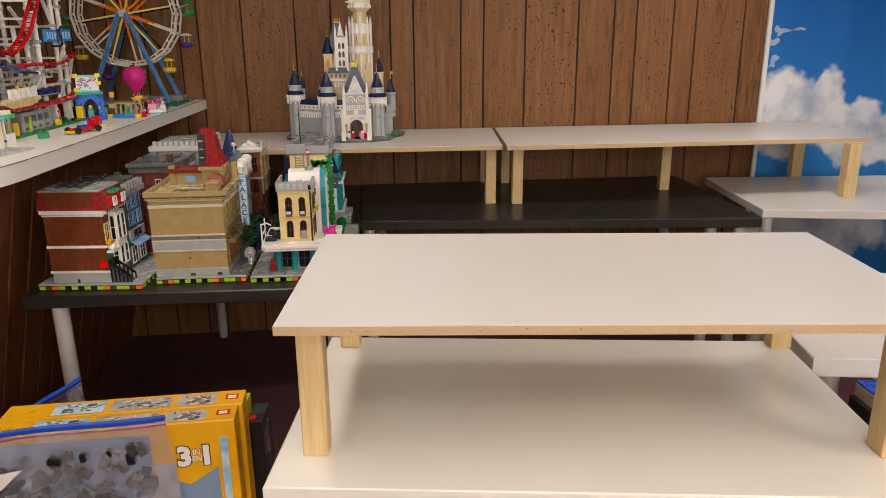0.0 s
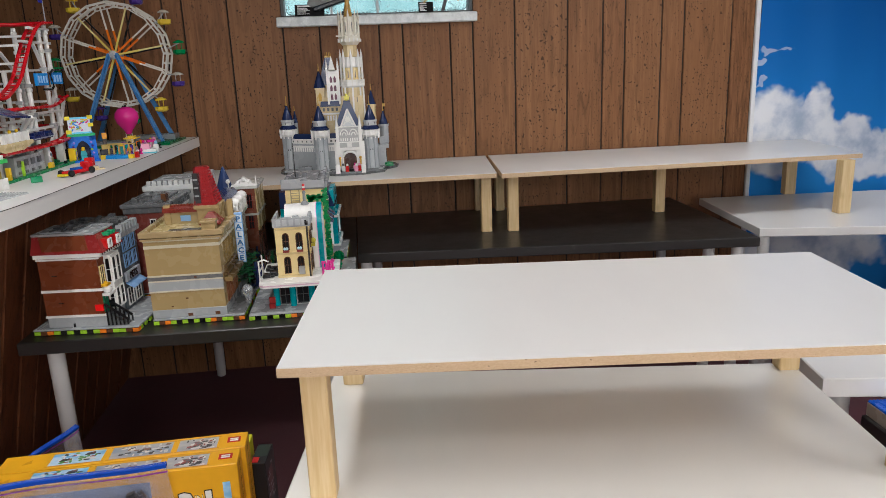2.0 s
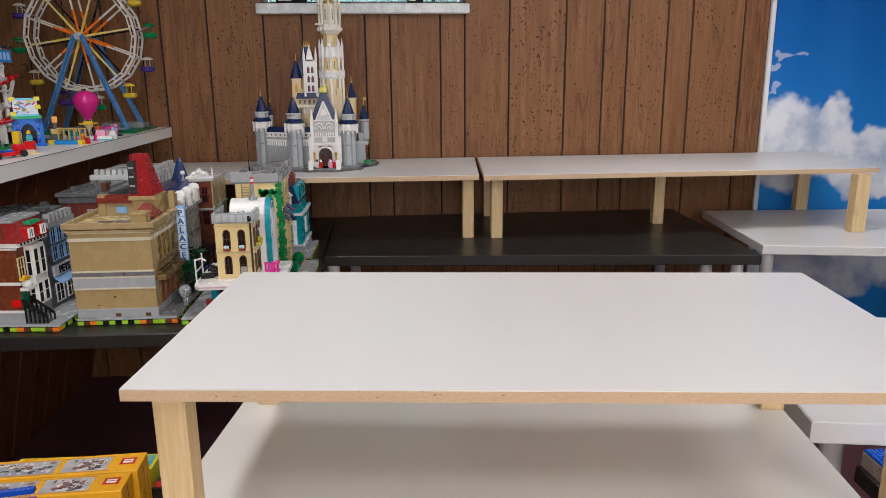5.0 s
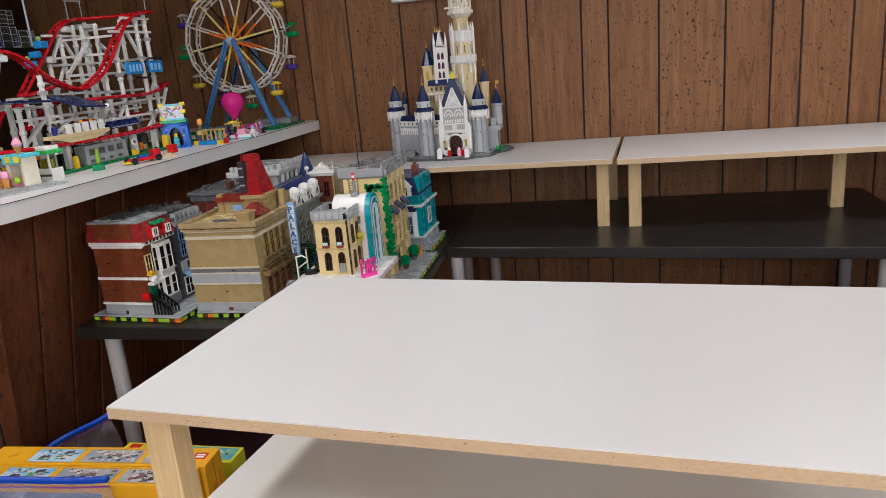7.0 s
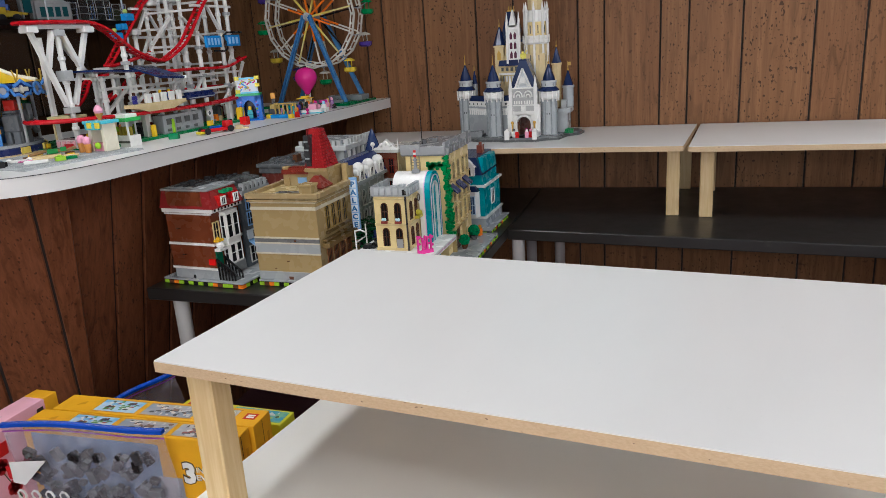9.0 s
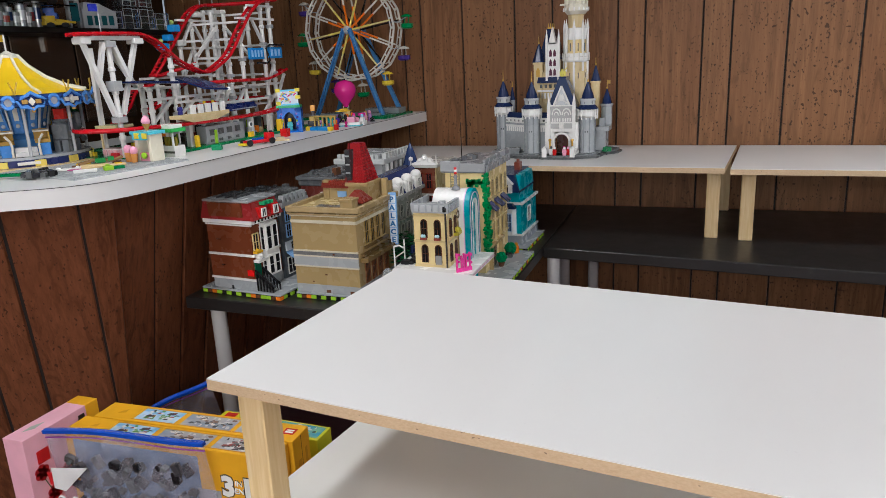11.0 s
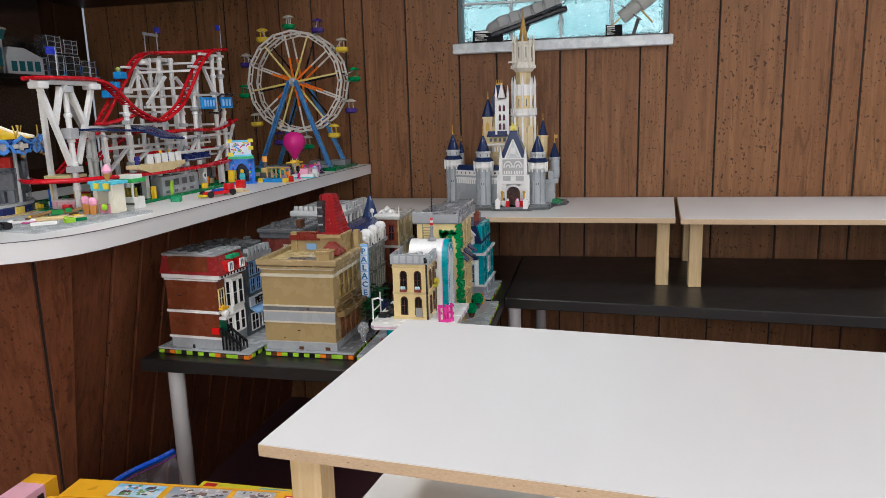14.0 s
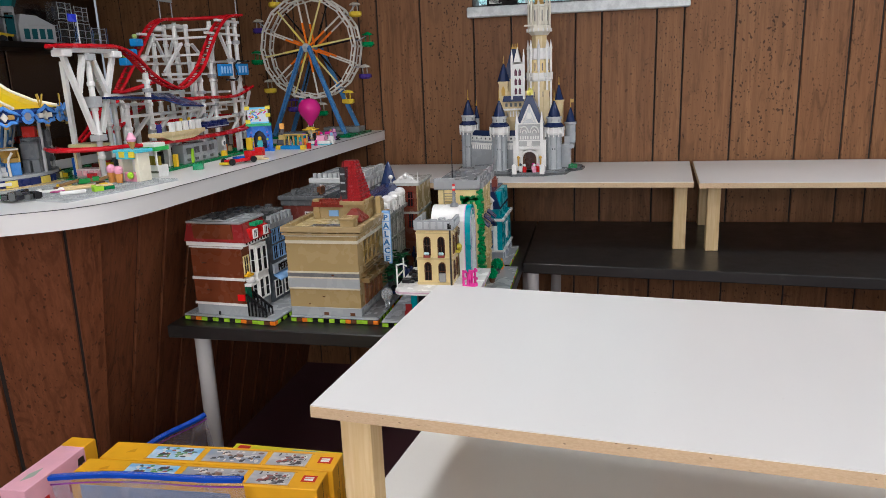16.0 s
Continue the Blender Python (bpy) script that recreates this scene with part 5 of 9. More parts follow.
part("tile_roof", Geo().lathe(0.180, 0.090, [(0.042, 0.250), (0.043, 0.254), (0.010, 0.281)], 4, 0.5), P((0.20, 0.028, 0.018)), ci, "dark red tiled hip roof")
part("blue_panel", Geo().box(0.07, 0.162, 0.246, 0.10, 0.165, 0.262), P(CLEAR_BLUE), ci)
bl = part("blade_sign", Geo().box(0.220, 0.198, 0.11, 0.246, 0.206, 0.255, 0.001), P(CLEAR_BLUE), ci, "pale blue upright sign")
for k, ch in enumerate("PALACE"):
    part("letter_tile", Geo().box(0.2225, 0.1968, 0.2275 - k * 0.0225, 0.2435, 0.198, 0.2475 - k * 0.0225), P((0.66, 0.74, 0.80)), bl)
    lettering("lettering", ch, 0.021, P((0.05, 0.18, 0.42)), bl, Matrix.Translation((0.233, 0.1963, 0.230 - k * 0.0225)) @ UPRIGHT @ Matrix.Diagonal((1.25, 1.0, 1.0, 1.0)), bold=0.03)
part("globe_lamp", Geo().ball(0.262, 0.085, 0.058, 0.017, 1, 14, 8).cyl(0.262, 0.085, 0.0205, 0.044, 0.006, 0.01, 8), glassy("clear_toy_plastic", (0.85, 0.88, 0.9), 0.1, 0.8), ci, "clear round spotlight", smooth=60)

# grey house with navy mansard and white dormers
nm = thing("toy_house", "grey stone-look toy house with navy roof and white dormers", "toy building", -0.056, 2.360, BT, 0, group="toy town")
town_base(nm, 0.262, 0.256, True, 5)
w = part("wall", Geo().box(0.03, 0.0, 0.018, 0.205, 0.25, 0.232), P((0.30, 0.31, 0.29)), nm)
part("cornice", Geo().box(0.026, 0.0, 0.232, 0.218, 0.25, 0.243, 0.001), P(LGRAY), nm)
part("mansard_roof", Geo().prism([(0.105, 0.243), (0.214, 0.243), (0.196, 0.282), (0.176, 0.304), (0.145, 0.304), (0.105, 0.270)], 0.0, 0.25, "y"), P((0.02, 0.035, 0.12), 0.2), nm)
for k in range(3):
    y = 0.022 + k * 0.076
    d_ = part("dormer", Geo().box(0.19, y, 0.243, 0.217, y + 0.054, 0.270, 0.001).ball(0.207, y + 0.027, 0.284, 0.018, 0.85, 10, 6).ball(0.206, y + 0.008, 0.272, 0.012, 0.85, 8, 5).ball(0.206, y + 0.046, 0.272, 0.012, 0.85, 8, 5), P(WHITE), nm, "white scrolled dormer")
    town_window(d_, "right", 0.2172, y + 0.027, 0.247, 0.020, 0.024)
for z in (0.10, 0.165):
    for k in range(5):
        town_window(w, "right", 0.205, 0.03 + k * 0.046, z, 0.02, 0.046, P((0.5, 0.5, 0.46)), arch=z > 0.15, sill=True)
for k in range(3):
    town_window(w, "right", 0.205, 0.04 + k * 0.075, 0.03, 0.04, 0.055, P(DGRAY))
part("awning", boxes_on("right", 0.205, [(0.02, 0.23, 0.02, 0.086, 0.092)]), P(BLACK), w)
random.seed(12)
g = Geo()
for k in range(130):
    x, y, z = random.uniform(0.208, 0.258), random.uniform(-0.05, 0.09), random.uniform(0.055, 0.125)
    g.box(x - 0.006, y - 0.004, z - 0.0015, x + 0.006, y + 0.004, z + 0.0015)
g.cyl(0.235, 0.01, 0.018, 0.08, 0.004, None, 6)
part("tree", g, P((0.01, 0.09, 0.03)), nm, "dark green brick-built tree")

# brown house with white scrolled gable, navy cone behind
wg = thing("toy_house", "brown toy-brick house with a white scrolled gable", "toy building", -0.056, 2.62, BT, 0, group="toy town")
town_base(wg, 0.262, 0.25, True, 1)
w = part("wall", Geo().box(0.165, 0.03, 0.018, 0.238, 0.22, 0.290), P((0.17, 0.055, 0.03)), wg)
part("side_wall", Geo().box(0.232, 0.036, 0.14, 0.242, 0.222, 0.290), P((0.50, 0.39, 0.20)), wg, "tan side wall")
part("cornice", Geo().box(0.160, 0.022, 0.290, 0.250, 0.226, 0.300, 0.001), P((0.50, 0.50, 0.46)), wg)
part("string_course", Geo().box(0.163, 0.026, 0.196, 0.246, 0.224, 0.203), P((0.40, 0.40, 0.37)), wg)
g = Geo().prism([(0.161, 0.300), (0.249, 0.300), (0.246, 0.306), (0.234, 0.309), (0.226, 0.320), (0.214, 0.324), (0.205, 0.333), (0.196, 0.324), (0.184, 0.320), (0.176, 0.309), (0.164, 0.306)], 0.024, 0.042, "y")
for x, z, r in ((0.205, 0.321, 0.008), (0.188, 0.314, 0.006), (0.222, 0.314, 0.006)):
    g.ball(x, 0.024, z, r, 0.9, 8, 5)
part("gable", g, P(WHITE), wg, "white scrolled gable")
part("corner_finial", Geo().cyl(0.246, 0.03, 0.300, 0.336, 0.003, 0.001, 6), P(WHITE), wg)
for z in (0.150, 0.222):
    for x in (0.186, 0.218):
        town_window(w, "front", 0.03, x, z, 0.016, 0.048, P((0.20, 0.03, 0.02)))
cone = part("turret", Geo().cyl(0.127, 0.10, 0.018, 0.28, 0.022, None, 12), P((0.28, 0.29, 0.28)), wg)
part("cone", Geo().lathe(0.127, 0.10, [(0.032, 0.278), (0.029, 0.285), (0.010, 0.345), (0.002, 0.362)], 12), P((0.02, 0.04, 0.12), 0.2), cone)
part("roof", Geo().box(0.068, 0.04, 0.018, 0.158, 0.22, 0.262).box(0.064, 0.03, 0.262, 0.160, 0.22, 0.276), P((0.05, 0.052, 0.055)), wg)
part("lamp", Geo().cyl(0.150, 0.045, 0.276, 0.312, 0.002, None, 6).ball(0.150, 0.045, 0.316, 0.008, 1, 8, 5), P(WHITE), wg)

# corner diner: yellow upper house on a white rounded canopy
di = thing("toy_diner", "yellow toy-brick corner diner with a white canopy and teal arch", "toy building", 0.212, 2.095, BT, 0, group="toy town")
di.scale = (1.0, 1.0, 1.065)
town_base(di, 0.266, 0.262, True, 3)
part("pavement", Geo().box(0.003, 0.003, 0.018, 0.262, 0.258, 0.0205), P((0.30, 0.31, 0.32)), di)
g = Geo()
for k in range(14):
    g.box(0.006, 0.006 + k * 0.009, 0.0205, 0.10, 0.012 + k * 0.009, 0.0216)
part("grille", g, P((0.22, 0.225, 0.23)), di)
part("shop_wall", Geo().box(0.075, 0.06, 0.018, 0.205, 0.25, 0.078), P((0.55, 0.56, 0.55)), di)
for u, wd in ((0.10, 0.026), (0.15, 0.03), (0.19, 0.022)):
    town_window(di, "front", 0.06, u, 0.026, wd, 0.044, P(DGRAY))
for x, y in ((0.075, 0.058), (0.122, 0.05), (0.175, 0.058), (0.212, 0.07), (0.212, 0.2)):
    part("column", Geo().cyl(x, y, 0.018, 0.08, 0.009, None, 10), P(TEAL), di)
part("red_chair", Geo().box(0.055, 0.03, 0.0205, 0.072, 0.044, 0.034).box(0.055, 0.042, 0.034, 0.072, 0.046, 0.05), P((0.25, 0.02, 0.02)), di)
can = [(0.030, 0.06), (0.030, 0.25), (0.255, 0.25), (0.255, 0.05)]
for k in range(7):
    a = math.pi / 2 * k / 6
    can.append((0.225 + 0.03 * math.cos(a), 0.05 - 0.03 * math.sin(a)))
can += [(0.045, 0.02), (0.033, 0.032)]
cn = part("canopy", Geo().prism(can[::-1], 0.080, 0.092), P(WHITE), di, "white rounded canopy with a pale pink line")
part("canopy_line", Geo().prism([(0.14 + (x - 0.14) * 1.008, 0.14 + (y - 0.14) * 1.008) for x, y in can][::-1], 0.0845, 0.0875), P((0.72, 0.50, 0.60)), cn)
g = Geo()
for x, y in ((0.034, 0.05), (0.034, 0.12)):
    g.cyl(x, y, 0.092, 0.15, 0.0022, None, 6)
g.tube([(0.034, 0.05, 0.148), (0.05, 0.05, 0.152), (0.062, 0.05, 0.146)], 0.0022, 6)
g.tube([(0.034, 0.05, 0.118), (0.034, 0.12, 0.118)], 0.002, 6)
part("roof_rail", g, P(WHITE), di)
roof_clutter(di, 0.04, 0.09, 0.075, 0.2, 0.092, 21, P(BLACK), 12)
w = part("wall", Geo().box(0.083, 0.08, 0.092, 0.178, 0.20, 0.232), P(LYEL), di, "pale yellow upper wall")
part("side_wall", Geo().box(0.172, 0.2005, 0.092, 0.1812, 0.258, 0.195), P((0.74, 0.70, 0.62)), di)
for row in ((0.082, 0.179, 0.003, 0.156, 0.162), (0.082, 0.179, 0.003, 0.092, 0.098), (0.082, 0.179, 0.002, 0.222, 0.226)):
    part("band", boxes_on("front", 0.08, [row]), P((0.66, 0.52, 0.26)), w)
for row in ((0.08, 0.165, 0.003, 0.156, 0.162), (0.08, 0.165, 0.002, 0.222, 0.226)):
    part("band", boxes_on("right", 0.178, [row]), P((0.66, 0.52, 0.26)), w)
for z in (0.103, 0.168):
    for x in (0.112, 0.150):
        town_window(w, "front", 0.08, x, z, 0.017, 0.046, P(BROWN), arch=True)
    for y in (0.104, 0.142):
        town_window(w, "right", 0.178, y, z, 0.017, 0.046, P(BROWN), arch=True)
for x in (0.108, 0.114, 0.147, 0.153):
    part("flower", Geo().ball(x, 0.073, 0.173, 0.0045, 1, 6, 4), P((0.55, 0.78, 0.85)), w)
for x in (0.103, 0.142):
    part("flower_box", Geo().box(x, 0.07, 0.163, x + 0.017, 0.08, 0.169), P((0.25, 0.05, 0.04)), w)
part("balcony_vines", Geo().box(0.178, 0.13, 0.163, 0.19, 0.17, 0.17).ball(0.185, 0.14, 0.178, 0.008, 1, 6, 4).ball(0.185, 0.155, 0.174, 0.007, 1, 6, 4), P((0.55, 0.48, 0.05)), w)
g = Geo().box(0.079, 0.074, 0.232, 0.184, 0.08, 0.256).box(0.079, 0.08, 0.232, 0.085, 0.20, 0.256).box(0.176, 0.08, 0.232, 0.184, 0.165, 0.256).box(0.083, 0.08, 0.232, 0.178, 0.20, 0.236)
part("parapet", g, P(LGRAY), di)
g = Geo()
for k in range(5):
    g.box(0.09 + k * 0.018, 0.071, 0.236, 0.102 + k * 0.018, 0.074, 0.252)
    g.box(0.184, 0.084 + k * 0.016, 0.236, 0.1865, 0.094 + k * 0.016, 0.252)
part("parapet_panels", g, P((0.46, 0.48, 0.49)), di)
roof_clutter(di, 0.09, 0.09, 0.17, 0.16, 0.236, 22, P(LGRAY), 10)
part("parapet_vent", Geo().box(0.17, 0.069, 0.236, 0.176, 0.074, 0.25), P(BLACK), di)
part("downpipe", Geo().cyl(0.1745, 0.0765, 0.092, 0.240, 0.0026, None, 6).box(0.170, 0.072, 0.236, 0.179, 0.079, 0.246), P((0.05, 0.045, 0.04)), di, "dark downpipe")
part("window_grille", Geo().box(0.143, 0.0735, 0.100, 0.160, 0.0775, 0.1225), P((0.30, 0.30, 0.29)), di, "grey window grille")
part("hoop_sign", Geo().tube([(0.1835, 0.154 + 0.009 * math.cos(k * math.pi / 6), 0.214 + 0.009 * math.sin(k * math.pi / 6)) for k in range(12)], 0.0018, 5, closed=True), P((0.16, 0.13, 0.10)), di)
# barrel roof and teal arch
half = [(0.212 + 0.046 * math.cos(math.pi * k / 12), 0.226 + 0.046 * math.sin(math.pi * k / 12)) for k in range(13)]
part("barrel_roof", Geo().prism([(0.258, 0.195), *half, (0.166, 0.195)], 0.105, 0.181, "x"), P(WHITE), di, "white barrel roof", smooth=40)
for rad, th_, col, x0, x1 in ((0.0485, 0.010, WHITE, 0.1815, 0.196), (0.0492, 0.004, (0.70, 0.45, 0.66), 0.196, 0.1985), (0.049, 0.009, TEAL, 0.1985, 0.213), (0.040, 0.003, (0.78, 0.60, 0.74), 0.1985, 0.2145), (0.037, 0.014, TEAL, 0.1985, 0.213), (0.023, 0.004, WHITE, 0.1985, 0.215)):
    o = [(0.212 + rad * math.cos(math.pi * k / 12), 0.224 + rad * math.sin(math.pi * k / 12)) for k in range(13)]
    i = [(0.212 + (rad - th_) * math.cos(math.pi * k / 12), 0.224 + (rad - th_) * math.sin(math.pi * k / 12)) for k in range(13)]
    g = Geo()
    for a in range(12):
        g.prism([o[a], o[a + 1], i[a + 1], i[a]], x0, x1, "x")
    for s in (-1, 1):
        y0, y1 = sorted((0.212 + s * rad, 0.212 + s * (rad - th_)))
        g.box(x0, y0, 0.092, x1, y1, 0.224)
    part("arch", g, P(col), di, "teal arch front" if col == TEAL else "")
part("arch_panel", Geo().prism([(0.239, 0.092), (0.239, 0.22), (0.212, 0.248), (0.185, 0.22), (0.185, 0.092)], 0.193, 0.208, "x"), P(TEAL), di)
part("finial", Geo().lathe(0.165, 0.2, [(0.013, 0.27), (0.010, 0.277), (0.005, 0.28), (0.004, 0.30), (0.006, 0.302), (0.002, 0.31)], 10), P((0.25, 0.26, 0.27)), di)
part("mast_top", Geo().cyl(0.165, 0.2, 0.31, 0.316, 0.004, None, 8).cyl(0.165, 0.2, 0.322, 0.328, 0.004, None, 8), P((0.7, 0.03, 0.03)), di)
part("mast_band", Geo().cyl(0.165, 0.2, 0.316, 0.322, 0.004, None, 8), P(WHITE), di)
g = Geo()
for a0, a1, z0, z1 in ((0.0, 0.050, 0.0, 0.010), (0.0, 0.004, 0.01, 0.052), (0.004, 0.012, 0.044, 0.050), (0.004, 0.010, 0.026, 0.031), (0.015, 0.019, 0.01, 0.044), (0.023, 0.027, 0.01, 0.049), (0.019, 0.023, 0.024, 0.036), (0.030, 0.034, 0.01, 0.046), (0.034, 0.039, 0.040, 0.046), (0.034, 0.039, 0.024, 0.029), (0.042, 0.046, 0.01, 0.05), (0.046, 0.051, 0.018, 0.024), (0.046, 0.051, 0.040, 0.046)):
    g.box(a0, -0.003, z0, a1, 0.003, z1)
g.turn(Matrix.Translation((0.212, 0.042, 0.092)) @ Matrix.Rotation(radians(48), 4, "Z") @ Matrix.Scale(0.92, 4))
part("roof_sign", g, P((0.80, 0.05, 0.34)), di, "pink upright letter-like sign")

# tall pale yellow house with ivy
ty = thing("toy_house", "tall pale yellow toy-brick house with ivy and blue awnings", "toy building", 0.212, 2.362, BT, 0, group="toy town")
town_base(ty, 0.300, 0.30, True, 1)
w = part("wall", Geo().box(0.100, 0.03, 0.018, 0.215, 0.29, 0.318), P(LYEL), ty)
part("parapet", Geo().box(0.090, 0.022, 0.318, 0.224, 0.30, 0.338, 0.001).box(0.108, 0.04, 0.338, 0.20, 0.28, 0.342), P((0.24, 0.25, 0.26)), ty)
for k in range(9):
    part("cornice", Geo().box(0.2245, 0.03 + k * 0.03, 0.320, 0.231, 0.042 + k * 0.03, 0.340), P((0.34, 0.35, 0.36)), ty)
part("parapet_front", Geo().box(0.090, 0.018, 0.322, 0.150, 0.026, 0.352, 0.001).box(0.150, 0.018, 0.322, 0.224, 0.026, 0.346, 0.001), P((0.34, 0.35, 0.36)), ty)
part("parapet_side", Geo().box(0.216, 0.0265, 0.338, 0.224, 0.298, 0.356, 0.001), P((0.30, 0.31, 0.32)), ty)
g = Geo()
for k in range(8):
    g.box(0.118, 0.026, 0.25 + k * 0.008, 0.143, 0.03, 0.252 + k * 0.008)
g.box(0.116, 0.026, 0.24, 0.119, 0.03, 0.32).box(0.142, 0.026, 0.24, 0.145, 0.03, 0.32)
part("ladder", g, P((0.35, 0.30, 0.18)), ty)
roof_clutter(ty, 0.115, 0.05, 0.19, 0.27, 0.342, 31, P((0.16, 0.165, 0.17)), 6)
part("antenna", Geo().cyl(0.13, 0.10, 0.342, 0.455, 0.0018, 0.0009, 6), P(BLACK), ty)
for z, arch_ in ((0.235, True), (0.165, True), (0.10, False)):
    for y in (0.07, 0.12, 0.17, 0.22, 0.265):
        town_window(w, "right", 0.215, y, z, 0.022, 0.05, P((0.62, 0.5, 0.25)), arch=arch_, sill=True)
for y in (0.09, 0.16, 0.23):
    aw = Geo().prism([(0.215, 0.222), (0.24, 0.20), (0.24, 0.197), (0.215, 0.216)], y - 0.02, y + 0.02, "y")
    part("awning", aw, P((0.02, 0.03, 0.12)), w, "dark blue awning")
part("entrance", boxes_on("right", 0.215, [(0.06, 0.20, 0.014, 0.088, 0.096), (0.07, 0.078, 0.012, 0.018, 0.09), (0.18, 0.188, 0.012, 0.018, 0.09)]), P((0.5, 0.38, 0.18)), w)
part("door", boxes_on("right", 0.215, [(0.11, 0.145, 0.003, 0.018, 0.08)]), P((0.10, 0.05, 0.02)), w)
random.seed(33)
g = Geo()
for k in range(150):
    f = random.random()
    y, z = 0.03 + random.uniform(-0.004, 0.03) * (1.2 - f), 0.06 + f * 0.26
    x = 0.216 + random.uniform(0, 0.012)
    g.box(x - 0.005, y - 0.006, z - 0.003, x + 0.005, y + 0.006, z + 0.003)
for k in range(14):
    g.box(0.165 + k * 0.004, 0.022, 0.284 + random.uniform(-0.010, 0.006), 0.173 + k * 0.004, 0.032, 0.294 + random.uniform(-0.004, 0.008))
part("ivy", g, P((0.0, 0.24, 0.06)), ty, "bright green brick-built ivy")


def toy_bush(x, y, r, pot):
    b_ = thing("toy_tree", "round green toy-brick tree in a pot", "toy tree", x, y, BT + 0.018, 0, group="small toy trees")
    random.seed(int(x * 1e4))
    g = Geo()
    for k in range(70):
        a, c = random.random() * 6.283, random.uniform(-0.9, 1)
        s = math.sqrt(1 - c * c)
        p = Vector((s * math.cos(a), s * math.sin(a), c)) * r
        g.ball(p.x, p.y, p.z + r + 0.014, 0.0042, 1, 5, 3)
    g.ball(0, 0, r + 0.014, r * 0.85, 1, 8, 5)
    part("crown", g, P((0.0, 0.20, 0.07)), b_)
    part("pot", Geo().lathe(0, 0, [(0.007, 0), (0.011, 0.012), (0.012, 0.014)], 8), P(pot), b_)


toy_bush(0.452, 2.475, 0.014, BROWN)
toy_bush(0.455, 2.575, 0.016, DGRAY)
toy_figure(0.462, 2.625, BT + 0.018, ORANGE, (0.6, 0.25, 0.02), 1.0, 60)
toy_figure(0.440, 2.60, BT + 0.018, BLACK, YELLOW, 1.0, 40)

# teal house with white bay windows
te = thing("toy_house", "teal toy-brick house with navy roof and white bay windows", "toy building", 0.232, 2.700, BT, -1.5, group="toy town")
te.scale = (0.95, 1.0, 0.97)
town_base(te, 0.262, 0.256, True, 4)
w = part("wall", Geo().box(0.02, 0.04, 0.018, 0.232, 0.24, 0.17), P(TEAL), te)
part("upper_wall", Geo().box(0.02, 0.05, 0.17, 0.222, 0.24, 0.20), P(TEAL), te)
part("plinth", Geo().box(0.015, 0.035, 0.018, 0.236, 0.244, 0.05, 0.001), P((0.34, 0.37, 0.40)), te)
part("band", Geo().box(0.012, 0.032, 0.050, 0.240, 0.246, 0.056).box(0.012, 0.030, 0.160, 0.240, 0.246, 0.168), P(WHITE), te)
part("mansard_roof", Geo().prism([(0.02, 0.20), (0.226, 0.20), (0.205, 0.262), (0.02, 0.262)], 0.045, 0.24, "y"), P(NAVY, 0.2), te)
part("gable_wall", Geo().prism([(0.05, 0.20), (0.24, 0.20), (0.22, 0.258), (0.07, 0.258)], 0.205, 0.224, "x"), P(TEAL), te)
bay = part("bay", Geo().prism([(0.15, 0.04), (0.156, 0.018), (0.205, 0.018), (0.214, 0.04)], 0.056, 0.148), P(WHITE), te, "white bay window")
for x in (0.168, 0.193):
    town_window(bay, "front", 0.018, x, 0.07, 0.017, 0.06, P((0.5, 0.62, 0.75)), pane=P((0.05, 0.10, 0.2), 0.1))
part("bay_roof", Geo().prism([(0.15, 0.148), (0.216, 0.148), (0.206, 0.166), (0.16, 0.166)], 0.014, 0.045, "y"), P(NAVY, 0.2), bay)
dm = part("dormer", Geo().box(0.16, 0.030, 0.20, 0.20, 0.07, 0.232).prism([(0.154, 0.23), (0.206, 0.23), (0.18, 0.258)], 0.026, 0.07, "y"), P(WHITE), te)
town_window(dm, "front", 0.030, 0.18, 0.203, 0.018, 0.026, P(WHITE))
town_window(w, "right", 0.232, 0.14, 0.085, 0.034, 0.05, P(WHITE))
part("chimney", Geo().box(0.18, 0.14, 0.262, 0.2, 0.17, 0.29).cyl(0.19, 0.155, 0.29, 0.30, 0.006, None, 8), P((0.20, 0.05, 0.03)), te)

# street furniture and small cars between the houses
random.seed(77)
for k in range(26):
    x, y = random.uniform(0.165, 0.235), random.uniform(2.375, 2.62)
    c = random.choice((BLACK, BLACK, DGRAY, (0.02, 0.03, 0.10), (0.05, 0.03, 0.015), (0.01, 0.07, 0.03), DRED))
    s_, h = random.uniform(0.004, 0.009), random.uniform(0.02, 0.085)
    g = Geo().box(-s_ * 0.5, -s_ * 0.5, 0, s_ * 0.5, s_ * 0.5, h, 0.0006).box(-s_, -s_, h * 0.55, s_, s_, h * 0.75, 0.0006).box(-s_ * 0.9, -s_ * 0.9, 0, s_ * 0.9, s_ * 0.9, 0.006, 0.0006)
    solo("toy_street_post", g, P(c), "dark toy-brick street post between the houses", "toy street furniture", x, y, BT + 0.018, random.uniform(0, 90), group="toy street furniture")
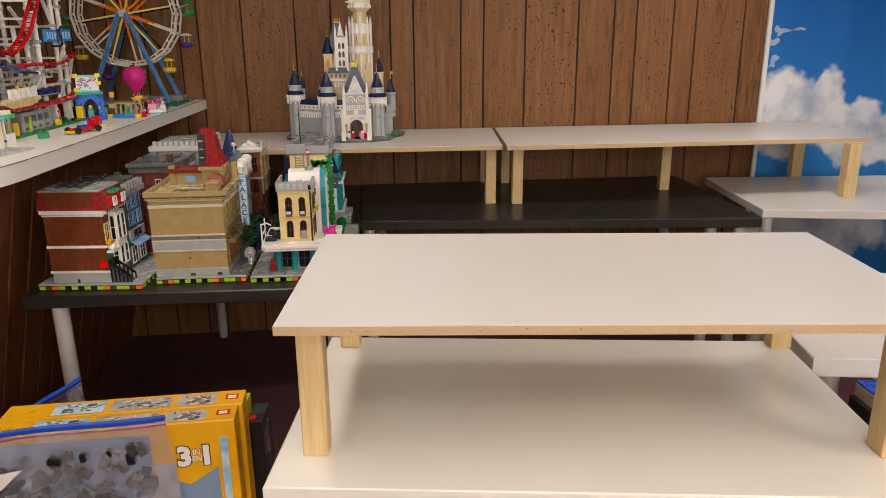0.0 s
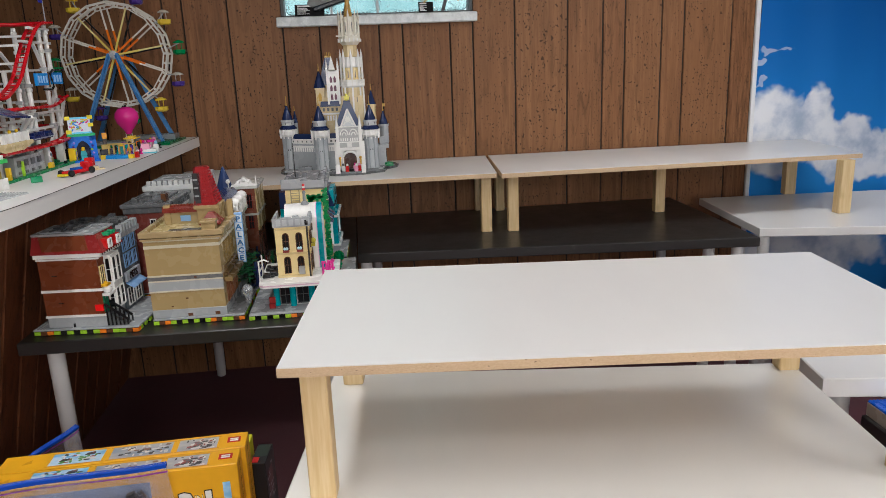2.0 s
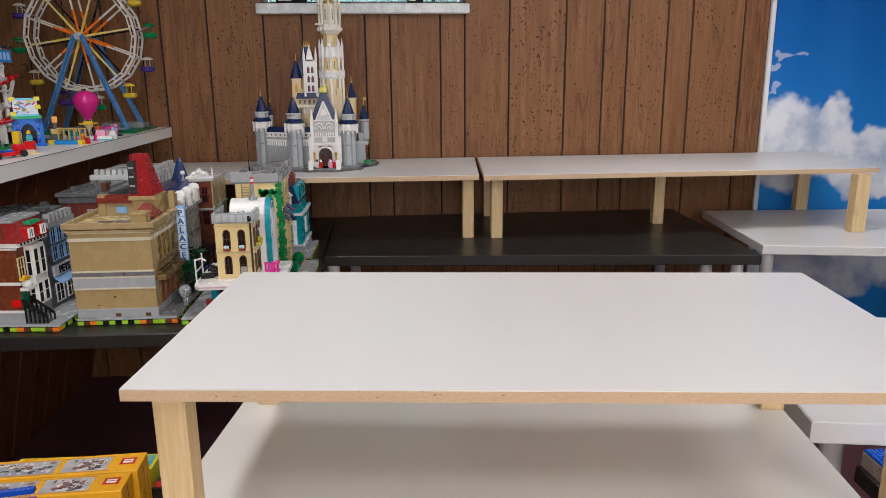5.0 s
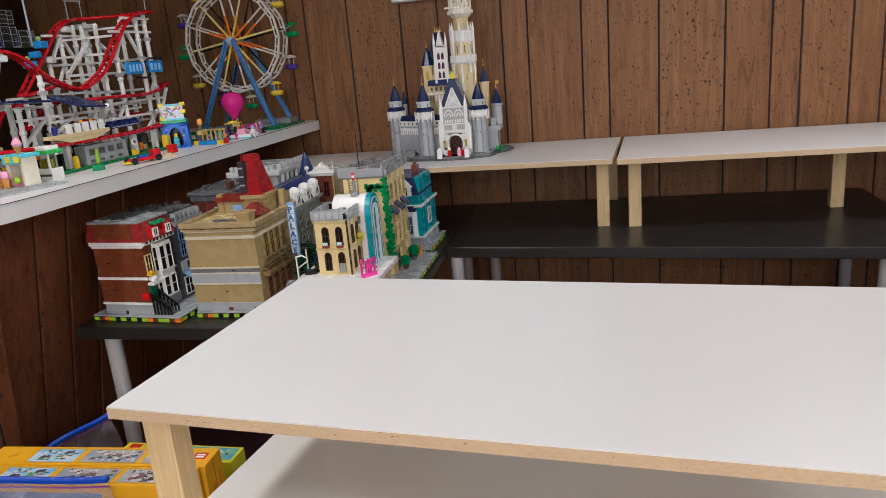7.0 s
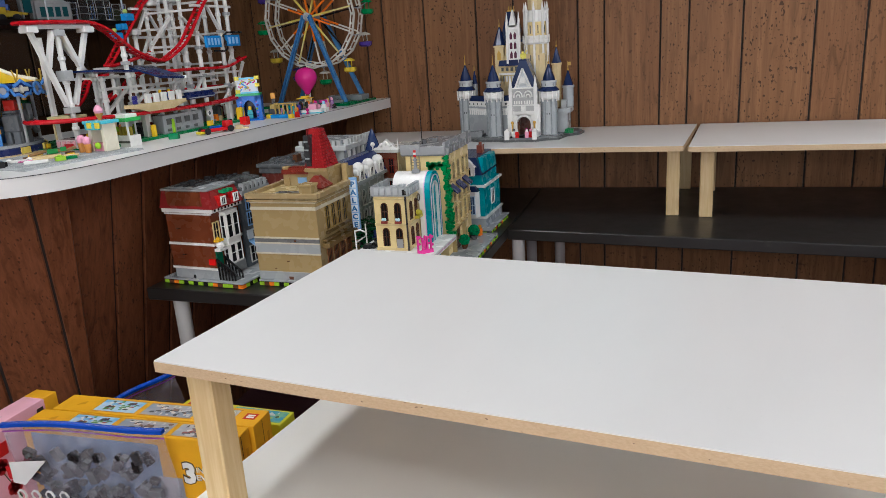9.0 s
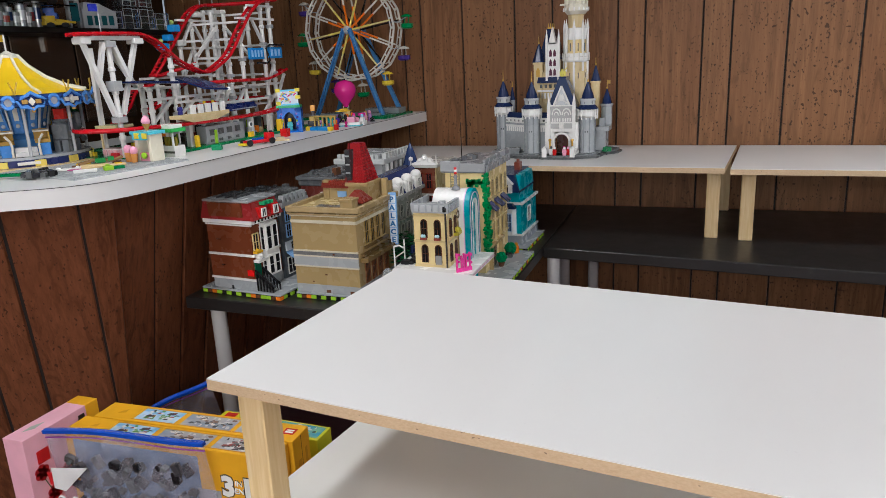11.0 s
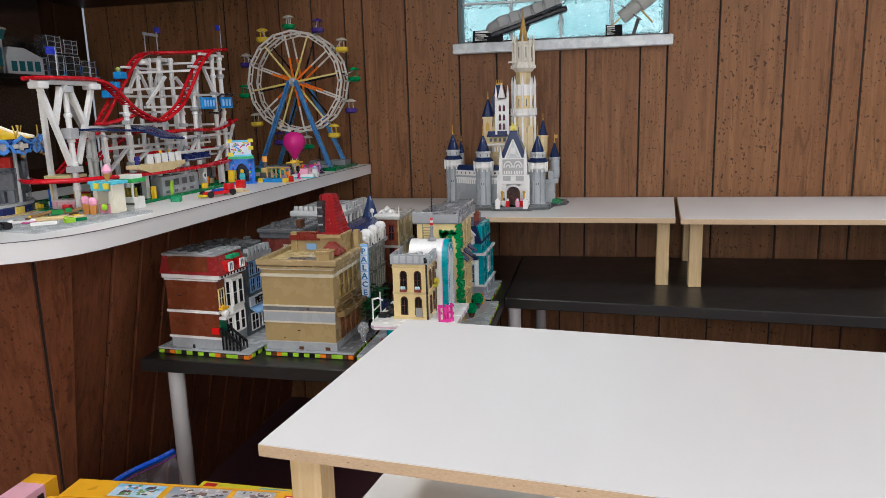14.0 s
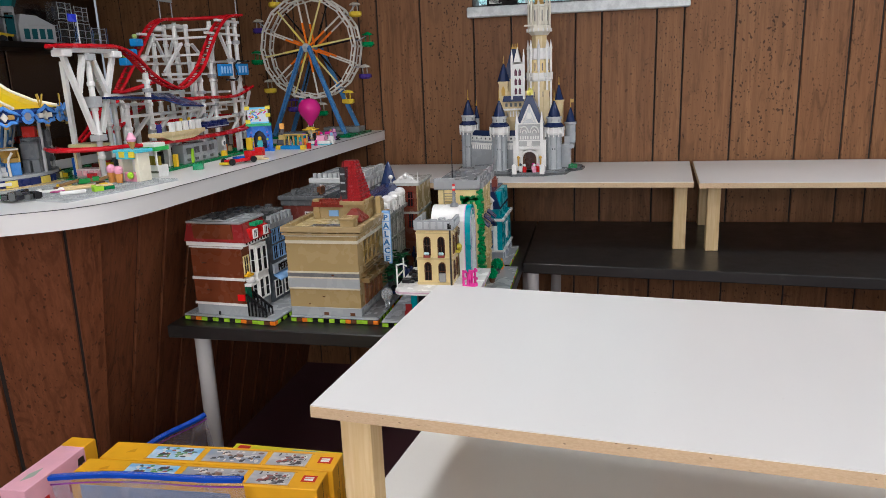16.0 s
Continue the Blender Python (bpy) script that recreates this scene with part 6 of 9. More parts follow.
for k, (x, y, c) in enumerate(((0.185, 2.33, NAVY), (0.175, 2.28, (0.16, 0.17, 0.18)))):
    cart = thing("toy_car", "small dark toy-brick car in the toy street", "toy car", x, y, BT + 0.0215, 80 + 20 * k, group="small toy cars")
    part("body", Geo().box(-0.022, -0.009, 0.004, 0.022, 0.009, 0.014, 0.001), P(c), cart)
    part("cabin", Geo().prism([(-0.012, 0.014), (0.010, 0.014), (0.006, 0.023), (-0.008, 0.023)], -0.008, 0.008, "y"), P(BLACK, 0.15), cart)
    for sx in (-0.013, 0.013):
        for sy in (-0.009, 0.009):
            part("wheel", Geo().lathe(0, 0, [(0.005, -0.002), (0.005, 0.002)], 10).turn(Matrix.Translation((sx, sy, 0.005)) @ Matrix.Rotation(radians(90), 4, "X")), P(BLACK, 0.5), cart)

# ---- fairground on the bar ----
# observation wheel
fw = thing("toy_ferris_wheel", "toy-brick ferris wheel with blue frame and coloured gondolas", "toy ferris wheel", -0.400, 3.30, CT)
HUB, RW = 0.358, 0.205
part("base", Geo().box(-0.20, -0.16, 0, 0.20, 0.13, 0.009, 0.001), P((0.0, 0.14, 0.045)), fw, "green base plate")
part("studs", Geo().studs(0.04, -0.156, 0.196, -0.06, 0.009, n=6), P((0.0, 0.15, 0.05)), fw)
part("platform", Geo().box(-0.13, -0.11, 0.009, 0.15, -0.03, 0.02, 0.001).box(0.02, 0.02, 0.009, 0.18, 0.10, 0.03, 0.001), P((0.22, 0.24, 0.25)), fw)
for yy in (-0.058, 0.072):
    for s in (-1, 1):
        st = part("strut", Geo().beam((s * 0.155, yy - 0.03 * (1 if yy < 0 else -1), 0.009), (s * 0.012, yy, HUB + 0.005), 0.0165, 0.014, (0, 1, 0)), P((0.07, 0.22, 0.46)), fw, "blue leaning frame leg")
        part("rib", Geo().beam((s * 0.148, yy - 0.042 * (1 if yy < 0 else -1), 0.02), (s * 0.012, yy - 0.011 * (1 if yy < 0 else -1), HUB), 0.006, 0.004, (0, 1, 0)), P((0.04, 0.14, 0.34)), st)
    part("hub", Geo().lathe(0, 0, [(0.016, -0.012), (0.018, 0), (0.010, 0.010)], 12).turn(Matrix.Translation((0, yy, HUB)) @ Matrix.Rotation(radians(90), 4, "X")), P((0.5, 0.5, 0.5)), fw)
part("axle", Geo().tube([(0, -0.07, HUB), (0, 0.085, HUB)], 0.007, 8), P(LGRAY), fw)
for yy in (-0.036, 0.046):
    g = Geo()
    for k in range(16):
        a0, a1 = 2 * math.pi * k / 16, 2 * math.pi * (k + 1) / 16
        p0, p1 = (RW * math.cos(a0), yy, HUB + RW * math.sin(a0)), (RW * math.cos(a1), yy, HUB + RW * math.sin(a1))
        q0, q1 = (RW * 0.93 * math.cos(a0), yy, HUB + RW * 0.93 * math.sin(a0)), (RW * 0.93 * math.cos(a1), yy, HUB + RW * 0.93 * math.sin(a1))
        g.beam(p0, p1, 0.0075, 0.006, (0, 1, 0)).beam(q0, q1, 0.0045, 0.003, (0, 1, 0)).beam(p0, q0, 0.009, 0.006, (0, 1, 0))
        m0 = tuple((u + v) / 2 for u, v in zip(p0, p1))
        m1 = tuple((u + v) / 2 for u, v in zip(q0, q1))
        g.beam(m0, m1, 0.006, 0.004, (0, 1, 0))
    rim = part("rim", g, P((0.66, 0.63, 0.56)), fw, "off-white linked rim")
    for k in range(12):
        a = 2 * math.pi * (k + 0.3) / 12
        c0 = (0.78, 0.17, 0.01) if k % 2 else (0.70, 0.55, 0.12)
        c1 = (0.66, 0.62, 0.54) if k % 2 else (0.70, 0.60, 0.25)
        if yy > 0 and k % 2 == 0:
            c0 = c1 = BLACK
        part("spoke", Geo().beam((0.012 * math.cos(a), yy, HUB + 0.012 * math.sin(a)), (0.10 * math.cos(a), yy, HUB + 0.10 * math.sin(a)), 0.0075, 0.005, (0, 1, 0)), P(c0), rim)
        part("spoke", Geo().beam((0.10 * math.cos(a), yy, HUB + 0.10 * math.sin(a)), (RW * 0.93 * math.cos(a), yy, HUB + RW * 0.93 * math.sin(a)), 0.006, 0.0045, (0, 1, 0)), P(c1), rim)
for k in range(12):
    a = 2 * math.pi * (k + 0.2) / 12
    x, z = (RW + 0.042) * math.cos(a), HUB + (RW + 0.042) * math.sin(a)
    if z < 0.10:
        continue
    col = ((0.0, 0.22, 0.06), (0.72, 0.52, 0.04), (0.06, 0.03, 0.22))[k % 3]
    gd = part("gondola", Geo().lathe(x, 0.005, [(0.018, z - 0.032), (0.026, z - 0.026), (0.026, z - 0.012)], 8, 0.5), P(col), fw)
    part("canopy", Geo().lathe(x, 0.005, [(0.024, z + 0.014), (0.020, z + 0.020), (0.006, z + 0.026)], 8, 0.5).cyl(x - 0.009, 0.005, z - 0.01, z + 0.015, 0.0018, None, 5).cyl(x + 0.009, 0.005, z - 0.01, z + 0.015, 0.0018, None, 5), P((0.5, 0.47, 0.40) if k % 2 else col), gd)
    part("arm", Geo().beam((RW * math.cos(a), 0.005, HUB + RW * math.sin(a)), (x, 0.005, z + 0.014), 0.004).beam((RW * math.cos(a), -0.036, HUB + RW * math.sin(a)), (RW * math.cos(a), 0.046, HUB + RW * math.sin(a)), 0.004), P(LGRAY), gd)

# pink balloon ride in front of the wheel
bl = thing("toy_balloon", "magenta toy hot-air balloon with a small basket", "toy balloon", -0.315, 3.02, CT)
bl.scale = (0.92, 0.92, 0.86)
part("envelope", Geo().lathe(0, 0, [(0.010, 0.070), (0.016, 0.085), (0.040, 0.118), (0.047, 0.142), (0.044, 0.162), (0.032, 0.180), (0.012, 0.188), (0.004, 0.189)], 16), P(MAGENTA, 0.2), bl, smooth=50)
part("basket", Geo().lathe(0, 0, [(0.014, 0.034), (0.018, 0.052), (0.019, 0.056)], 8), P((0.72, 0.55, 0.22)), bl)
part("ropes", Geo().beam((0.012, 0, 0.052), (0.012, 0, 0.075), 0.002).beam((-0.012, 0, 0.052), (-0.012, 0, 0.075), 0.002).beam((0, 0.012, 0.052), (0, 0.012, 0.075), 0.002), P(WHITE), bl)
part("stand", Geo().cyl(0, 0, 0, 0.008, 0.03, None, 12).cyl(0, 0, 0.008, 0.036, 0.005, None, 8), P(LGRAY), bl)
part("top_knob", Geo().ball(0.0, 0, 0.191, 0.006, 1, 8, 5).ball(-0.008, 0, 0.19, 0.005, 1, 8, 5), P(BLACK), bl)

# blue photo booth with a coloured sign
bo = thing("toy_booth", "bright blue toy-brick booth with an arched opening and colourful sign", "toy booth", -0.375, 2.70, CT, 24)
part("wall", Geo().box(-0.042, -0.03, 0, -0.022, 0.03, 0.085).box(0.022, -0.03, 0, 0.042, 0.03, 0.085).box(-0.022, 0.02, 0, 0.022, 0.03, 0.085).box(-0.042, -0.03, 0.07, 0.042, 0.03, 0.085).box(-0.046, -0.045, 0, 0.046, 0.03, 0.006), P((0.01, 0.13, 0.55)), bo)
# Navy panel before the blue back wall paints the booth's inner shade.
part("arch_inside", Geo().box(-0.022, 0.012, 0.006, 0.022, 0.0195, 0.07), P((0.01, 0.015, 0.05)), bo, "dark panel coloured as the shaded inside of the arch")
for sx in (-1, 1):
    part("arch_corner", Geo().prism([(sx * 0.022, 0.045), (sx * 0.022, 0.07), (sx * 0.002, 0.07), (sx * 0.013, 0.062)][::sx], -0.03, -0.024, "y"), P((0.01, 0.13, 0.55)), bo)
    for k in range(5):
        part("leaf", Geo().ball(sx * (0.026 + 0.003 * (k % 2)), -0.031, 0.016 + k * 0.012, 0.004, 1, 6, 4), P((PURPLE, (0.25, 0.18, 0.55), LIME)[k % 3]), bo)
part("ledge", Geo().box(-0.042, -0.034, 0.085, 0.042, 0.034, 0.093), P((0.02, 0.38, 0.14)), bo)
sg = part("sign_board", Geo().box(-0.034, -0.01, 0.093, 0.034, -0.002, 0.145), P((0.62, 0.66, 0.74)), bo)
random.seed(5)
for c, n in ((MAGENTA, 6), (AZURE, 6), (YELLOW, 5), (LIME, 4)):
    g = Geo()
    for _ in range(n):
        x, z = random.uniform(-0.024, 0.024), random.uniform(0.104, 0.136)
        g.beam((x - random.uniform(0.002, 0.009), -0.011, z - random.uniform(-0.006, 0.006)), (x + random.uniform(0.002, 0.009), -0.011, z + random.uniform(-0.006, 0.006)), 0.004, 0.002, (0, 1, 0))
    part("painted_shapes", g, P(c), sg)
for x, z in ((-0.034, 0.145), (0.034, 0.145), (-0.034, 0.1), (0.034, 0.12)):
    part("sign_corner", Geo().box(x - 0.008, -0.013, z - 0.006, x + 0.008, 0.0, z + 0.006), P((0.75, 0.62, 0.03)), sg)
for z0, z1 in ((0.141, 0.147), (0.093, 0.098)):
    part("sign_rim", Geo().box(-0.036, -0.012, z0, 0.036, 0.0, z1), P((0.15, 0.55, 0.80)), sg)
toy_figure(-0.368, 2.683, CT + 0.006, (0.05, 0.35, 0.4), YELLOW, 1.2, 24)

# small stalls, benches and cars along the counter edge
def block_stall(name, label, cat, x, y, rz, rows, z=None):
    """rows: part name, colour, boxes."""
    t = thing(name, label, cat, x, y, CT if z is None else z, rz)
    for pn, col, bx in rows:
        g = Geo()
        for b_ in bx:
            g.box(*b_, 0.0006)
        part(pn, g, P(col), t)
    return t


block_stall("toy_bench_stage", "blue and yellow toy stage with gold railing", "toy stage", -0.27, 2.735, -8, [
    ("deck", (0.02, 0.24, 0.60), [(-0.05, -0.02, 0, 0.05, 0.02, 0.012)]), ("corner", (0.78, 0.52, 0.03), [(-0.056, -0.024, 0, -0.04, -0.008, 0.014), (0.04, -0.024, 0, 0.056, -0.008, 0.014)]),
    *[("baluster", (0.50, 0.34, 0.10), [(-0.045 + 0.018 * k, 0.012, 0.012, -0.040 + 0.018 * k, 0.017, 0.045)]) for k in range(6)], ("railing", (0.50, 0.34, 0.10), [(-0.046, 0.012, 0.0455, 0.052, 0.017, 0.050)]),
    ("post", RED, [(0.052, 0.0, 0, 0.064, 0.012, 0.02)])])
for k, (x, y, b_, h_) in enumerate(((-0.335, 2.80, BLACK, (0.75, 0.35, 0.03)), (-0.30, 2.86, (0.05, 0.3, 0.3), YELLOW), (-0.222, 2.99, PINK, PINK), (-0.245, 2.94, (0.55, 0.2, 0.4), MAGENTA), (-0.24, 3.07, (0.35, 0.12, 0.45), PINK), (-0.19, 2.90, WHITE, (0.3, 0.6, 0.8)))):
    toy_figure(x, y, CT, b_, h_, 1.15, k * 35)
block_stall("toy_cafe_table", "yellow toy cafe parasol over a small table", "toy table", -0.28, 2.93, 0, [("table", TAN, [(-0.012, -0.012, 0.018, 0.012, 0.012, 0.022)]), ("pole", WHITE, [(-0.002, -0.002, 0, 0.002, 0.002, 0.05)]), ("parasol", (0.80, 0.55, 0.05), [(-0.024, -0.024, 0.05, 0.024, 0.024, 0.054), (-0.012, -0.012, 0.054, 0.012, 0.012, 0.06)])])
block_stall("toy_snack_cart", "pink and white toy snack cart", "toy cart", -0.225, 2.87, 10, [("body", WHITE, [(-0.04, -0.014, 0.004, 0.04, 0.014, 0.014)]), ("top", PINK, [(-0.018, -0.012, 0.014, 0.02, 0.012, 0.034)]), ("trim", (0.1, 0.5, 0.6), [(-0.042, -0.016, 0.0, 0.042, 0.016, 0.004)])])
rc = thing("toy_race_car", "red toy racing car lying by the counter edge", "toy car", -0.265, 2.33, CT, 68)
part("body", Geo().box(-0.05, -0.012, 0.006, 0.05, 0.012, 0.016, 0.002).box(0.028, -0.014, 0.016, 0.048, 0.014, 0.034, 0.001), P((0.55, 0.01, 0.015)), rc)
part("seat", Geo().box(-0.02, -0.008, 0.016, 0.012, 0.008, 0.022), P(BLUE), rc)
for sx in (-0.044, 0.036):
    for sy in (-0.018, 0.018):
        part("wheel", Geo().lathe(0, 0, [(0.009, -0.004), (0.010, 0), (0.009, 0.004)], 12).turn(Matrix.Translation((sx, sy, 0.010)) @ Matrix.Rotation(radians(90), 4, "X")), P(BLACK, 0.6), rc)
part("nose", Geo().box(-0.066, -0.012, 0.004, -0.05, 0.012, 0.01), P((0.75, 0.6, 0.03)), rc)
block_stall("toy_plates", "loose tan toy plates on the counter", "toy bricks", -0.255, 2.43, 30, [("plate", TAN, [(-0.03, -0.012, 0, 0.03, 0.012, 0.004)]), ("brick", (0.60, 0.5, 0.3), [(-0.01, -0.008, 0.004, 0.014, 0.008, 0.012)])])

# roller coaster: track runs along the counter
co = thing("toy_roller_coaster", "white toy-brick roller coaster with a red track", "toy roller coaster", -0.555, 2.43, CT, -1)
part("base", Geo().box(-0.20, -0.44, 0, 0.165, 0.44, 0.008, 0.001), P((0.0, 0.17, 0.05)), co, "green studded base")
part("studs", Geo().studs(0.06, -0.43, 0.148, 0.43, 0.008, n=6), P((0.0, 0.18, 0.055)), co)
FX, RX = 0.095, -0.125


def rail(points, n=10):
    """A smooth red track of two rails on a plate through (x, y, z) points."""
    pts = [Vector(p) for p in points]
    path = []
    for i in range(len(pts) - 1):
        p0, p1, p2, p3 = pts[max(i - 1, 0)], pts[i], pts[i + 1], pts[min(i + 2, len(pts) - 1)]
        for k in range(n):
            t = k / n
            path.append(0.5 * ((2 * p1) + (p2 - p0) * t + (2 * p0 - 5 * p1 + 4 * p2 - p3) * t * t + (3 * p1 - p0 - 3 * p2 + p3) * t ** 3))
    path.append(pts[-1])
    g = Geo()
    sides = ([], [])
    for i, p in enumerate(path):
        d = path[min(i + 1, len(path) - 1)] - path[max(i - 1, 0)]
        s = Vector((d.y, -d.x, 0))
        s = s.normalized() if s.length > 1e-5 else Vector((1, 0, 0))
        sides[0].append(p + s * 0.0125), sides[1].append(p - s * 0.0125)
    g.tube(sides[0], 0.0052, 6).tube(sides[1], 0.0052, 6)
    for i in range(1, len(path) - 1, 2):
        g.beam(sides[0][i], sides[1][i], 0.012, 0.003)
    return g


M_TRACK = P((0.47, 0.006, 0.012))
# heights are above the counter; y runs along the counter
part("track", rail([(FX, -0.550, 0.329), (FX, -0.45, 0.332), (FX, -0.33, 0.332), (FX, -0.265, 0.314), (FX, -0.22, 0.284), (FX, -0.166, 0.252), (FX, -0.066, 0.222), (FX, 0.006, 0.242), (FX, 0.073, 0.280), (FX, 0.136, 0.346), (FX, 0.201, 0.408), (FX, 0.269, 0.445), (FX, 0.36, 0.456)]), M_TRACK, co, "red dipping track", smooth=60)
part("track", rail([(-0.05, 0.08, 0.250), (-0.10, 0.02, 0.226), (RX, -0.034, 0.216), (RX, -0.02, 0.236), (RX, 0.062, 0.317), (RX, 0.117, 0.371), (RX, 0.174, 0.421), (RX, 0.235, 0.445), (RX + 0.01, 0.30, 0.450), (0.0, 0.35, 0.452), (FX, 0.36, 0.456)]), M_TRACK, co, "red lift-hill track", smooth=60)
part("track", rail([(RX, -0.10, 0.10), (RX, 0.02, 0.15), (0.0, -0.05, 0.19), (0.10, -0.04, 0.189), (0.10, 0.08, 0.189), (0.10, 0.255, 0.188), (0.10, 0.38, 0.216)]), M_TRACK, co, "red middle track", smooth=60)
part("track", rail([(-0.02, -0.47, 0.088), (0.05, -0.52, 0.088), (0.12, -0.48, 0.086), (0.145, -0.41, 0.084), (0.15, -0.25, 0.080), (0.15, 0.0, 0.076), (0.145, 0.20, 0.080), (0.125, 0.33, 0.095)]), M_TRACK, co, "red station track", smooth=60)
part("track", rail([(RX - 0.02, -0.25, 0.06), (RX, -0.18, 0.12), (RX, -0.14, 0.17), (RX, -0.06, 0.19)]), M_TRACK, co, smooth=60)
part("track", rail([(RX, 0.10, 0.10), (RX + 0.05, 0.25, 0.12), (0.06, 0.33, 0.12)]), M_TRACK, co, smooth=60)
M_COL = P((0.68, 0.67, 0.645))


def column(x, y, z0, z1):
    """A white column of stacked round bricks with collars."""
    prof = [(0.0074, z0)]
    z = z0
    while z + 0.058 < z1:
        prof += [(0.0074, z + 0.048), (0.0100, z + 0.050), (0.0100, z + 0.058), (0.0074, z + 0.060)]
        z += 0.06
    prof += [(0.0074, z1)]
    return part("column", Geo().lathe(x, y, prof, 8, 0.5), M_COL, co)


for x, y, z1 in ((FX, -0.208, 0.268), (FX, 0.067, 0.268), (FX, 0.140, 0.345), (FX, 0.272, 0.435), (FX, 0.322, 0.445), (FX, -0.31, 0.19), (0.02, -0.26, 0.2), (RX, 0.105, 0.32), (RX, 0.175, 0.40), (RX, 0.245, 0.43), (RX, 0.31, 0.44), (RX + 0.06, 0.21, 0.42), (RX + 0.06, 0.28, 0.43), (RX, -0.03, 0.21), (RX, -0.10, 0.2),
                 (-0.01, 0.34, 0.44), (0.0, -0.08, 0.2), (0.02, 0.16, 0.30), (0.02, -0.17, 0.19)):
    column(x, y, 0.008, z1)
for x, y0, y1, z in ((FX, 0.20, 0.345, 0.428), (FX, 0.13, 0.345, 0.385), (FX, 0.067, 0.345, 0.165), (FX, -0.02, 0.34, 0.118), (RX, 0.10, 0.32, 0.390), (RX, 0.10, 0.32, 0.298), (RX, -0.1, 0.32, 0.205), (FX, -0.32, 0.07, 0.150), (0.0, 0.02, 0.33, 0.26), (FX, -0.22, -0.06, 0.135), (FX, -0.14, 0.02, 0.118)):
    part("girder", Geo().box(x - 0.006, y0, z, x + 0.006, y1, z + 0.0075), M_COL, co)
for y, z in ((0.322, 0.41), (0.322, 0.30), (0.140, 0.32), (0.067, 0.245), (0.175, 0.375), (-0.208, 0.18), (0.272, 0.155), (0.25, 0.20)):
    part("girder", Geo().box(RX, y - 0.006, z, FX, y + 0.005, z + 0.007), M_COL, co)
for p, q in (((FX, 0.145, 0.315), (FX, 0.19, 0.39)), ((FX, 0.265, 0.315), (FX, 0.215, 0.39)), ((FX, 0.275, 0.165), (FX, 0.32, 0.225)), ((FX, 0.33, 0.12), (FX, 0.385, 0.20)), ((FX, 0.22, 0.06), (FX, 0.31, 0.13)), ((RX, 0.11, 0.21), (RX, 0.17, 0.30)), ((RX, 0.11, 0.3), (RX, 0.17, 0.385)), ((RX, 0.24, 0.3), (RX, 0.185, 0.385)), ((RX, 0.245, 0.31), (RX, 0.30, 0.39)), ((FX, 0.075, 0.10), (FX, 0.14, 0.165)), ((FX, -0.2, 0.10), (FX, -0.11, 0.15)), ((FX, -0.31, 0.09), (FX, -0.22, 0.15)), ((0.0, 0.03, 0.27), (0.0, 0.14, 0.36)), ((0.0, 0.32, 0.27), (0.0, 0.2, 0.36)), ((FX, 0.0, 0.165), (FX, -0.02, 0.13))):
    part("brace", Geo().beam(p, q, 0.009, 0.008), M_COL, co)
# V-shaped end support
vs = part("v_support", Geo().box(FX - 0.008, -0.535, 0.316, FX + 0.008, -0.322, 0.327, 0.001), M_COL, co, "white V-shaped end support")
for p, q in (((FX, -0.518, 0.314), (FX, -0.446, 0.122)), ((FX, -0.336, 0.316), (FX, -0.418, 0.122)), ((FX, -0.480, 0.222), (FX, -0.450, 0.31)), ((FX, -0.380, 0.222), (FX, -0.420, 0.31)), ((FX - 0.012, -0.43, 0.305), (FX - 0.11, -0.24, 0.19)), ((FX - 0.10, -0.40, 0.30), (FX - 0.10, -0.40, 0.02))):
    part("v_arm", Geo().beam(p, q, 0.0115, 0.011), M_COL, vs)
for y in (-0.518, -0.336):
    part("v_cap", Geo().box(FX - 0.016, y - 0.017, 0.306, FX + 0.016, y + 0.017, 0.322, 0.002), M_COL, vs)
column(FX, -0.434, 0.008, 0.316)
for z0, z1 in ((0.185, 0.212), (0.102, 0.118), (0.298, 0.314)):
    part("joint", Geo().box(FX - 0.014, -0.449, z0, FX + 0.014, -0.419, z1, 0.001), P((0.40, 0.41, 0.41)), vs)
# station: tan platform, white panels, navy roofs, grey hut
part("platform", Geo().box(0.135, -0.29, 0.096, 0.17, -0.06, 0.106).prism([(-0.28, 0.096), (-0.23, 0.082), (-0.12, 0.082), (-0.06, 0.096)], 0.14, 0.168, "x"), P(TAN), co)
g = Geo()
for k in range(5):
    g.box(0.16, -0.23 + k * 0.034, 0.106, 0.168, -0.212 + k * 0.034, 0.132)
part("platform_panels", g, P(WHITE), co)
part("station_roof", Geo().prism([(-0.40, 0.204), (-0.22, 0.194), (-0.22, 0.199), (-0.40, 0.209)], 0.06, 0.16, "x"), P((0.01, 0.022, 0.09)), co, "navy blue canopy")
part("station_roof", Geo().add([(0.07, -0.19, 0.215), (0.07, -0.07, 0.209), (0.17, -0.045, 0.170), (0.17, -0.165, 0.178), (0.07, -0.19, 0.210), (0.07, -0.07, 0.204), (0.17, -0.045, 0.165), (0.17, -0.165, 0.173)], [(0, 3, 2, 1), (4, 5, 6, 7), (0, 1, 5, 4), (1, 2, 6, 5), (2, 3, 7, 6), (3, 0, 4, 7)]), P((0.01, 0.022, 0.09)), co, "navy blue sloping canopy")
part("roof_post", Geo().beam((0.17, -0.05, 0.17), (0.12, -0.01, 0.13), 0.01), P(WHITE), co)
hut = part("hut", Geo().box(0.115, -0.16, 0.008, 0.152, 0.03, 0.062, 0.001), P((0.33, 0.35, 0.36)), co, "grey machine hut")
g = Geo()
for k in range(4):
    g.box(0.150, -0.145 + k * 0.042, 0.034, 0.1535, -0.12 + k * 0.042, 0.052)
    g.box(0.150, -0.145 + k * 0.042, 0.014, 0.1535, -0.128 + k * 0.042, 0.022)
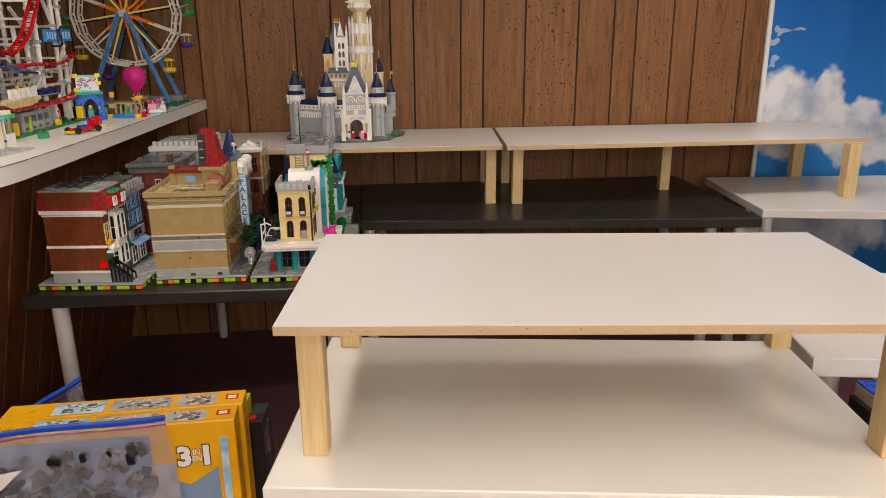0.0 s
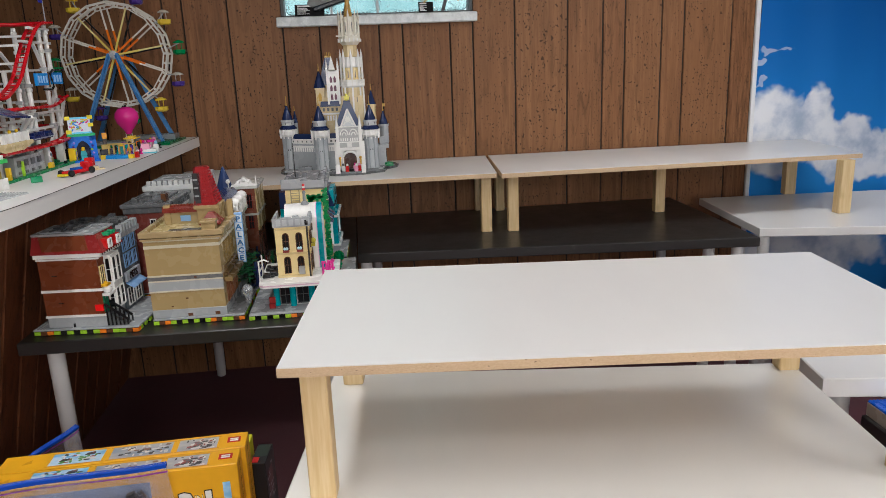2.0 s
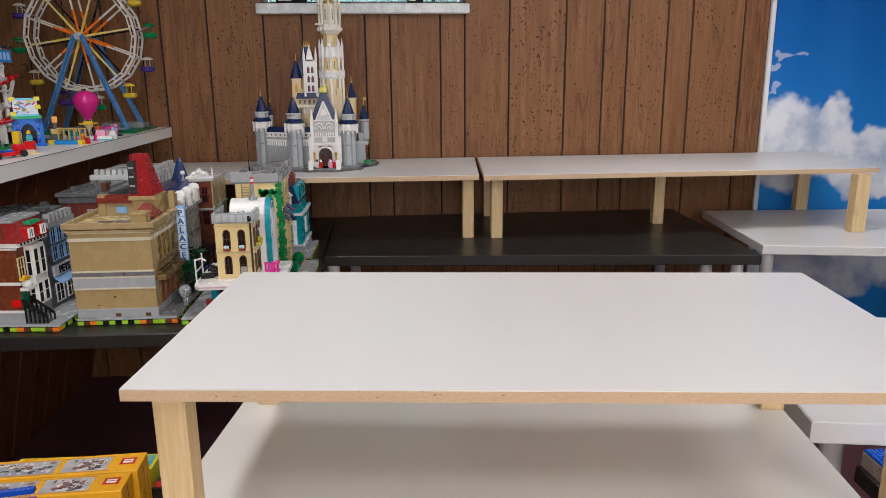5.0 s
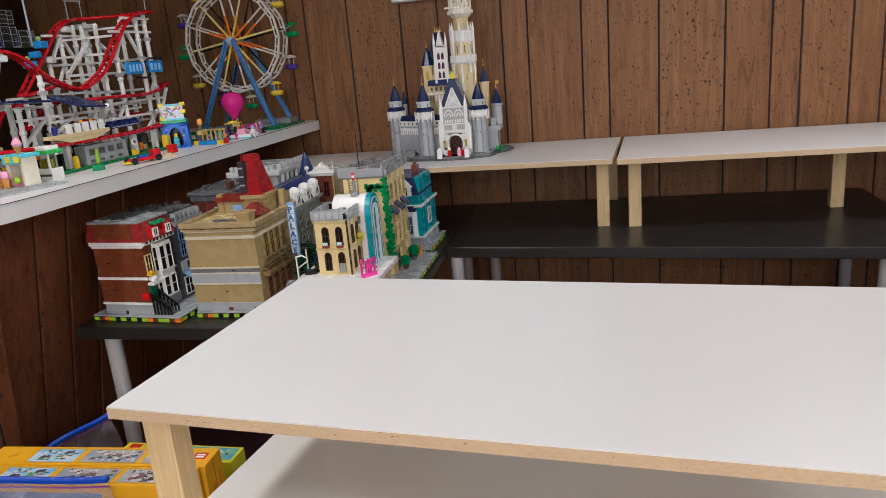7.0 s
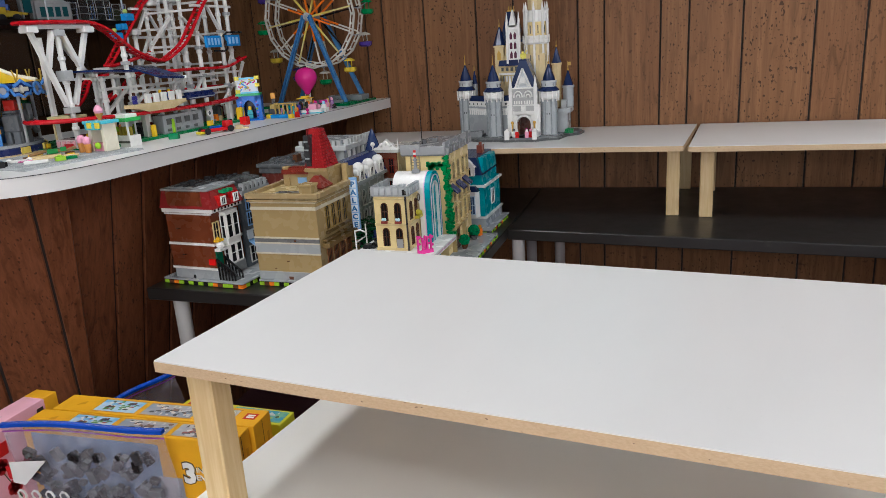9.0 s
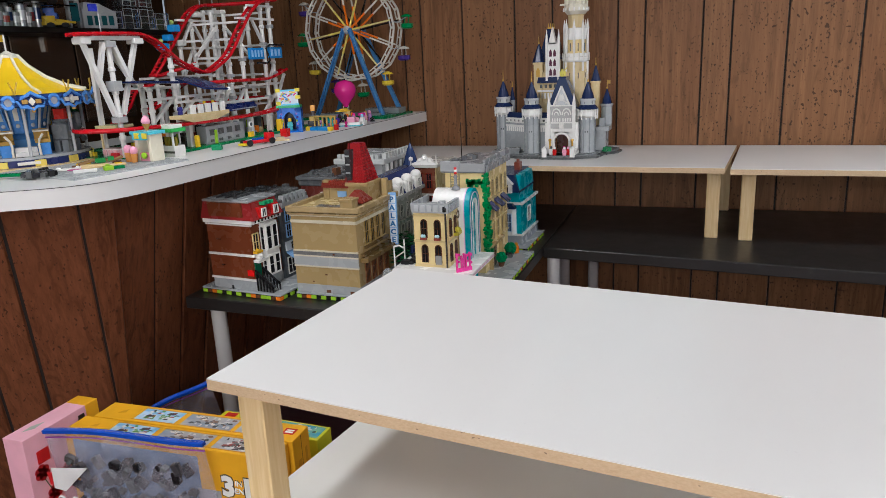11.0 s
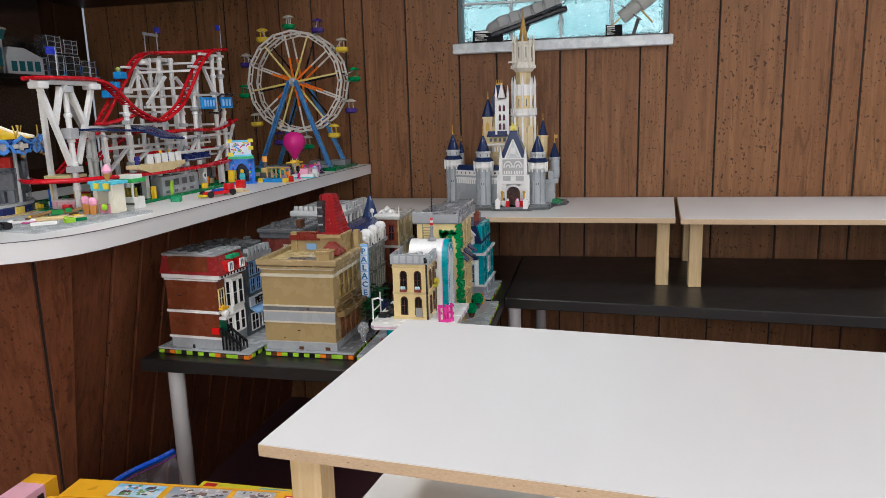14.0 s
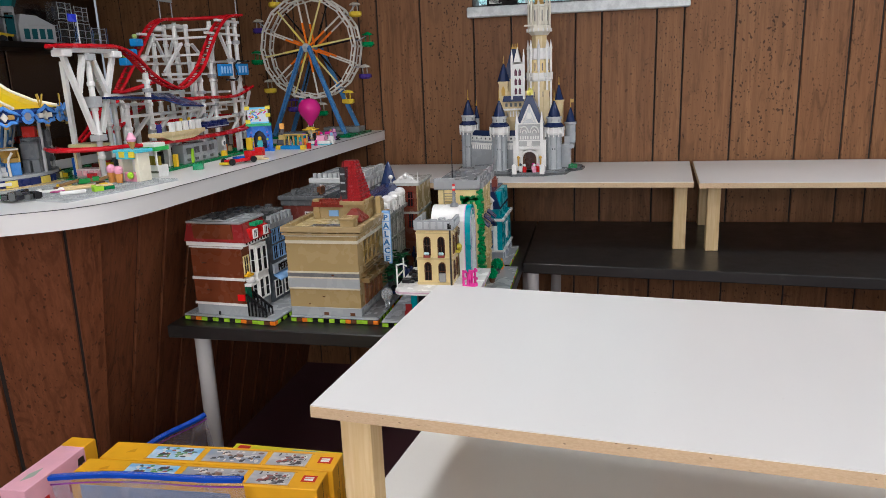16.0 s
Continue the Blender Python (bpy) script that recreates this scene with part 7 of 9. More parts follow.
part("vent", g, P(DGRAY), hut)
train = part("train", Geo().box(0.138, -0.04, 0.098, 0.162, 0.10, 0.112, 0.002).box(0.139, -0.03, 0.112, 0.161, -0.005, 0.12).box(0.139, 0.02, 0.112, 0.161, 0.045, 0.12).box(0.139, 0.065, 0.112, 0.161, 0.09, 0.12), P((0.01, 0.02, 0.10)), co, "dark blue coaster train")
part("train_trim", Geo().box(0.162, -0.035, 0.101, 0.1635, 0.095, 0.104), P(LGRAY), train)
car = part("climbing_car", Geo().box(RX - 0.011, 0.0, 0.296, RX + 0.016, 0.035, 0.318, 0.002).box(RX - 0.011, 0.065, 0.355, RX + 0.016, 0.10, 0.378, 0.002).box(RX - 0.011, 0.035, 0.326, RX + 0.016, 0.062, 0.346, 0.002), P((0.02, 0.25, 0.60)), co, "blue coaster cars on the lift hill")
for y, z in ((0.012, 0.325), (0.075, 0.385)):
    part("rider", Geo().ball(RX + 0.003, y, z, 0.008, 1, 8, 5), P((0.35, 0.45, 0.12)), car)
sg = part("hanging_sign", Geo().box(FX + 0.012, 0.158, 0.254, FX + 0.022, 0.240, 0.292, 0.001).box(FX + 0.012, 0.275, 0.256, FX + 0.022, 0.352, 0.294, 0.001), P((0.02, 0.24, 0.62)), co, "bright blue sign with wavy black mark")
part("sign_curl", Geo().tube([(FX + 0.024, 0.362, 0.302), (FX + 0.024, 0.275, 0.302), (FX + 0.024, 0.250, 0.290), (FX + 0.024, 0.262, 0.270), (FX + 0.024, 0.268, 0.250), (FX + 0.024, 0.25, 0.240), (FX + 0.024, 0.19, 0.242)], 0.0035, 6), P(BLACK), sg)
for k in range(4):
    part("sign_mark", Geo().box(FX + 0.0215, 0.166 + k * 0.018, 0.262, FX + 0.0235, 0.174 + k * 0.018, 0.284), P((0.30, 0.55, 0.85)), sg)
for k in range(3):
    part("sign_mark", Geo().box(FX + 0.0215, 0.282 + k * 0.022, 0.264, FX + 0.0235, 0.293 + k * 0.022, 0.286), P((0.30, 0.55, 0.85)), sg)
for geo in (Geo().lathe(RX, 0.20, [(0.024, 0.405), (0.027, 0.41), (0.027, 0.418), (0.018, 0.424)], 8, 0.5), Geo().lathe(RX, 0.105, [(0.022, 0.31), (0.024, 0.325), (0.014, 0.33)], 8, 0.5), Geo().box(RX - 0.03, 0.27, 0.418, RX + 0.03, 0.33, 0.432)):
    part("platform_block", geo, P((0.58, 0.58, 0.56)), co)
for x, y, z0, z1 in ((FX, -0.45, 0.335, 0.405), (FX, 0.345, 0.45, 0.535)):
    fl = part("flagpole", Geo().cyl(x, y, z0, z1, 0.0018, None, 6), P(LGRAY), co)
    part("flag", Geo().box(x - 0.001, y - 0.03, z1 - 0.018, x + 0.001, y, z1), P((0.02, 0.03, 0.35)), fl)
fl = part("gantry", Geo().cyl(RX, 0.235, 0.445, 0.515, 0.002, None, 6).cyl(RX, 0.305, 0.445, 0.52, 0.002, None, 6).box(RX - 0.002, 0.228, 0.505, RX + 0.002, 0.31, 0.514), P(LGRAY), co)
part("flag", Geo().box(RX - 0.001, 0.297, 0.518, RX + 0.001, 0.33, 0.538), P((0.03, 0.04, 0.35)), fl)
for y, h_, b_ in ((-0.26, (0.06, 0.02, 0.01), (0.03, 0.03, 0.2)), (-0.15, YELLOW, (0.3, 0.3, 0.3)), (-0.11, YELLOW, (0.05, 0.1, 0.3))):
    v = Vector((0.15, y, 0.107))
    m_ = co.matrix_world @ v
    toy_figure(m_.x, m_.y, m_.z - 0.0005, b_, h_, 0.9, 80)
random.seed(8)
for k in range(70):
    c = random.choice((WHITE, RED, YELLOW, LGRAY, BLACK, TAN, DGRAY, BLACK, ORANGE, LIME, BLUE, DRED))
    y, x = random.uniform(-0.42, 0.42), random.uniform(-0.1, 0.158)
    s = random.uniform(0.004, 0.011)
    part("detail", Geo().box(x - s, y - s, 0.008, x + s, y + s, 0.008 + random.uniform(0.006, 0.05), 0.0006), P(c), co)
for y in (-0.30, -0.215, -0.02, 0.09, 0.20, 0.30):
    part("station_leg", Geo().box(0.128, y - 0.008, 0.008, 0.144, y + 0.008, 0.074 if y < 0.1 else 0.082, 0.001), M_COL, co)
for y0, y1, z in ((-0.20, -0.05, 0.150), (0.10, 0.30, 0.100), (-0.02, 0.10, 0.132), (0.12, 0.24, 0.142)):
    part("walkway", Geo().box(0.05, y0, z, 0.085, y1, z + 0.006, 0.001), M_COL, co)
    for k in range(4):
        part("railing_post", Geo().box(0.081, y0 + 0.004 + k * (y1 - y0 - 0.012) / 3, z + 0.006, 0.085, y0 + 0.008 + k * (y1 - y0 - 0.012) / 3, z + 0.024), M_COL, co)
for x, y, z in ((FX, 0.14, 0.16), (FX, 0.14, 0.25), (FX, 0.272, 0.12), (FX, 0.272, 0.30), (FX, 0.322, 0.20), (FX, 0.322, 0.36), (FX, 0.067, 0.13), (FX, 0.067, 0.20), (FX, -0.208, 0.10), (FX, -0.208, 0.215)):
    part("joint", Geo().box(x - 0.010, y - 0.010, z, x + 0.010, y + 0.010, z + 0.011, 0.001), P((0.36, 0.37, 0.37)), co)
clk = part("clock", Geo().lathe(0, 0, [(0.010, 0), (0.010, 0.004)], 14).turn(Matrix.Translation((0.158, 0.055, 0.048)) @ Matrix.Rotation(radians(90), 4, "Y")), P(WHITE), co, "white round dial on a yellow foot")
part("clock_foot", Geo().box(0.152, 0.046, 0.008, 0.164, 0.064, 0.024), P(YELLOW), clk)
part("clock_face", Geo().lathe(0, 0, [(0.006, 0), (0.006, 0.001)], 10).turn(Matrix.Translation((0.162, 0.055, 0.048)) @ Matrix.Rotation(radians(90), 4, "Y")), P((0.10, 0.11, 0.12)), clk)
solo("toy_green_block", Geo().box(-0.014, -0.010, 0, 0.014, 0.010, 0.016, 0.001).studs(-0.012, -0.008, 0.012, 0.008, 0.016, n=6), P((0.0, 0.22, 0.08)), "small green toy brick at the counter edge", "toy brick", -0.33, 2.21, CT, 20)
block_stall("toy_game_stall", "dark toy game stall with gold figures", "toy stall", -0.325, 2.775, 20, [("counter", (0.03, 0.03, 0.035), [(-0.020, -0.012, 0, 0.020, 0.012, 0.030)]), ("gold_top", (0.50, 0.34, 0.08), [(-0.014, -0.010, 0.030, 0.014, 0.006, 0.046)]), ("orange_head", (0.75, 0.32, 0.03), [(-0.008, -0.006, 0.066, 0.008, 0.006, 0.086)]), ("mast", (0.04, 0.03, 0.03), [(-0.006, -0.004, 0.046, 0.006, 0.004, 0.066)])])
block_stall("toy_kiosk", "teal and white toy kiosk with a pink awning", "toy stall", -0.235, 2.965, 25, [("counter", (0.72, 0.72, 0.70), [(-0.030, -0.014, 0, 0.030, 0.014, 0.012)]), ("front", (0.10, 0.50, 0.58), [(-0.030, -0.018, 0.0, -0.006, -0.0145, 0.016)]), ("awning", (0.55, 0.02, 0.24), [(-0.004, -0.012, 0.030, 0.024, 0.012, 0.040)]), ("post", (0.6, 0.6, 0.6), [(0.006, -0.003, 0.012, 0.012, 0.003, 0.030)])])
block_stall("toy_red_box", "small red toy brick box", "toy bricks", -0.305, 2.545, 0, [("box", (0.6, 0.01, 0.01), [(-0.012, -0.012, 0, 0.012, 0.012, 0.026)])])

# grey studded plates under the stalls
pl = thing("toy_baseplate", "light grey studded toy base plate on the counter", "toy baseplate", -0.43, 1.80, CT, -12)
part("plate", Geo().box(-0.20, -0.09, 0, 0.12, 0.23, 0.0032), P((0.40, 0.42, 0.42)), pl)
part("studs", Geo().studs(-0.20, -0.088, 0.12, 0.23, 0.0032, n=6), P((0.40, 0.42, 0.42)), pl)
# ice-cream stand
ic = thing("toy_ice_cream_stand", "white toy ice-cream stand with a pink cone on top", "toy stand", -0.362, 1.972, CT + 0.005, -10)
ic.scale = (0.9, 0.9, 1.0)
part("post", Geo().box(-0.035, -0.022, 0, -0.02, 0.022, 0.07, 0.001).box(0.022, -0.022, 0, 0.035, 0.022, 0.07, 0.001), P((0.75, 0.70, 0.55)), ic)
part("back", Geo().box(-0.02, 0.012, 0, 0.022, 0.02, 0.07), P(WHITE), ic)
part("roof", Geo().box(-0.042, -0.03, 0.07, 0.042, 0.03, 0.078, 0.001).box(-0.03, -0.032, 0.056, 0.03, -0.026, 0.07), P((0.10, 0.50, 0.62)), ic)
part("sign_band", Geo().box(-0.018, -0.034, 0.060, 0.0, -0.03, 0.074).box(0.016, -0.034, 0.06, 0.034, -0.03, 0.074), P((0.75, 0.6, 0.05)), ic)
part("cone", Geo().lathe(0, 0, [(0.004, 0.078), (0.012, 0.096)], 8), P((0.50, 0.22, 0.05)), ic)
part("ice_cream", Geo().lathe(0, 0, [(0.011, 0.096), (0.014, 0.102), (0.010, 0.110), (0.004, 0.117)], 10), P(PINK), ic, smooth=50)
part("counter", Geo().box(-0.02, -0.02, 0, 0.022, -0.01, 0.022), P((0.70, 0.30, 0.4)), ic)
for x, y, h, r in ((-0.045, -0.04, 0.024, 0.009), (-0.015, -0.045, 0.022, 0.008)):
    part("wafer_cone", Geo().cyl(x, y, 0, h, r, r + 0.003, 8), P((0.62, 0.27, 0.07)), ic)
for x, y, z, r in ((-0.045, -0.04, 0.032, 0.013), (-0.015, -0.045, 0.03, 0.012), (-0.058, -0.03, 0.03, 0.010)):
    part("scoop", Geo().ball(x, y, z, r, 1, 8, 5), P(PINK), ic)
part("lime", Geo().ball(0.01, -0.03, 0.016, 0.009, 1, 8, 5), P(LIME), ic)
# green and white drinks cart behind
block_stall("toy_drinks_cart", "white and green toy drinks cart", "toy cart", -0.385, 2.085, -8, [("body", (0.75, 0.74, 0.70), [(-0.025, -0.02, 0, 0.03, 0.02, 0.03)]), ("roof", (0.05, 0.45, 0.10), [(-0.03, -0.026, 0.068, 0.034, 0.026, 0.078)]), ("roof_top", WHITE, [(-0.024, -0.02, 0.078, 0.028, 0.02, 0.088)]), ("post", WHITE, [(-0.026, -0.02, 0.03, -0.021, -0.015, 0.068), (0.024, -0.02, 0.03, 0.029, -0.015, 0.068)]), ("bottles", (0.25, 0.20, 0.02), [(-0.014 + 0.012 * k, -0.012, 0.03, -0.006 + 0.012 * k, -0.004, 0.054) for k in range(4)]), ("stripe", (0.1, 0.1, 0.08), [(-0.026, -0.0215, 0.010, 0.031, -0.0195, 0.016)])])
block_stall("toy_candy_stall", "striped toy sweet stall with tan roof", "toy stall", -0.52, 2.03, 0, [("counter", (0.55, 0.45, 0.45), [(-0.04, -0.02, 0, 0.03, 0.02, 0.03)]), ("roof", (0.60, 0.52, 0.28), [(-0.045, -0.03, 0.086, 0.035, 0.03, 0.094)]), ("post", TAN, [(-0.04, -0.02, 0.03, -0.035, -0.015, 0.086)]), ("post", TAN, [(0.028, -0.02, 0.03, 0.033, -0.015, 0.086)]), ("sweets", (0.65, 0.35, 0.38), [(-0.036 + 0.018 * k, -0.024, 0.012, -0.024 + 0.018 * k, -0.018, 0.026) for k in range(4)]), ("red_bin", (0.55, 0.02, 0.03), [(0.0, -0.034, 0, 0.022, -0.02, 0.02)])])

# carousel
ca = thing("toy_carousel", "toy-brick carousel with yellow tent roof and blue rim", "toy carousel", -0.765, 1.94, CT)
ca.scale = (0.885, 0.885, 1.0)
RC = 0.222
part("base", Geo().lathe(0, 0, [(0.218, 0), (0.218, 0.006), (0.205, 0.0065)], 24), P(SAND), ca, "sand coloured base")
part("platform", Geo().lathe(0, 0, [(0.192, 0.0065), (0.192, 0.022), (0.185, 0.024)], 24), P((0.02, 0.03, 0.12)), ca, "navy platform ring")
for k in range(12):
    a0 = 2 * math.pi * k / 12
    part("rim_block", Geo().beam((0.193 * math.cos(a0) - 0.015 * math.sin(a0), 0.193 * math.sin(a0) + 0.015 * math.cos(a0), 0.015), (0.193 * math.cos(a0) + 0.015 * math.sin(a0), 0.193 * math.sin(a0) - 0.015 * math.cos(a0), 0.015), 0.006, 0.016), P((0.75, 0.60, 0.12)), ca)
part("deck", Geo().cyl(0, 0, 0.024, 0.031, 0.186, None, 24), P((0.40, 0.42, 0.43)), ca)
drum = part("centre_drum", Geo().lathe(0, 0, [(0.085, 0.031), (0.085, 0.07), (0.062, 0.085), (0.09, 0.165)], 12), P((0.09, 0.28, 0.62)), ca, "blue panelled centre drum")
for k in range(12):
    a = 2 * math.pi * (k + 0.5) / 12
    ca_, sa_ = math.cos(a), math.sin(a)
    pn = part("panel", Geo().beam((0.070 * ca_, 0.070 * sa_, 0.088), (0.092 * ca_, 0.092 * sa_, 0.160), 0.026, 0.005, (ca_, sa_, 0)), P((0.10, 0.27, 0.62)), drum)
    part("mirror", Geo().beam((0.080 * ca_, 0.080 * sa_, 0.118), (0.0945 * ca_, 0.0945 * sa_, 0.156), 0.013, 0.003, (ca_, sa_, 0)), P((0.60, 0.64, 0.60) if k % 2 else (0.70, 0.66, 0.55)), pn)
    part("medallion", Geo().ball(0.078 * ca_, 0.078 * sa_, 0.107, 0.0065, 1, 8, 5), P((0.55, 0.56, 0.56)), pn)
    b0 = 2 * math.pi * k / 12
    part("corner_strip", Geo().beam((0.073 * math.cos(b0), 0.073 * math.sin(b0), 0.086), (0.097 * math.cos(b0), 0.097 * math.sin(b0), 0.164), 0.005, 0.005), P((0.70, 0.69, 0.66)), drum)
for k in range(8):
    a = 2 * math.pi * (k + 0.2) / 8
    part("pole", Geo().cyl(0.178 * math.cos(a), 0.178 * math.sin(a), 0.031, 0.175, 0.0048, None, 8), P((0.45, 0.46, 0.47)), ca)
# white steps with cream posts, between blue blocks
step_m = Matrix.Rotation(radians(51), 4, "Z")
for k in range(4):
    r0 = 0.196 - k * 0.018
    part("step", Geo().box(-0.030, -r0, 0.012, 0.030, -r0 + 0.034, 0.020 + k * 0.011, 0.001).turn(step_m), P((0.76, 0.75, 0.72)), ca)
for sx in (-1, 1):
    part("step_block", Geo().box(min(sx * 0.031, sx * 0.066), -0.150, 0.031, max(sx * 0.031, sx * 0.066), -0.105, 0.062, 0.001).turn(step_m), P((0.07, 0.24, 0.60)), ca, "blue block beside the steps")
    part("step_post", Geo().tube([(sx * 0.036, -0.160, 0.030), (sx * 0.035, -0.158, 0.058), (sx * 0.038, -0.150, 0.072), (sx * 0.050, -0.146, 0.086)], 0.0036, 6).turn(step_m), P((0.74, 0.68, 0.55)), ca, "cream curled post")
    ch_ = part("chariot", Geo().box(sx * 0.046 - 0.019, -0.140, 0.062, sx * 0.046 + 0.019, -0.100, 0.072, 0.001).box(sx * 0.046 - 0.019, -0.106, 0.072, sx * 0.046 + 0.019, -0.100, 0.098, 0.001).turn(step_m), P((0.50, 0.30, 0.06)), ca, "gold chariot")
    part("chariot_side", Geo().prism([(-0.142, 0.062), (-0.100, 0.062), (-0.100, 0.094), (-0.116, 0.084), (-0.130, 0.090), (-0.142, 0.080)], sx * 0.066 - 0.002, sx * 0.066 + 0.002, "x").turn(step_m), P((0.55, 0.34, 0.08)), ch_)
    part("chariot_top", Geo().box(sx * 0.046 - 0.021, -0.144, 0.092, sx * 0.046 + 0.021, -0.098, 0.096).turn(step_m), P((0.74, 0.70, 0.58)), ch_)


def ride_place(a, r, s=1.0):
    return Matrix.Translation((r * math.cos(a), r * math.sin(a), 0.031)) @ Matrix.Rotation(a + radians(90), 4, "Z") @ Matrix.Scale(s, 4)


def elephant(a, r, c, s=1.0, label=""):
    m_ = ride_place(a, r, s)
    g = Geo().box(-0.034, -0.020, 0.024, 0.022, 0.020, 0.062, 0.004).box(-0.030, -0.017, 0.062, 0.016, 0.017, 0.070, 0.004)
    for x in (-0.025, 0.010):
        for y in (-0.011, 0.011):
            g.box(x - 0.008, y - 0.008, 0, x + 0.008, y + 0.008, 0.026, 0.001)
    el = part("ride_elephant", g.turn(m_), P(c), ca, label)
    part("head", Geo().box(0.020, -0.015, 0.044, 0.046, 0.015, 0.082, 0.004).tube([(0.044, 0, 0.062), (0.055, 0, 0.050), (0.058, 0, 0.030), (0.064, 0, 0.018), (0.072, 0, 0.020)], 0.006, 8).turn(m_), P(c), el)
    for y in (-1, 1):
        part("ear", Geo().box(0.016, y * 0.019 - 0.003, 0.048, 0.032, y * 0.019 + 0.003, 0.082, 0.002).turn(m_), P(tuple(k * 1.3 for k in c)), el)
        part("tusk", Geo().tube([(0.044, y * 0.012, 0.050), (0.054, y * 0.014, 0.038), (0.066, y * 0.014, 0.036)], 0.0026, 6).turn(m_), P(WHITE), el)
        part("saddle_cloth", Geo().box(-0.020, y * 0.021 - 0.001, 0.044, 0.006, y * 0.021 + 0.001, 0.070).turn(m_), P((0.12, 0.13, 0.15)), el)
    part("saddle", Geo().box(-0.022, -0.014, 0.070, -0.008, 0.014, 0.092, 0.001).turn(m_), P((0.55, 0.03, 0.02)), el)
    part("saddle_seat", Geo().box(-0.008, -0.014, 0.070, 0.010, 0.014, 0.084, 0.001).turn(m_), P((0.78, 0.42, 0.03)), el)


def frog(a, r):
    m_ = ride_place(a, r, 1.15)
    fr = part("ride_frog", Geo().prism([(-0.034, 0.022), (0.010, 0.028), (0.026, 0.048), (0.020, 0.062), (0.004, 0.056), (-0.030, 0.040)], -0.013, 0.013, "y").turn(m_), P((0.05, 0.33, 0.02)), ca, "lime green frog ride")
    part("head", Geo().box(0.010, -0.015, 0.052, 0.044, 0.015, 0.066, 0.003).ball(0.018, -0.010, 0.071, 0.007, 1, 8, 5).ball(0.018, 0.010, 0.071, 0.007, 1, 8, 5).turn(m_), P((0.10, 0.42, 0.02)), fr)
    for y in (-1, 1):
        part("leg", Geo().tube([(-0.026, y * 0.015, 0.034), (0.000, y * 0.022, 0.020), (-0.030, y * 0.024, 0.010), (-0.040, y * 0.024, 0.003), (-0.022, y * 0.026, 0.002)], 0.0048, 6).turn(m_), P((0.03, 0.34, 0.03)), fr)
        part("arm", Geo().tube([(0.014, y * 0.015, 0.040), (0.024, y * 0.022, 0.022), (0.022, y * 0.024, 0.003), (0.034, y * 0.024, 0.002)], 0.0042, 6).turn(m_), P((0.05, 0.33, 0.02)), fr)


elephant(radians(14), 0.150, (0.15, 0.16, 0.17), 1.25, "dark grey elephant ride with white tusks")
elephant(radians(95), 0.135, (0.16, 0.12, 0.09), 0.9)
frog(radians(-108), 0.150)
part("tree", Geo().ball(0.075, 0.135, 0.125, 0.022, 0.9, 8, 5).ball(0.098, 0.120, 0.118, 0.016, 0.9, 8, 5).ball(0.06, 0.15, 0.112, 0.017, 0.9, 8, 5).cyl(0.075, 0.135, 0.031, 0.11, 0.006, None, 8), P((0.01, 0.12, 0.03)), ca, "dark green toy tree")
# rim of scrolled shields and the tent
rim = part("rim", Geo().lathe(0, 0, [(RC * 0.94, 0.158), (RC, 0.162), (RC, 0.182), (RC * 0.94, 0.190)], 24), P((0.02, 0.05, 0.20)), ca)
M_SCROLL, M_CREAM, M_GILT = P((0.09, 0.27, 0.70)), P((0.70, 0.66, 0.58)), P((0.45, 0.27, 0.07))
for k in range(24):
    a = 2 * math.pi * k / 24
    m_ = Matrix.Translation((RC * math.cos(a), RC * math.sin(a), 0.172)) @ Matrix.Rotation(a + radians(90), 4, "Z")
    face_on = m_ @ Matrix.Rotation(radians(90), 4, "X")
    if k % 2:
        # a round medallion in a blue ring
        ring = Geo().tube([(0.0145 * math.cos(j * math.pi / 6), -0.008, 0.0145 * math.sin(j * math.pi / 6)) for j in range(12)], 0.0048, 6, closed=True)
        part("scrollwork", ring.turn(m_), M_SCROLL, rim, smooth=50)
        part("medallion", Geo().lathe(0, 0, [(0.0105, 0), (0.0105, 0.007)], 12).turn(face_on), P((0.34, 0.35, 0.37)), rim)
    else:
        # a long eye of blue scrolls with gilt bars and a cream diamond
        eye = Geo().tube([(-0.038, -0.003, 0.004), (-0.026, -0.005, 0.010), (-0.013, -0.007, 0.015), (0.0, -0.008, 0.023), (0.013, -0.007, 0.015), (0.026, -0.005, 0.010), (0.038, -0.003, 0.004),
                          (0.028, -0.005, -0.013), (0.014, -0.007, -0.012), (0.0, -0.008, -0.020), (-0.014, -0.007, -0.012), (-0.028, -0.005, -0.013)], 0.0046, 6, closed=True)
        part("scrollwork", eye.turn(m_), M_SCROLL, rim, smooth=50)
        for s in (-1, 1):
            part("gilt_bar", Geo().box(s * 0.0175 - 0.0075, -0.006, -0.005, s * 0.0175 + 0.0075, 0.004, 0.006, 0.001).turn(m_), M_GILT if (k // 2) % 2 else M_CREAM, rim)
        part("jewel", Geo().prism([(-0.009, 0), (0, -0.010), (0.009, 0), (0, 0.011)], -0.009, 0.004, "y").turn(m_), M_CREAM, rim)
        part("pendant", Geo().box(-0.005, -0.011, -0.027, 0.005, -0.003, -0.014, 0.001).turn(m_), M_GILT, rim)
prof = [(RC * 0.97, 0.190), (RC * 0.70, 0.204), (RC * 0.45, 0.228), (RC * 0.24, 0.260), (0.028, 0.288)]
roof = part("tent_roof", Geo().lathe(0, 0, prof, 16), P((0.78, 0.52, 0.008), 0.4), ca, "yellow tent roof")
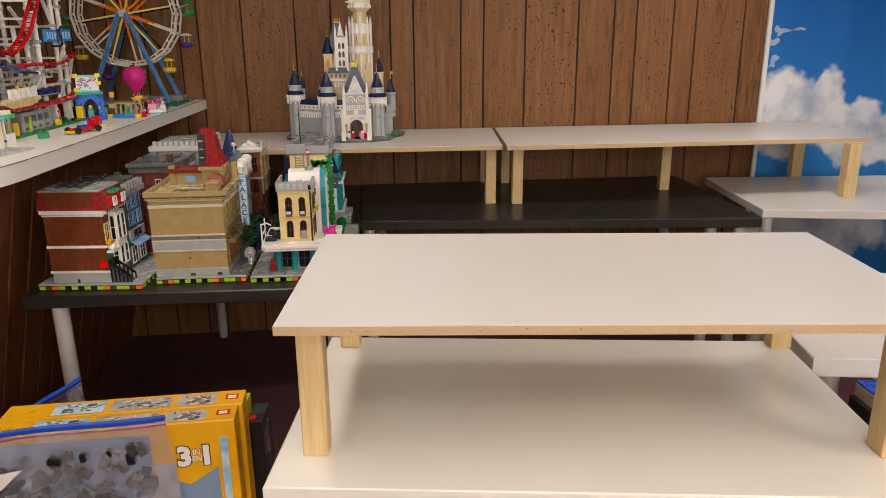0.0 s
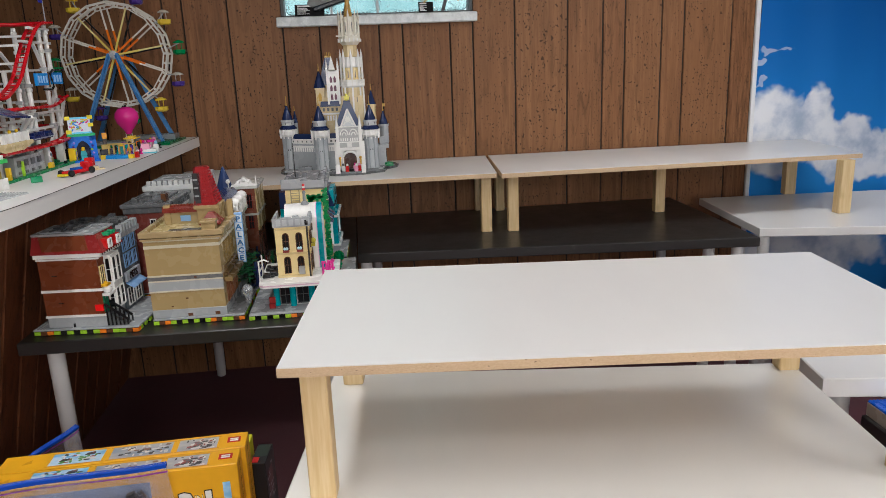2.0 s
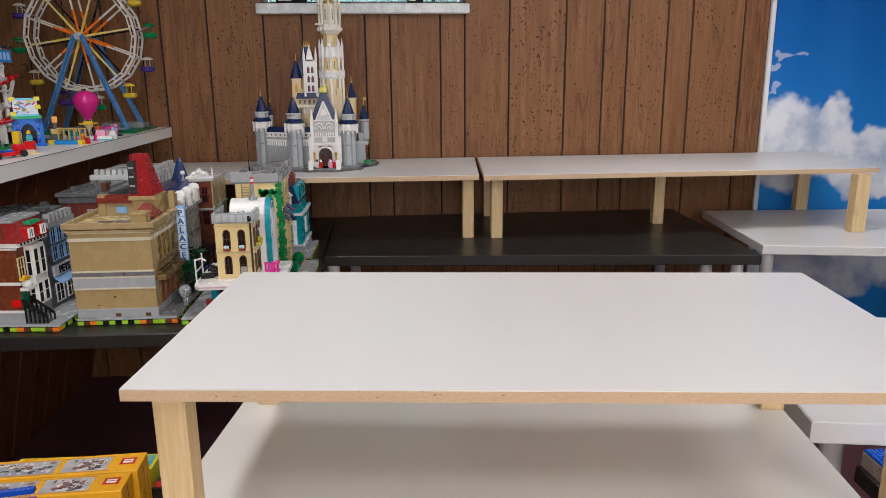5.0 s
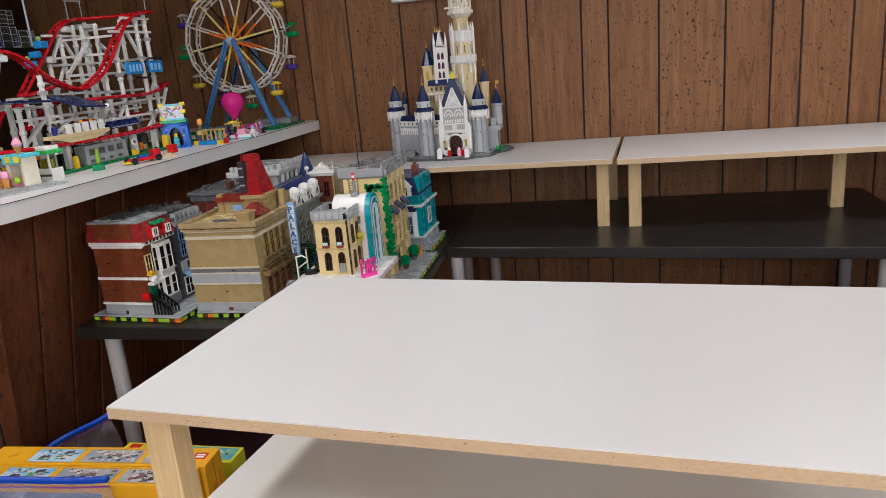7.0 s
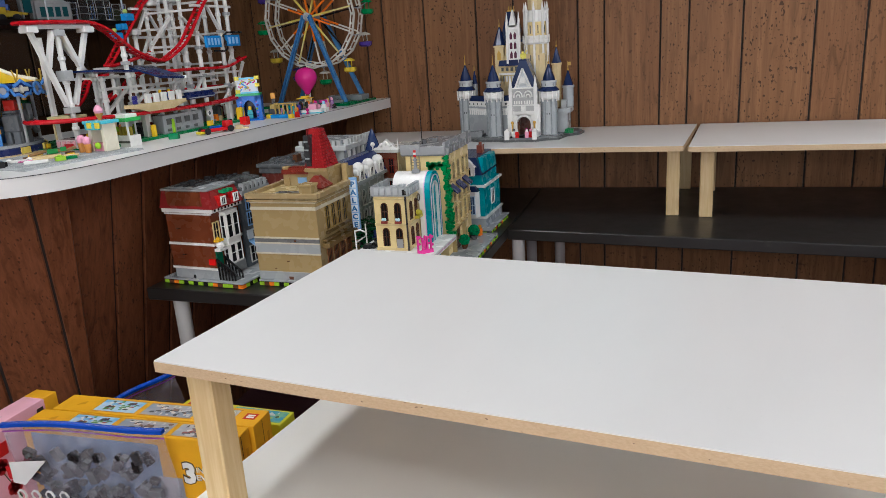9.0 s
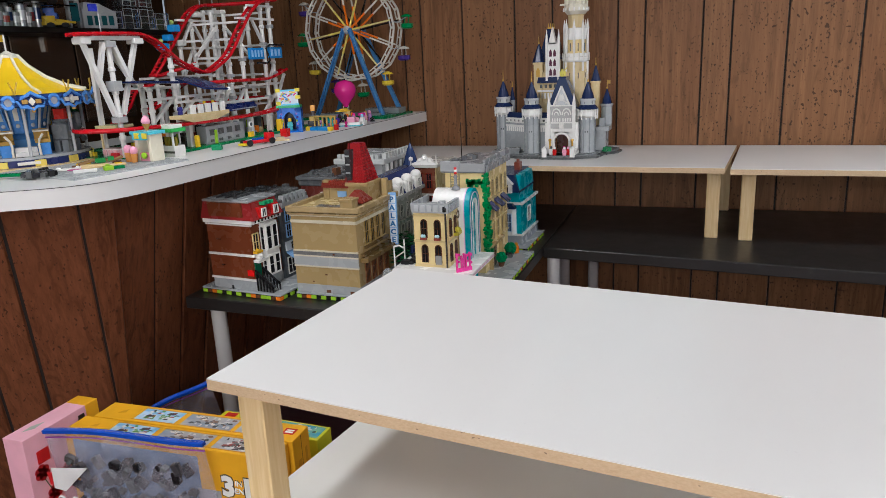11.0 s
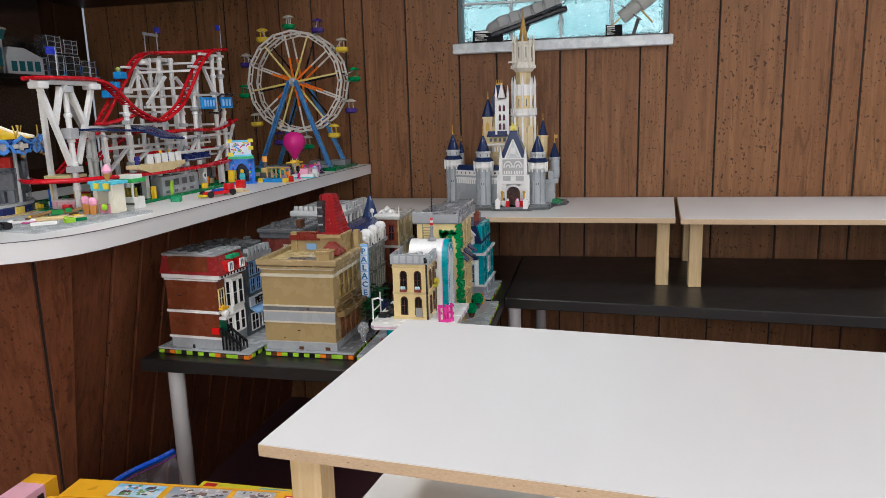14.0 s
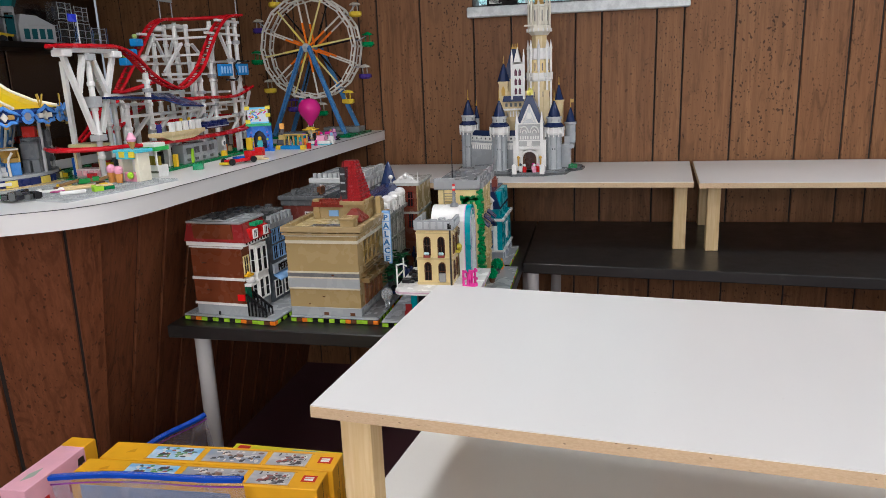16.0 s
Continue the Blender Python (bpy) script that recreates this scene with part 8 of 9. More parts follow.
for k in range(8):
    a = 2 * math.pi * (k + 0.5) / 8
    part("seam", Geo().tube([((r + 0.001) * math.cos(a), (r + 0.001) * math.sin(a), z + 0.003) for r, z in prof], 0.0042, 6), P((0.80, 0.76, 0.66)), roof)
part("crown", Geo().lathe(0, 0, [(0.034, 0.284), (0.032, 0.292), (0.012, 0.298), (0.006, 0.302)], 10), P((0.66, 0.64, 0.56)), ca)
pole = part("flagpole", Geo().cyl(0, 0, 0.298, 0.345, 0.0025, None, 6), P(WHITE), ca)
part("flag", Geo().box(-0.034, -0.001, 0.326, 0, 0.001, 0.344), P((0.62, 0.42, 0.04)), pole)
for k in range(18):
    a = 2 * math.pi * k / 18
    if k % 2 == 0:
        for s in (-1, 1):
            part("rim_ornament", Geo().tube([(RC * 0.96 * math.cos(a), RC * 0.96 * math.sin(a), 0.190), (RC * 0.97 * math.cos(a + s * 0.02), RC * 0.97 * math.sin(a + s * 0.02), 0.204), (RC * 0.97 * math.cos(a + s * 0.05), RC * 0.97 * math.sin(a + s * 0.05), 0.222)], 0.0022, 5), P((0.50, 0.33, 0.05)), ca, "gold horn-like rim ornament")
toy_figure(-0.84, 1.835, CT + 0.055, (0.5, 0.3, 0.5), (0.8, 0.6, 0.1), 1.3, 40)

# loose bricks and small vehicles by the carousel
tr = thing("toy_train_car", "blue and red toy train on a pale blue track", "toy train", -0.505, 1.548, CT, 42)
part("track", Geo().box(-0.13, -0.020, 0, 0.045, 0.020, 0.006, 0.001), P((0.12, 0.45, 0.56)), tr)
beam_ = part("track_side", Geo().box(-0.13, -0.026, 0.002, 0.028, -0.0205, 0.018, 0.001), P((0.60, 0.72, 0.76)), tr)
for k in range(9):
    part("lattice", Geo().beam((-0.125 + k * 0.017, -0.0265, 0.005), (-0.112 + k * 0.017, -0.0265, 0.015), 0.004, 0.002, (0, 1, 0)), P((0.30, 0.45, 0.55)), beam_)
for k in range(2):
    cr = part("carriage", Geo().box(-0.12 + k * 0.08, -0.016, 0.010, -0.05 + k * 0.08, 0.016, 0.024, 0.002).box(-0.12 + k * 0.08, -0.014, 0.024, -0.10 + k * 0.08, 0.014, 0.036, 0.002), P((0.02, 0.09, 0.36)), tr)
    part("seat", Geo().box(-0.095 + k * 0.08, -0.012, 0.024, -0.06 + k * 0.08, 0.012, 0.036 - 0.006 * k, 0.002), P((0.55, 0.02, 0.02) if k == 0 else (0.10, 0.30, 0.60)), cr)
    for x in (-0.105, -0.065):
        part("wheel", Geo().lathe(0, 0, [(0.007, -0.018), (0.007, 0.018)], 10).turn(Matrix.Translation((x + k * 0.08, 0, 0.012)) @ Matrix.Rotation(radians(90), 4, "X")), P((0.62, 0.66, 0.70)), cr)
part("bush", Geo().ball(0.020, 0.0, 0.016, 0.011, 0.9, 8, 5).ball(0.034, 0.006, 0.012, 0.009, 0.9, 8, 5), P((0.10, 0.24, 0.04)), tr)
random.seed(17)
palette = (BLACK, TAN, YELLOW, LIME, GREEN, WHITE, SAND, LGRAY, (0.12, 0.06, 0.03), (0.5, 0.1, 0.25))
for k in range(16):
    x, y = random.uniform(-0.50, -0.33), random.uniform(1.79, 1.93)
    s, t_ = random.uniform(0.004, 0.010), random.uniform(0.004, 0.016)
    g = Geo().box(-t_, -s, 0, t_, s, random.uniform(0.003, 0.011), 0.0005)
    solo("loose_brick", g, P(random.choice(palette)), "small loose toy brick lying on the plate", "toy brick", x, y, CT + 0.0049, random.uniform(0, 180), group="loose toy bricks")
for k in range(14):
    c = random.choice((BLACK, BLACK, BLACK, (0.03, 0.03, 0.035), DGRAY))
    t_ = random.uniform(0.008, 0.02)
    solo("loose_brick", Geo().box(-t_, -0.006, 0, t_, 0.006, random.uniform(0.006, 0.016), 0.0005), P(c), "black loose toy brick in a small heap", "toy brick", random.uniform(-0.495, -0.435), random.uniform(1.69, 1.755), CT + 0.0049, random.uniform(0, 180), group="loose toy bricks")
solo("toy_hedge", Geo().box(-0.045, -0.008, 0, 0.045, 0.008, 0.006, 0.001).studs(-0.045, -0.008, 0.045, 0.008, 0.006, n=6), P((0.0, 0.20, 0.06)), "long green studded toy plate", "toy plate", -0.545, 1.700, CT + 0.0049, 24)
solo("toy_bone", Geo().box(-0.02, -0.005, 0, 0.02, 0.005, 0.006, 0.001).ball(0.022, 0, 0.005, 0.007, 0.7, 8, 5).ball(-0.022, 0, 0.005, 0.007, 0.7, 8, 5), P(WHITE), "white loose toy piece", "toy brick", -0.462, 1.795, CT + 0.0049, 40)
solo("toy_bar", Geo().box(-0.026, -0.004, 0, 0.026, 0.004, 0.008, 0.001), P(WHITE), "white toy bar lying flat", "toy brick", -0.385, 1.772, CT + 0.0049, 42)
bd = thing("toy_board", "tan toy board with brown branches on it", "toy plate", -0.42, 1.855, CT + 0.0049, 46)
part("plate", Geo().box(-0.060, -0.016, 0, 0.060, 0.016, 0.005, 0.001).box(-0.045, -0.010, 0.005, 0.02, 0.008, 0.009), P((0.60, 0.46, 0.24)), bd)
part("branch", Geo().tube([(-0.05, 0.006, 0.010), (-0.01, 0.012, 0.018), (0.03, 0.004, 0.014), (0.055, 0.010, 0.020)], 0.004, 6), P((0.24, 0.14, 0.06)), bd)
part("leaf", Geo().box(-0.01, -0.004, 0.012, 0.014, 0.006, 0.022).box(0.02, 0.0, 0.014, 0.034, 0.010, 0.024), P((0.02, 0.22, 0.05)), bd)

# small coloured fairground pieces round the wheel and stalls
random.seed(91)
for k in range(34):
    x, y = random.uniform(-0.34, -0.205), random.uniform(2.77, 3.12)
    if abs(x + 0.315) < 0.04 and abs(y - 3.02) < 0.04:
        continue
    c = random.choice((PURPLE, MAGENTA, PINK, (0.35, 0.12, 0.45), GOLD, TEAL, AZURE, WHITE, BLACK, ORANGE, (0.45, 0.25, 0.5)))
    r, h = random.uniform(0.004, 0.008), random.uniform(0.012, 0.042)
    g = Geo().lathe(0, 0, [(r * 1.3, 0), (r * 1.3, 0.004), (r * 0.6, 0.005), (r * 0.6, h * 0.6), (r * 1.2, h * 0.65), (r, h), (r * 0.4, h + 0.003)], 8)
    solo("toy_fairground_piece", g, P(c), "small bright toy fairground piece on the counter", "toy piece", x, y, CT, random.uniform(0, 90), group="toy fairground pieces")

# ---- boxes and bags beside the tables ----
def clear_film(name, tint=(0.62, 0.61, 0.70), cloud=0.14):
    """Thin crinkled polythene: mostly see-through, glossy on its folds."""
    n = Nodes(name)
    co = n.coords()
    crease = n.node("ShaderNodeTexNoise", Vector=co, Scale=9.0, Detail=3.0, Roughness=0.5, Distortion=1.6).outputs[0]
    n.bump(crease, 0.8, 0.02)
    n.out(tint, 0.14, spec=1.0)
    clear = n.node("ShaderNodeBsdfTransparent", i0=(0.93, 0.93, 0.95))
    fac = n.math("MULTIPLY_ADD", n.ramp(crease, 0.50, 0.75), 0.20, cloud)
    mix = n.node("ShaderNodeMixShader", i0=fac, i1=clear.outputs[0], i2=n.b.outputs[0])
    n.tree.links.new(mix.outputs[0], n.tree.nodes["Material Output"].inputs[0])
    return n.mat


def card(name, c, rough=0.32):
    n = Nodes(name)
    co = n.coords()
    a = n.noise(co, 18.0, 3.0)
    n.bump(n.noise(co, 90.0, 2.0), 0.04, 0.001)
    return n.out(n.mix(n.ramp(a, 0.3, 0.75), c, tuple(k * 0.9 for k in c)), n.math("MULTIPLY_ADD", a, 0.15, rough - 0.05))


def picture(name, ca, cb):
    """The soft printed ground of a small picture."""
    n = Nodes(name)
    a = n.noise(n.coords((1.0, 1.6, 1.0)), 22.0, 3.0, 0.5)
    return n.out(n.mix(n.ramp(a, 0.35, 0.65), ca, cb), 0.3)


def printed_scene(parent, x0, y0, x1, y1, z, ground, inks, seed, name="top_picture", count=14):
    """A printed picture lying at z: a ground with small flat shapes of houses, leaves and frames in several inks."""
    rnd_ = random.Random(seed)
    pic = part(name, Geo().box(x0, y0, z, x1, y1, z + 0.0004), ground, parent)
    for j, ink in enumerate(inks):
        inkm = card("print_ink", ink)
        for _ in range(count // (1 + j // 2)):
            g = Geo()
            w_, d_ = rnd_.uniform(0.002, 0.009), rnd_.uniform(0.0015, 0.0055)
            cx, cy = rnd_.uniform(x0 + 0.012 + w_, x1 - w_ - 0.002), rnd_.uniform(y0 + d_ + 0.001, y1 - d_ - 0.001)
            top = z + 0.0006 + 0.0001 * j
            if rnd_.random() < 0.5:
                g.prism([(cx - w_, cy - d_), (cx + w_, cy - d_ * 0.6), (cx + w_ * 0.5, cy + d_), (cx - w_ * 0.6, cy + d_ * 0.8)], z + 0.0004, top)
            else:
                g.prism([(cx + w_ * math.cos(k * 1.047) * 0.8, cy + d_ * math.sin(k * 1.047)) for k in range(6)], z + 0.0004, top)
            part("print", g, inkm, pic)
    return pic


M_YBOX = card("yellow_card", (0.80, 0.40, 0.012))
M_YDARK = card("amber_card", (0.62, 0.28, 0.01))
M_PINKBOX = card("pink_card", (0.80, 0.42, 0.50))
M_LIMEBOX = card("lime_yellow_card", (0.66, 0.62, 0.02))
M_BLACKBOX = card("black_card", (0.012, 0.012, 0.014))
M_BROWNCARD = card("brown_card", (0.32, 0.21, 0.11), 0.7)
M_PIC = [picture("printed_sky", (0.16, 0.42, 0.68), (0.50, 0.66, 0.78)), picture("printed_dusk", (0.26, 0.30, 0.36), (0.42, 0.40, 0.40)), picture("printed_grey", (0.34, 0.35, 0.37), (0.48, 0.46, 0.45))]
INKS = [[(0.74, 0.72, 0.68), (0.10, 0.28, 0.06), (0.30, 0.05, 0.04), (0.04, 0.04, 0.045)], [(0.72, 0.66, 0.58), (0.05, 0.045, 0.045), (0.22, 0.12, 0.08), (0.60, 0.58, 0.56)], [(0.06, 0.05, 0.05), (0.70, 0.67, 0.64), (0.30, 0.08, 0.07), (0.16, 0.15, 0.15)]]
M_SKYPIC = card("printed_blue_grey_sky", (0.20, 0.30, 0.44))
M_LOGO_RED = card("red_print", (0.55, 0.012, 0.015))
M_PRINT_W, M_PRINT_K = card("white_print", (0.78, 0.78, 0.76)), card("dark_print", (0.03, 0.02, 0.015))


def yellow_set_box(x, y, rz, w, d, h, z0, label, front=False):
    b_ = thing("toy_set_box", label, "cardboard box", x, y, z0, rz, group="yellow toy set boxes")
    part("carton", Geo().box(0, -d, 0, w, 0, h, 0.0012), M_YBOX, b_)
    t = h + 0.0004
    for k, (u0, u1) in enumerate(((0.20, 0.41), (0.44, 0.69), (0.715, 0.88))):
        printed_scene(b_, w * u0, -d * 0.86, w * u1, -d * 0.16, h, M_PIC[k], INKS[k], 300 + k)
    g = Geo()
    for u0, u1 in ((0.19, 0.42), (0.43, 0.70), (0.705, 0.89)):
        for a, b2, c2, d2 in ((w * u0, w * u1, -d * 0.90, -d * 0.86), (w * u0, w * u1, -d * 0.16, -d * 0.12)):
            g.box(a, c2, h, b2, d2, h + 0.0003)
    part("picture_border", g, M_YDARK, b_)
    part("red_mark", Geo().box(w * 0.92, -d * 0.62, h, w * 0.975, -d * 0.28, t), M_LOGO_RED, b_, "plain red square mark")
    part("white_mark", Geo().box(w * 0.93, -d * 0.55, t, w * 0.965, -d * 0.46, t + 0.0002).box(w * 0.93, -d * 0.43, t, w * 0.965, -d * 0.36, t + 0.0002), M_PRINT_W, b_)
    part("animal_mark", Geo().prism([(w * 0.09, -d * 0.62), (w * 0.125, -d * 0.55), (w * 0.12, -d * 0.35), (w * 0.10, -d * 0.48)], h, t), M_YDARK, b_)
    part("end_print", Geo().box(w, -d * 0.75, h * 0.62, w + 0.0004, -d * 0.55, h * 0.86).box(w, -d * 0.3, h * 0.5, w + 0.0004, -d * 0.18, h * 0.9), M_YDARK, b_)
    part("flap_line", Geo().box(w, -d * 0.5 - 0.0006, 0.01, w + 0.0003, -d * 0.5 + 0.0006, h - 0.004), M_PRINT_K, b_)
    if front:
        part("front_picture", Geo().prism([(w * 0.04, h * 0.03), (w * 0.92, h * 0.03), (w * 0.92, h * 0.72), (w * 0.80, h * 0.62), (w * 0.66, h * 0.70), (w * 0.66, h * 0.95), (w * 0.04, h * 0.95)], -d - 0.0004, -d, "y"), M_SKYPIC, b_, "blue printed scene")
        part("dark_house_print", Geo().box(w * 0.64, -d - 0.0007, h * 0.36, w * 0.75, -d - 0.0004, h * 0.76), M_PIC[2], b_)
        part("corner_bar", Geo().box(w * 0.935, -d - 0.0006, h * 0.45, w * 0.965, -d, h * 0.90), M_PIC[0], b_)
        f = Matrix.Translation((w * 0.83, -d - 0.0008, h * 0.745)) @ UPRIGHT
        lettering("lettering", "3", 0.060, M_PRINT_K, b_, Matrix.Translation((-0.021, 0.0006, 0)) @ f, bold=0.085)
        lettering("lettering", "1", 0.060, M_PRINT_K, b_, Matrix.Translation((0.023, 0.0006, 0)) @ f, bold=0.085)
        lettering("lettering", "3", 0.060, M_PRINT_W, b_, Matrix.Translation((-0.021, 0, 0)) @ f, bold=0.05)
        lettering("lettering", "1", 0.060, M_PRINT_W, b_, Matrix.Translation((0.023, 0, 0)) @ f, bold=0.05)
        lettering("lettering", "IN\nEN", 0.017, M_PRINT_K, b_, Matrix.Translation((0.004, 0, 0.024)) @ f @ Matrix.Scale(1.08, 4))
        lettering("lettering", "IN\nEN", 0.017, M_PRINT_W, b_, Matrix.Translation((0.004, -0.0005, 0.024)) @ f)
    return b_


BOX_TOP, BH = 0.64, 0.378
solo("cardboard_carton", Geo().box(-0.36, 1.33, 0, 0.36, 1.73, BOX_TOP - BH, 0.003), M_BROWNCARD, "plain brown carton under the toy set boxes", "cardboard box")
yellow_set_box(-0.222, 1.588, 2.2, 0.49, 0.066, BH, BOX_TOP - BH, "yellow toy set box with printed pictures, standing upright")
yellow_set_box(-0.238, 1.518, 2.2, 0.50, 0.062, BH, BOX_TOP - BH, "yellow toy set box with a blue printed front, standing upright", front=True)
lb = thing("toy_set_box", "lime-yellow toy set box with blue printed pictures", "cardboard box", -0.03, 1.726, BOX_TOP - BH, -1.5, group="toy set boxes")
part("carton", Geo().box(0, -0.060, 0, 0.285, 0, BH - 0.066, 0.001), M_LIMEBOX, lb)
printed_scene(lb, 0.14, -0.052, 0.278, -0.006, BH - 0.066, picture("printed_teal", (0.03, 0.30, 0.50), (0.20, 0.45, 0.30)), [(0.45, 0.60, 0.10), (0.60, 0.30, 0.05), (0.05, 0.10, 0.06), (0.62, 0.62, 0.58)], 310)
part("red_mark", Geo().box(0.012, -0.026, BH - 0.066, 0.04, -0.006, BH - 0.0656), M_LOGO_RED, lb, "plain red square mark")
bb = thing("toy_set_box", "black toy set box with small white print", "cardboard box", 0.268, 1.708, BOX_TOP - BH, -5, group="toy set boxes")
TB = 0.552 - (BOX_TOP - BH)
part("carton", Geo().box(0, -0.088, 0, 0.034, 0.0, TB, 0.001), M_BLACKBOX, bb)
part("red_mark", Geo().box(0.002, -0.082, TB, 0.016, -0.060, TB + 0.0004), M_LOGO_RED, bb)
part("top_panel", Geo().box(0.002, -0.055, TB, 0.030, -0.006, TB + 0.0003), card("dark_green_print", (0.03, 0.045, 0.035)), bb)
part("side_mark", Geo().box(0.034, -0.07, TB - 0.10, 0.0344, -0.03, TB - 0.03), card("dark_red_print", (0.10, 0.02, 0.025)), bb)
g = Geo()
random.seed(41)
for k in range(22):
    y = random.uniform(-0.082, -0.03)
    z = random.uniform(0.06, TB - 0.02)
    g.box(0.034, y, z, 0.0345, y + random.uniform(0.008, 0.03), z + random.uniform(0.0015, 0.004))
part("print", g, card("grey_print", (0.30, 0.30, 0.31)), bb)

# pink flower set box
pk = thing("toy_set_box", "pink toy set box with printed red flowers", "cardboard box", -0.336, 1.592, BOX_TOP - BH, 0, group="toy set boxes")
L, W = 0.20, 0.056
part("carton", Geo().box(0, -L, 0, W, -0.035, BH, 0.001), M_PINKBOX, pk)
part("yellow_end", Geo().box(-0.0004, -0.035, 0, W + 0.0004, 0.0, BH + 0.0004, 0.001), M_YBOX, pk)
part("red_mark", Geo().box(W, -L + 0.025, BH - 0.07, W + 0.0005, -L + 0.055, BH - 0.04), M_LOGO_RED, pk)
part("leaf_print", Geo().prism([(0.02, -L + 0.03), (0.034, -L + 0.05), (0.03, -L + 0.08), (0.018, -L + 0.055)], BH, BH + 0.0003), card("pale_leaf_print", (0.35, 0.42, 0.33)), pk)
g, gs = Geo(), Geo()
for y, z in ((-0.075, -0.06), (-0.11, -0.12), (-0.15, -0.15), (-0.08, -0.19), (-0.17, -0.09)):
    n0 = len(g.v)
    for k in range(6):
        a = k * 1.047
        g.lathe(0.010 * math.cos(a), 0.010 * math.sin(a), [(0.009, 0), (0.009, 0.0006)], 10)
    g.turn(Matrix.Translation((W, y, BH + z)) @ Matrix.Rotation(radians(90), 4, "Y"), n0)
    gs.beam((W + 0.0002, y, BH + z - 0.01), (W + 0.0002, y + 0.03, BH + z - 0.09), 0.002, 0.0006, (1, 0, 0))
part("flower_print", g, card("red_flower_print", (0.45, 0.012, 0.02)), pk)
part("stem_print", gs, card("green_stem_print", (0.03, 0.09, 0.03)), pk)
part("tree_print", Geo().box(W, -0.052, BH - 0.05, W + 0.0005, -0.048, BH - 0.03).prism([(-0.06, BH - 0.03), (-0.04, BH - 0.03), (-0.042, BH - 0.015), (-0.058, BH - 0.015)], W, W + 0.0005, "x"), M_PRINT_K, pk)

# zip bags
M_FILM = clear_film("clear_polythene")
M_ZIP = plastic(0.01, 0.07, 0.45, 0.25)


def zip_bag(name, label, x, y, z, rz, w, h, bulge, tilt=0.0, lean=0.0):
    """A clear bag that hangs from its zip; local x along the zip, filled towards the bottom."""
    t = thing(name, label, "plastic bag", x, y, z, rz)
    m_ = Matrix.Rotation(radians(lean), 4, "X") @ Matrix.Rotation(radians(tilt), 4, "Y")
    nx, nz = 26, 18
    g = Geo()
    for side in (-1, 1):
        v, f = [], []
        for i in range(nx + 1):
            for j in range(nz + 1):
                u, s = i / nx, j / nz
                fat = bulge * math.sin(math.pi * u) ** 0.6 * math.sin(math.pi * min(1, s * 1.02)) ** 0.8 * (0.3 + 0.7 * s)
                wob = 0.004 * noise.noise((u * 7, s * 6, side * 3.0)) + 0.006 * noise.noise((u * 3, s * 2.5, side * 9.0))
                v.append((w * u + 0.006 * noise.noise((s * 4, u, 2.0)), side * (fat + 0.0008) + wob * s, -h * s + 0.006 * math.sin(u * 5)))
        for i in range(nx):
            for j in range(nz):
                k = i * (nz + 1) + j
                q = (k, k + 1, k + nz + 2, k + nz + 1)
                f.append(q if side < 0 else q[::-1])
        g.add(v, f)
    part("film", g.turn(m_), M_FILM, t, "crinkled clear film", smooth=60)
    zp = Geo().tube([(w * k / 10, 0, -0.006 + 0.006 * math.sin(k / 2.0)) for k in range(11)], 0.0085, 4, 0.6)
    zp2 = Geo().tube([(w * k / 10, -0.002, -0.020 + 0.006 * math.sin(k / 2.0)) for k in range(11)], 0.0016, 4)
    part("zip", zp.turn(m_), M_ZIP, t, "blue zip strip", smooth=40)
    part("zip_line", zp2.turn(m_), plastic(0.30, 0.05, 0.35, 0.3), t)
    return t, m_


fbag, m_ = zip_bag("zip_bag", "clear zip bag of grey toy bricks with a blue zip", -0.245, 1.418, BOX_TOP + 0.022, 3.5, 0.385, 0.32, 0.030, -3.2, 4.0)
random.seed(52)
for k in range(150):
    u, s = random.uniform(0.04, 0.33), random.uniform(0.07, 0.28)
    a = random.uniform(0.006, 0.016)
    c = random.choice((DGRAY, (0.03, 0.03, 0.032), (0.05, 0.05, 0.055), BLACK, (0.06, 0.055, 0.05), (0.16, 0.17, 0.175)))
    g = Geo().box(-a, -0.006, -a * 0.6, a, 0.006, a * 0.6, 0.0006).turn(m_ @ Matrix.Translation((u, random.uniform(-0.010, 0.010), -s)) @ Matrix.Rotation(random.uniform(0, 3), 4, "Y"))
    part("brick", g, P(c), fbag)
part("paper_slip", Geo().prism([(0.02, -0.075), (0.115, -0.068), (0.04, -0.13), (0.012, -0.125)], -0.028, -0.0275, "y").turn(m_), M_PRINT_W, fbag, "white folded paper")
part("label_corner", Geo().box(0.0, -0.024, -0.12, 0.02, -0.0235, -0.09).turn(m_), M_LOGO_RED, fbag)
g = Geo()
for k in range(4):
    x = 0.03 + k * 0.035
    g.tube([(x + 0.010 * math.cos(a * 0.9), -0.034, -0.15 + 0.012 * math.sin(a * 0.9)) for a in range(8)], 0.0022, 4)
part("written_mark", g.turn(m_), M_PRINT_W, fbag, "white printed marks")
rbag, m2 = zip_bag("zip_bag", "clear zip bag with blue zip leaning behind the boxes", -0.300, 1.735, 0.525, 59, 0.182, 0.26, 0.016, -13.0, 14.0)
random.seed(53)
for k in range(10):
    g = Geo().box(-0.01, -0.005, -0.006, 0.01, 0.005, 0.006, 0.0006).turn(m2 @ Matrix.Translation((random.uniform(0.04, 0.14), 0, -random.uniform(0.14, 0.23))) @ Matrix.Rotation(random.uniform(0, 3), 4, "Y"))
    part("brick", g, P(random.choice((LGRAY, AZURE, DGRAY))), rbag)
solo("cardboard_carton", Geo().box(-0.34, 1.735, 0, -0.10, 1.97, 0.262, 0.003), M_BROWNCARD, "plain brown carton under the clear bag", "cardboard box")

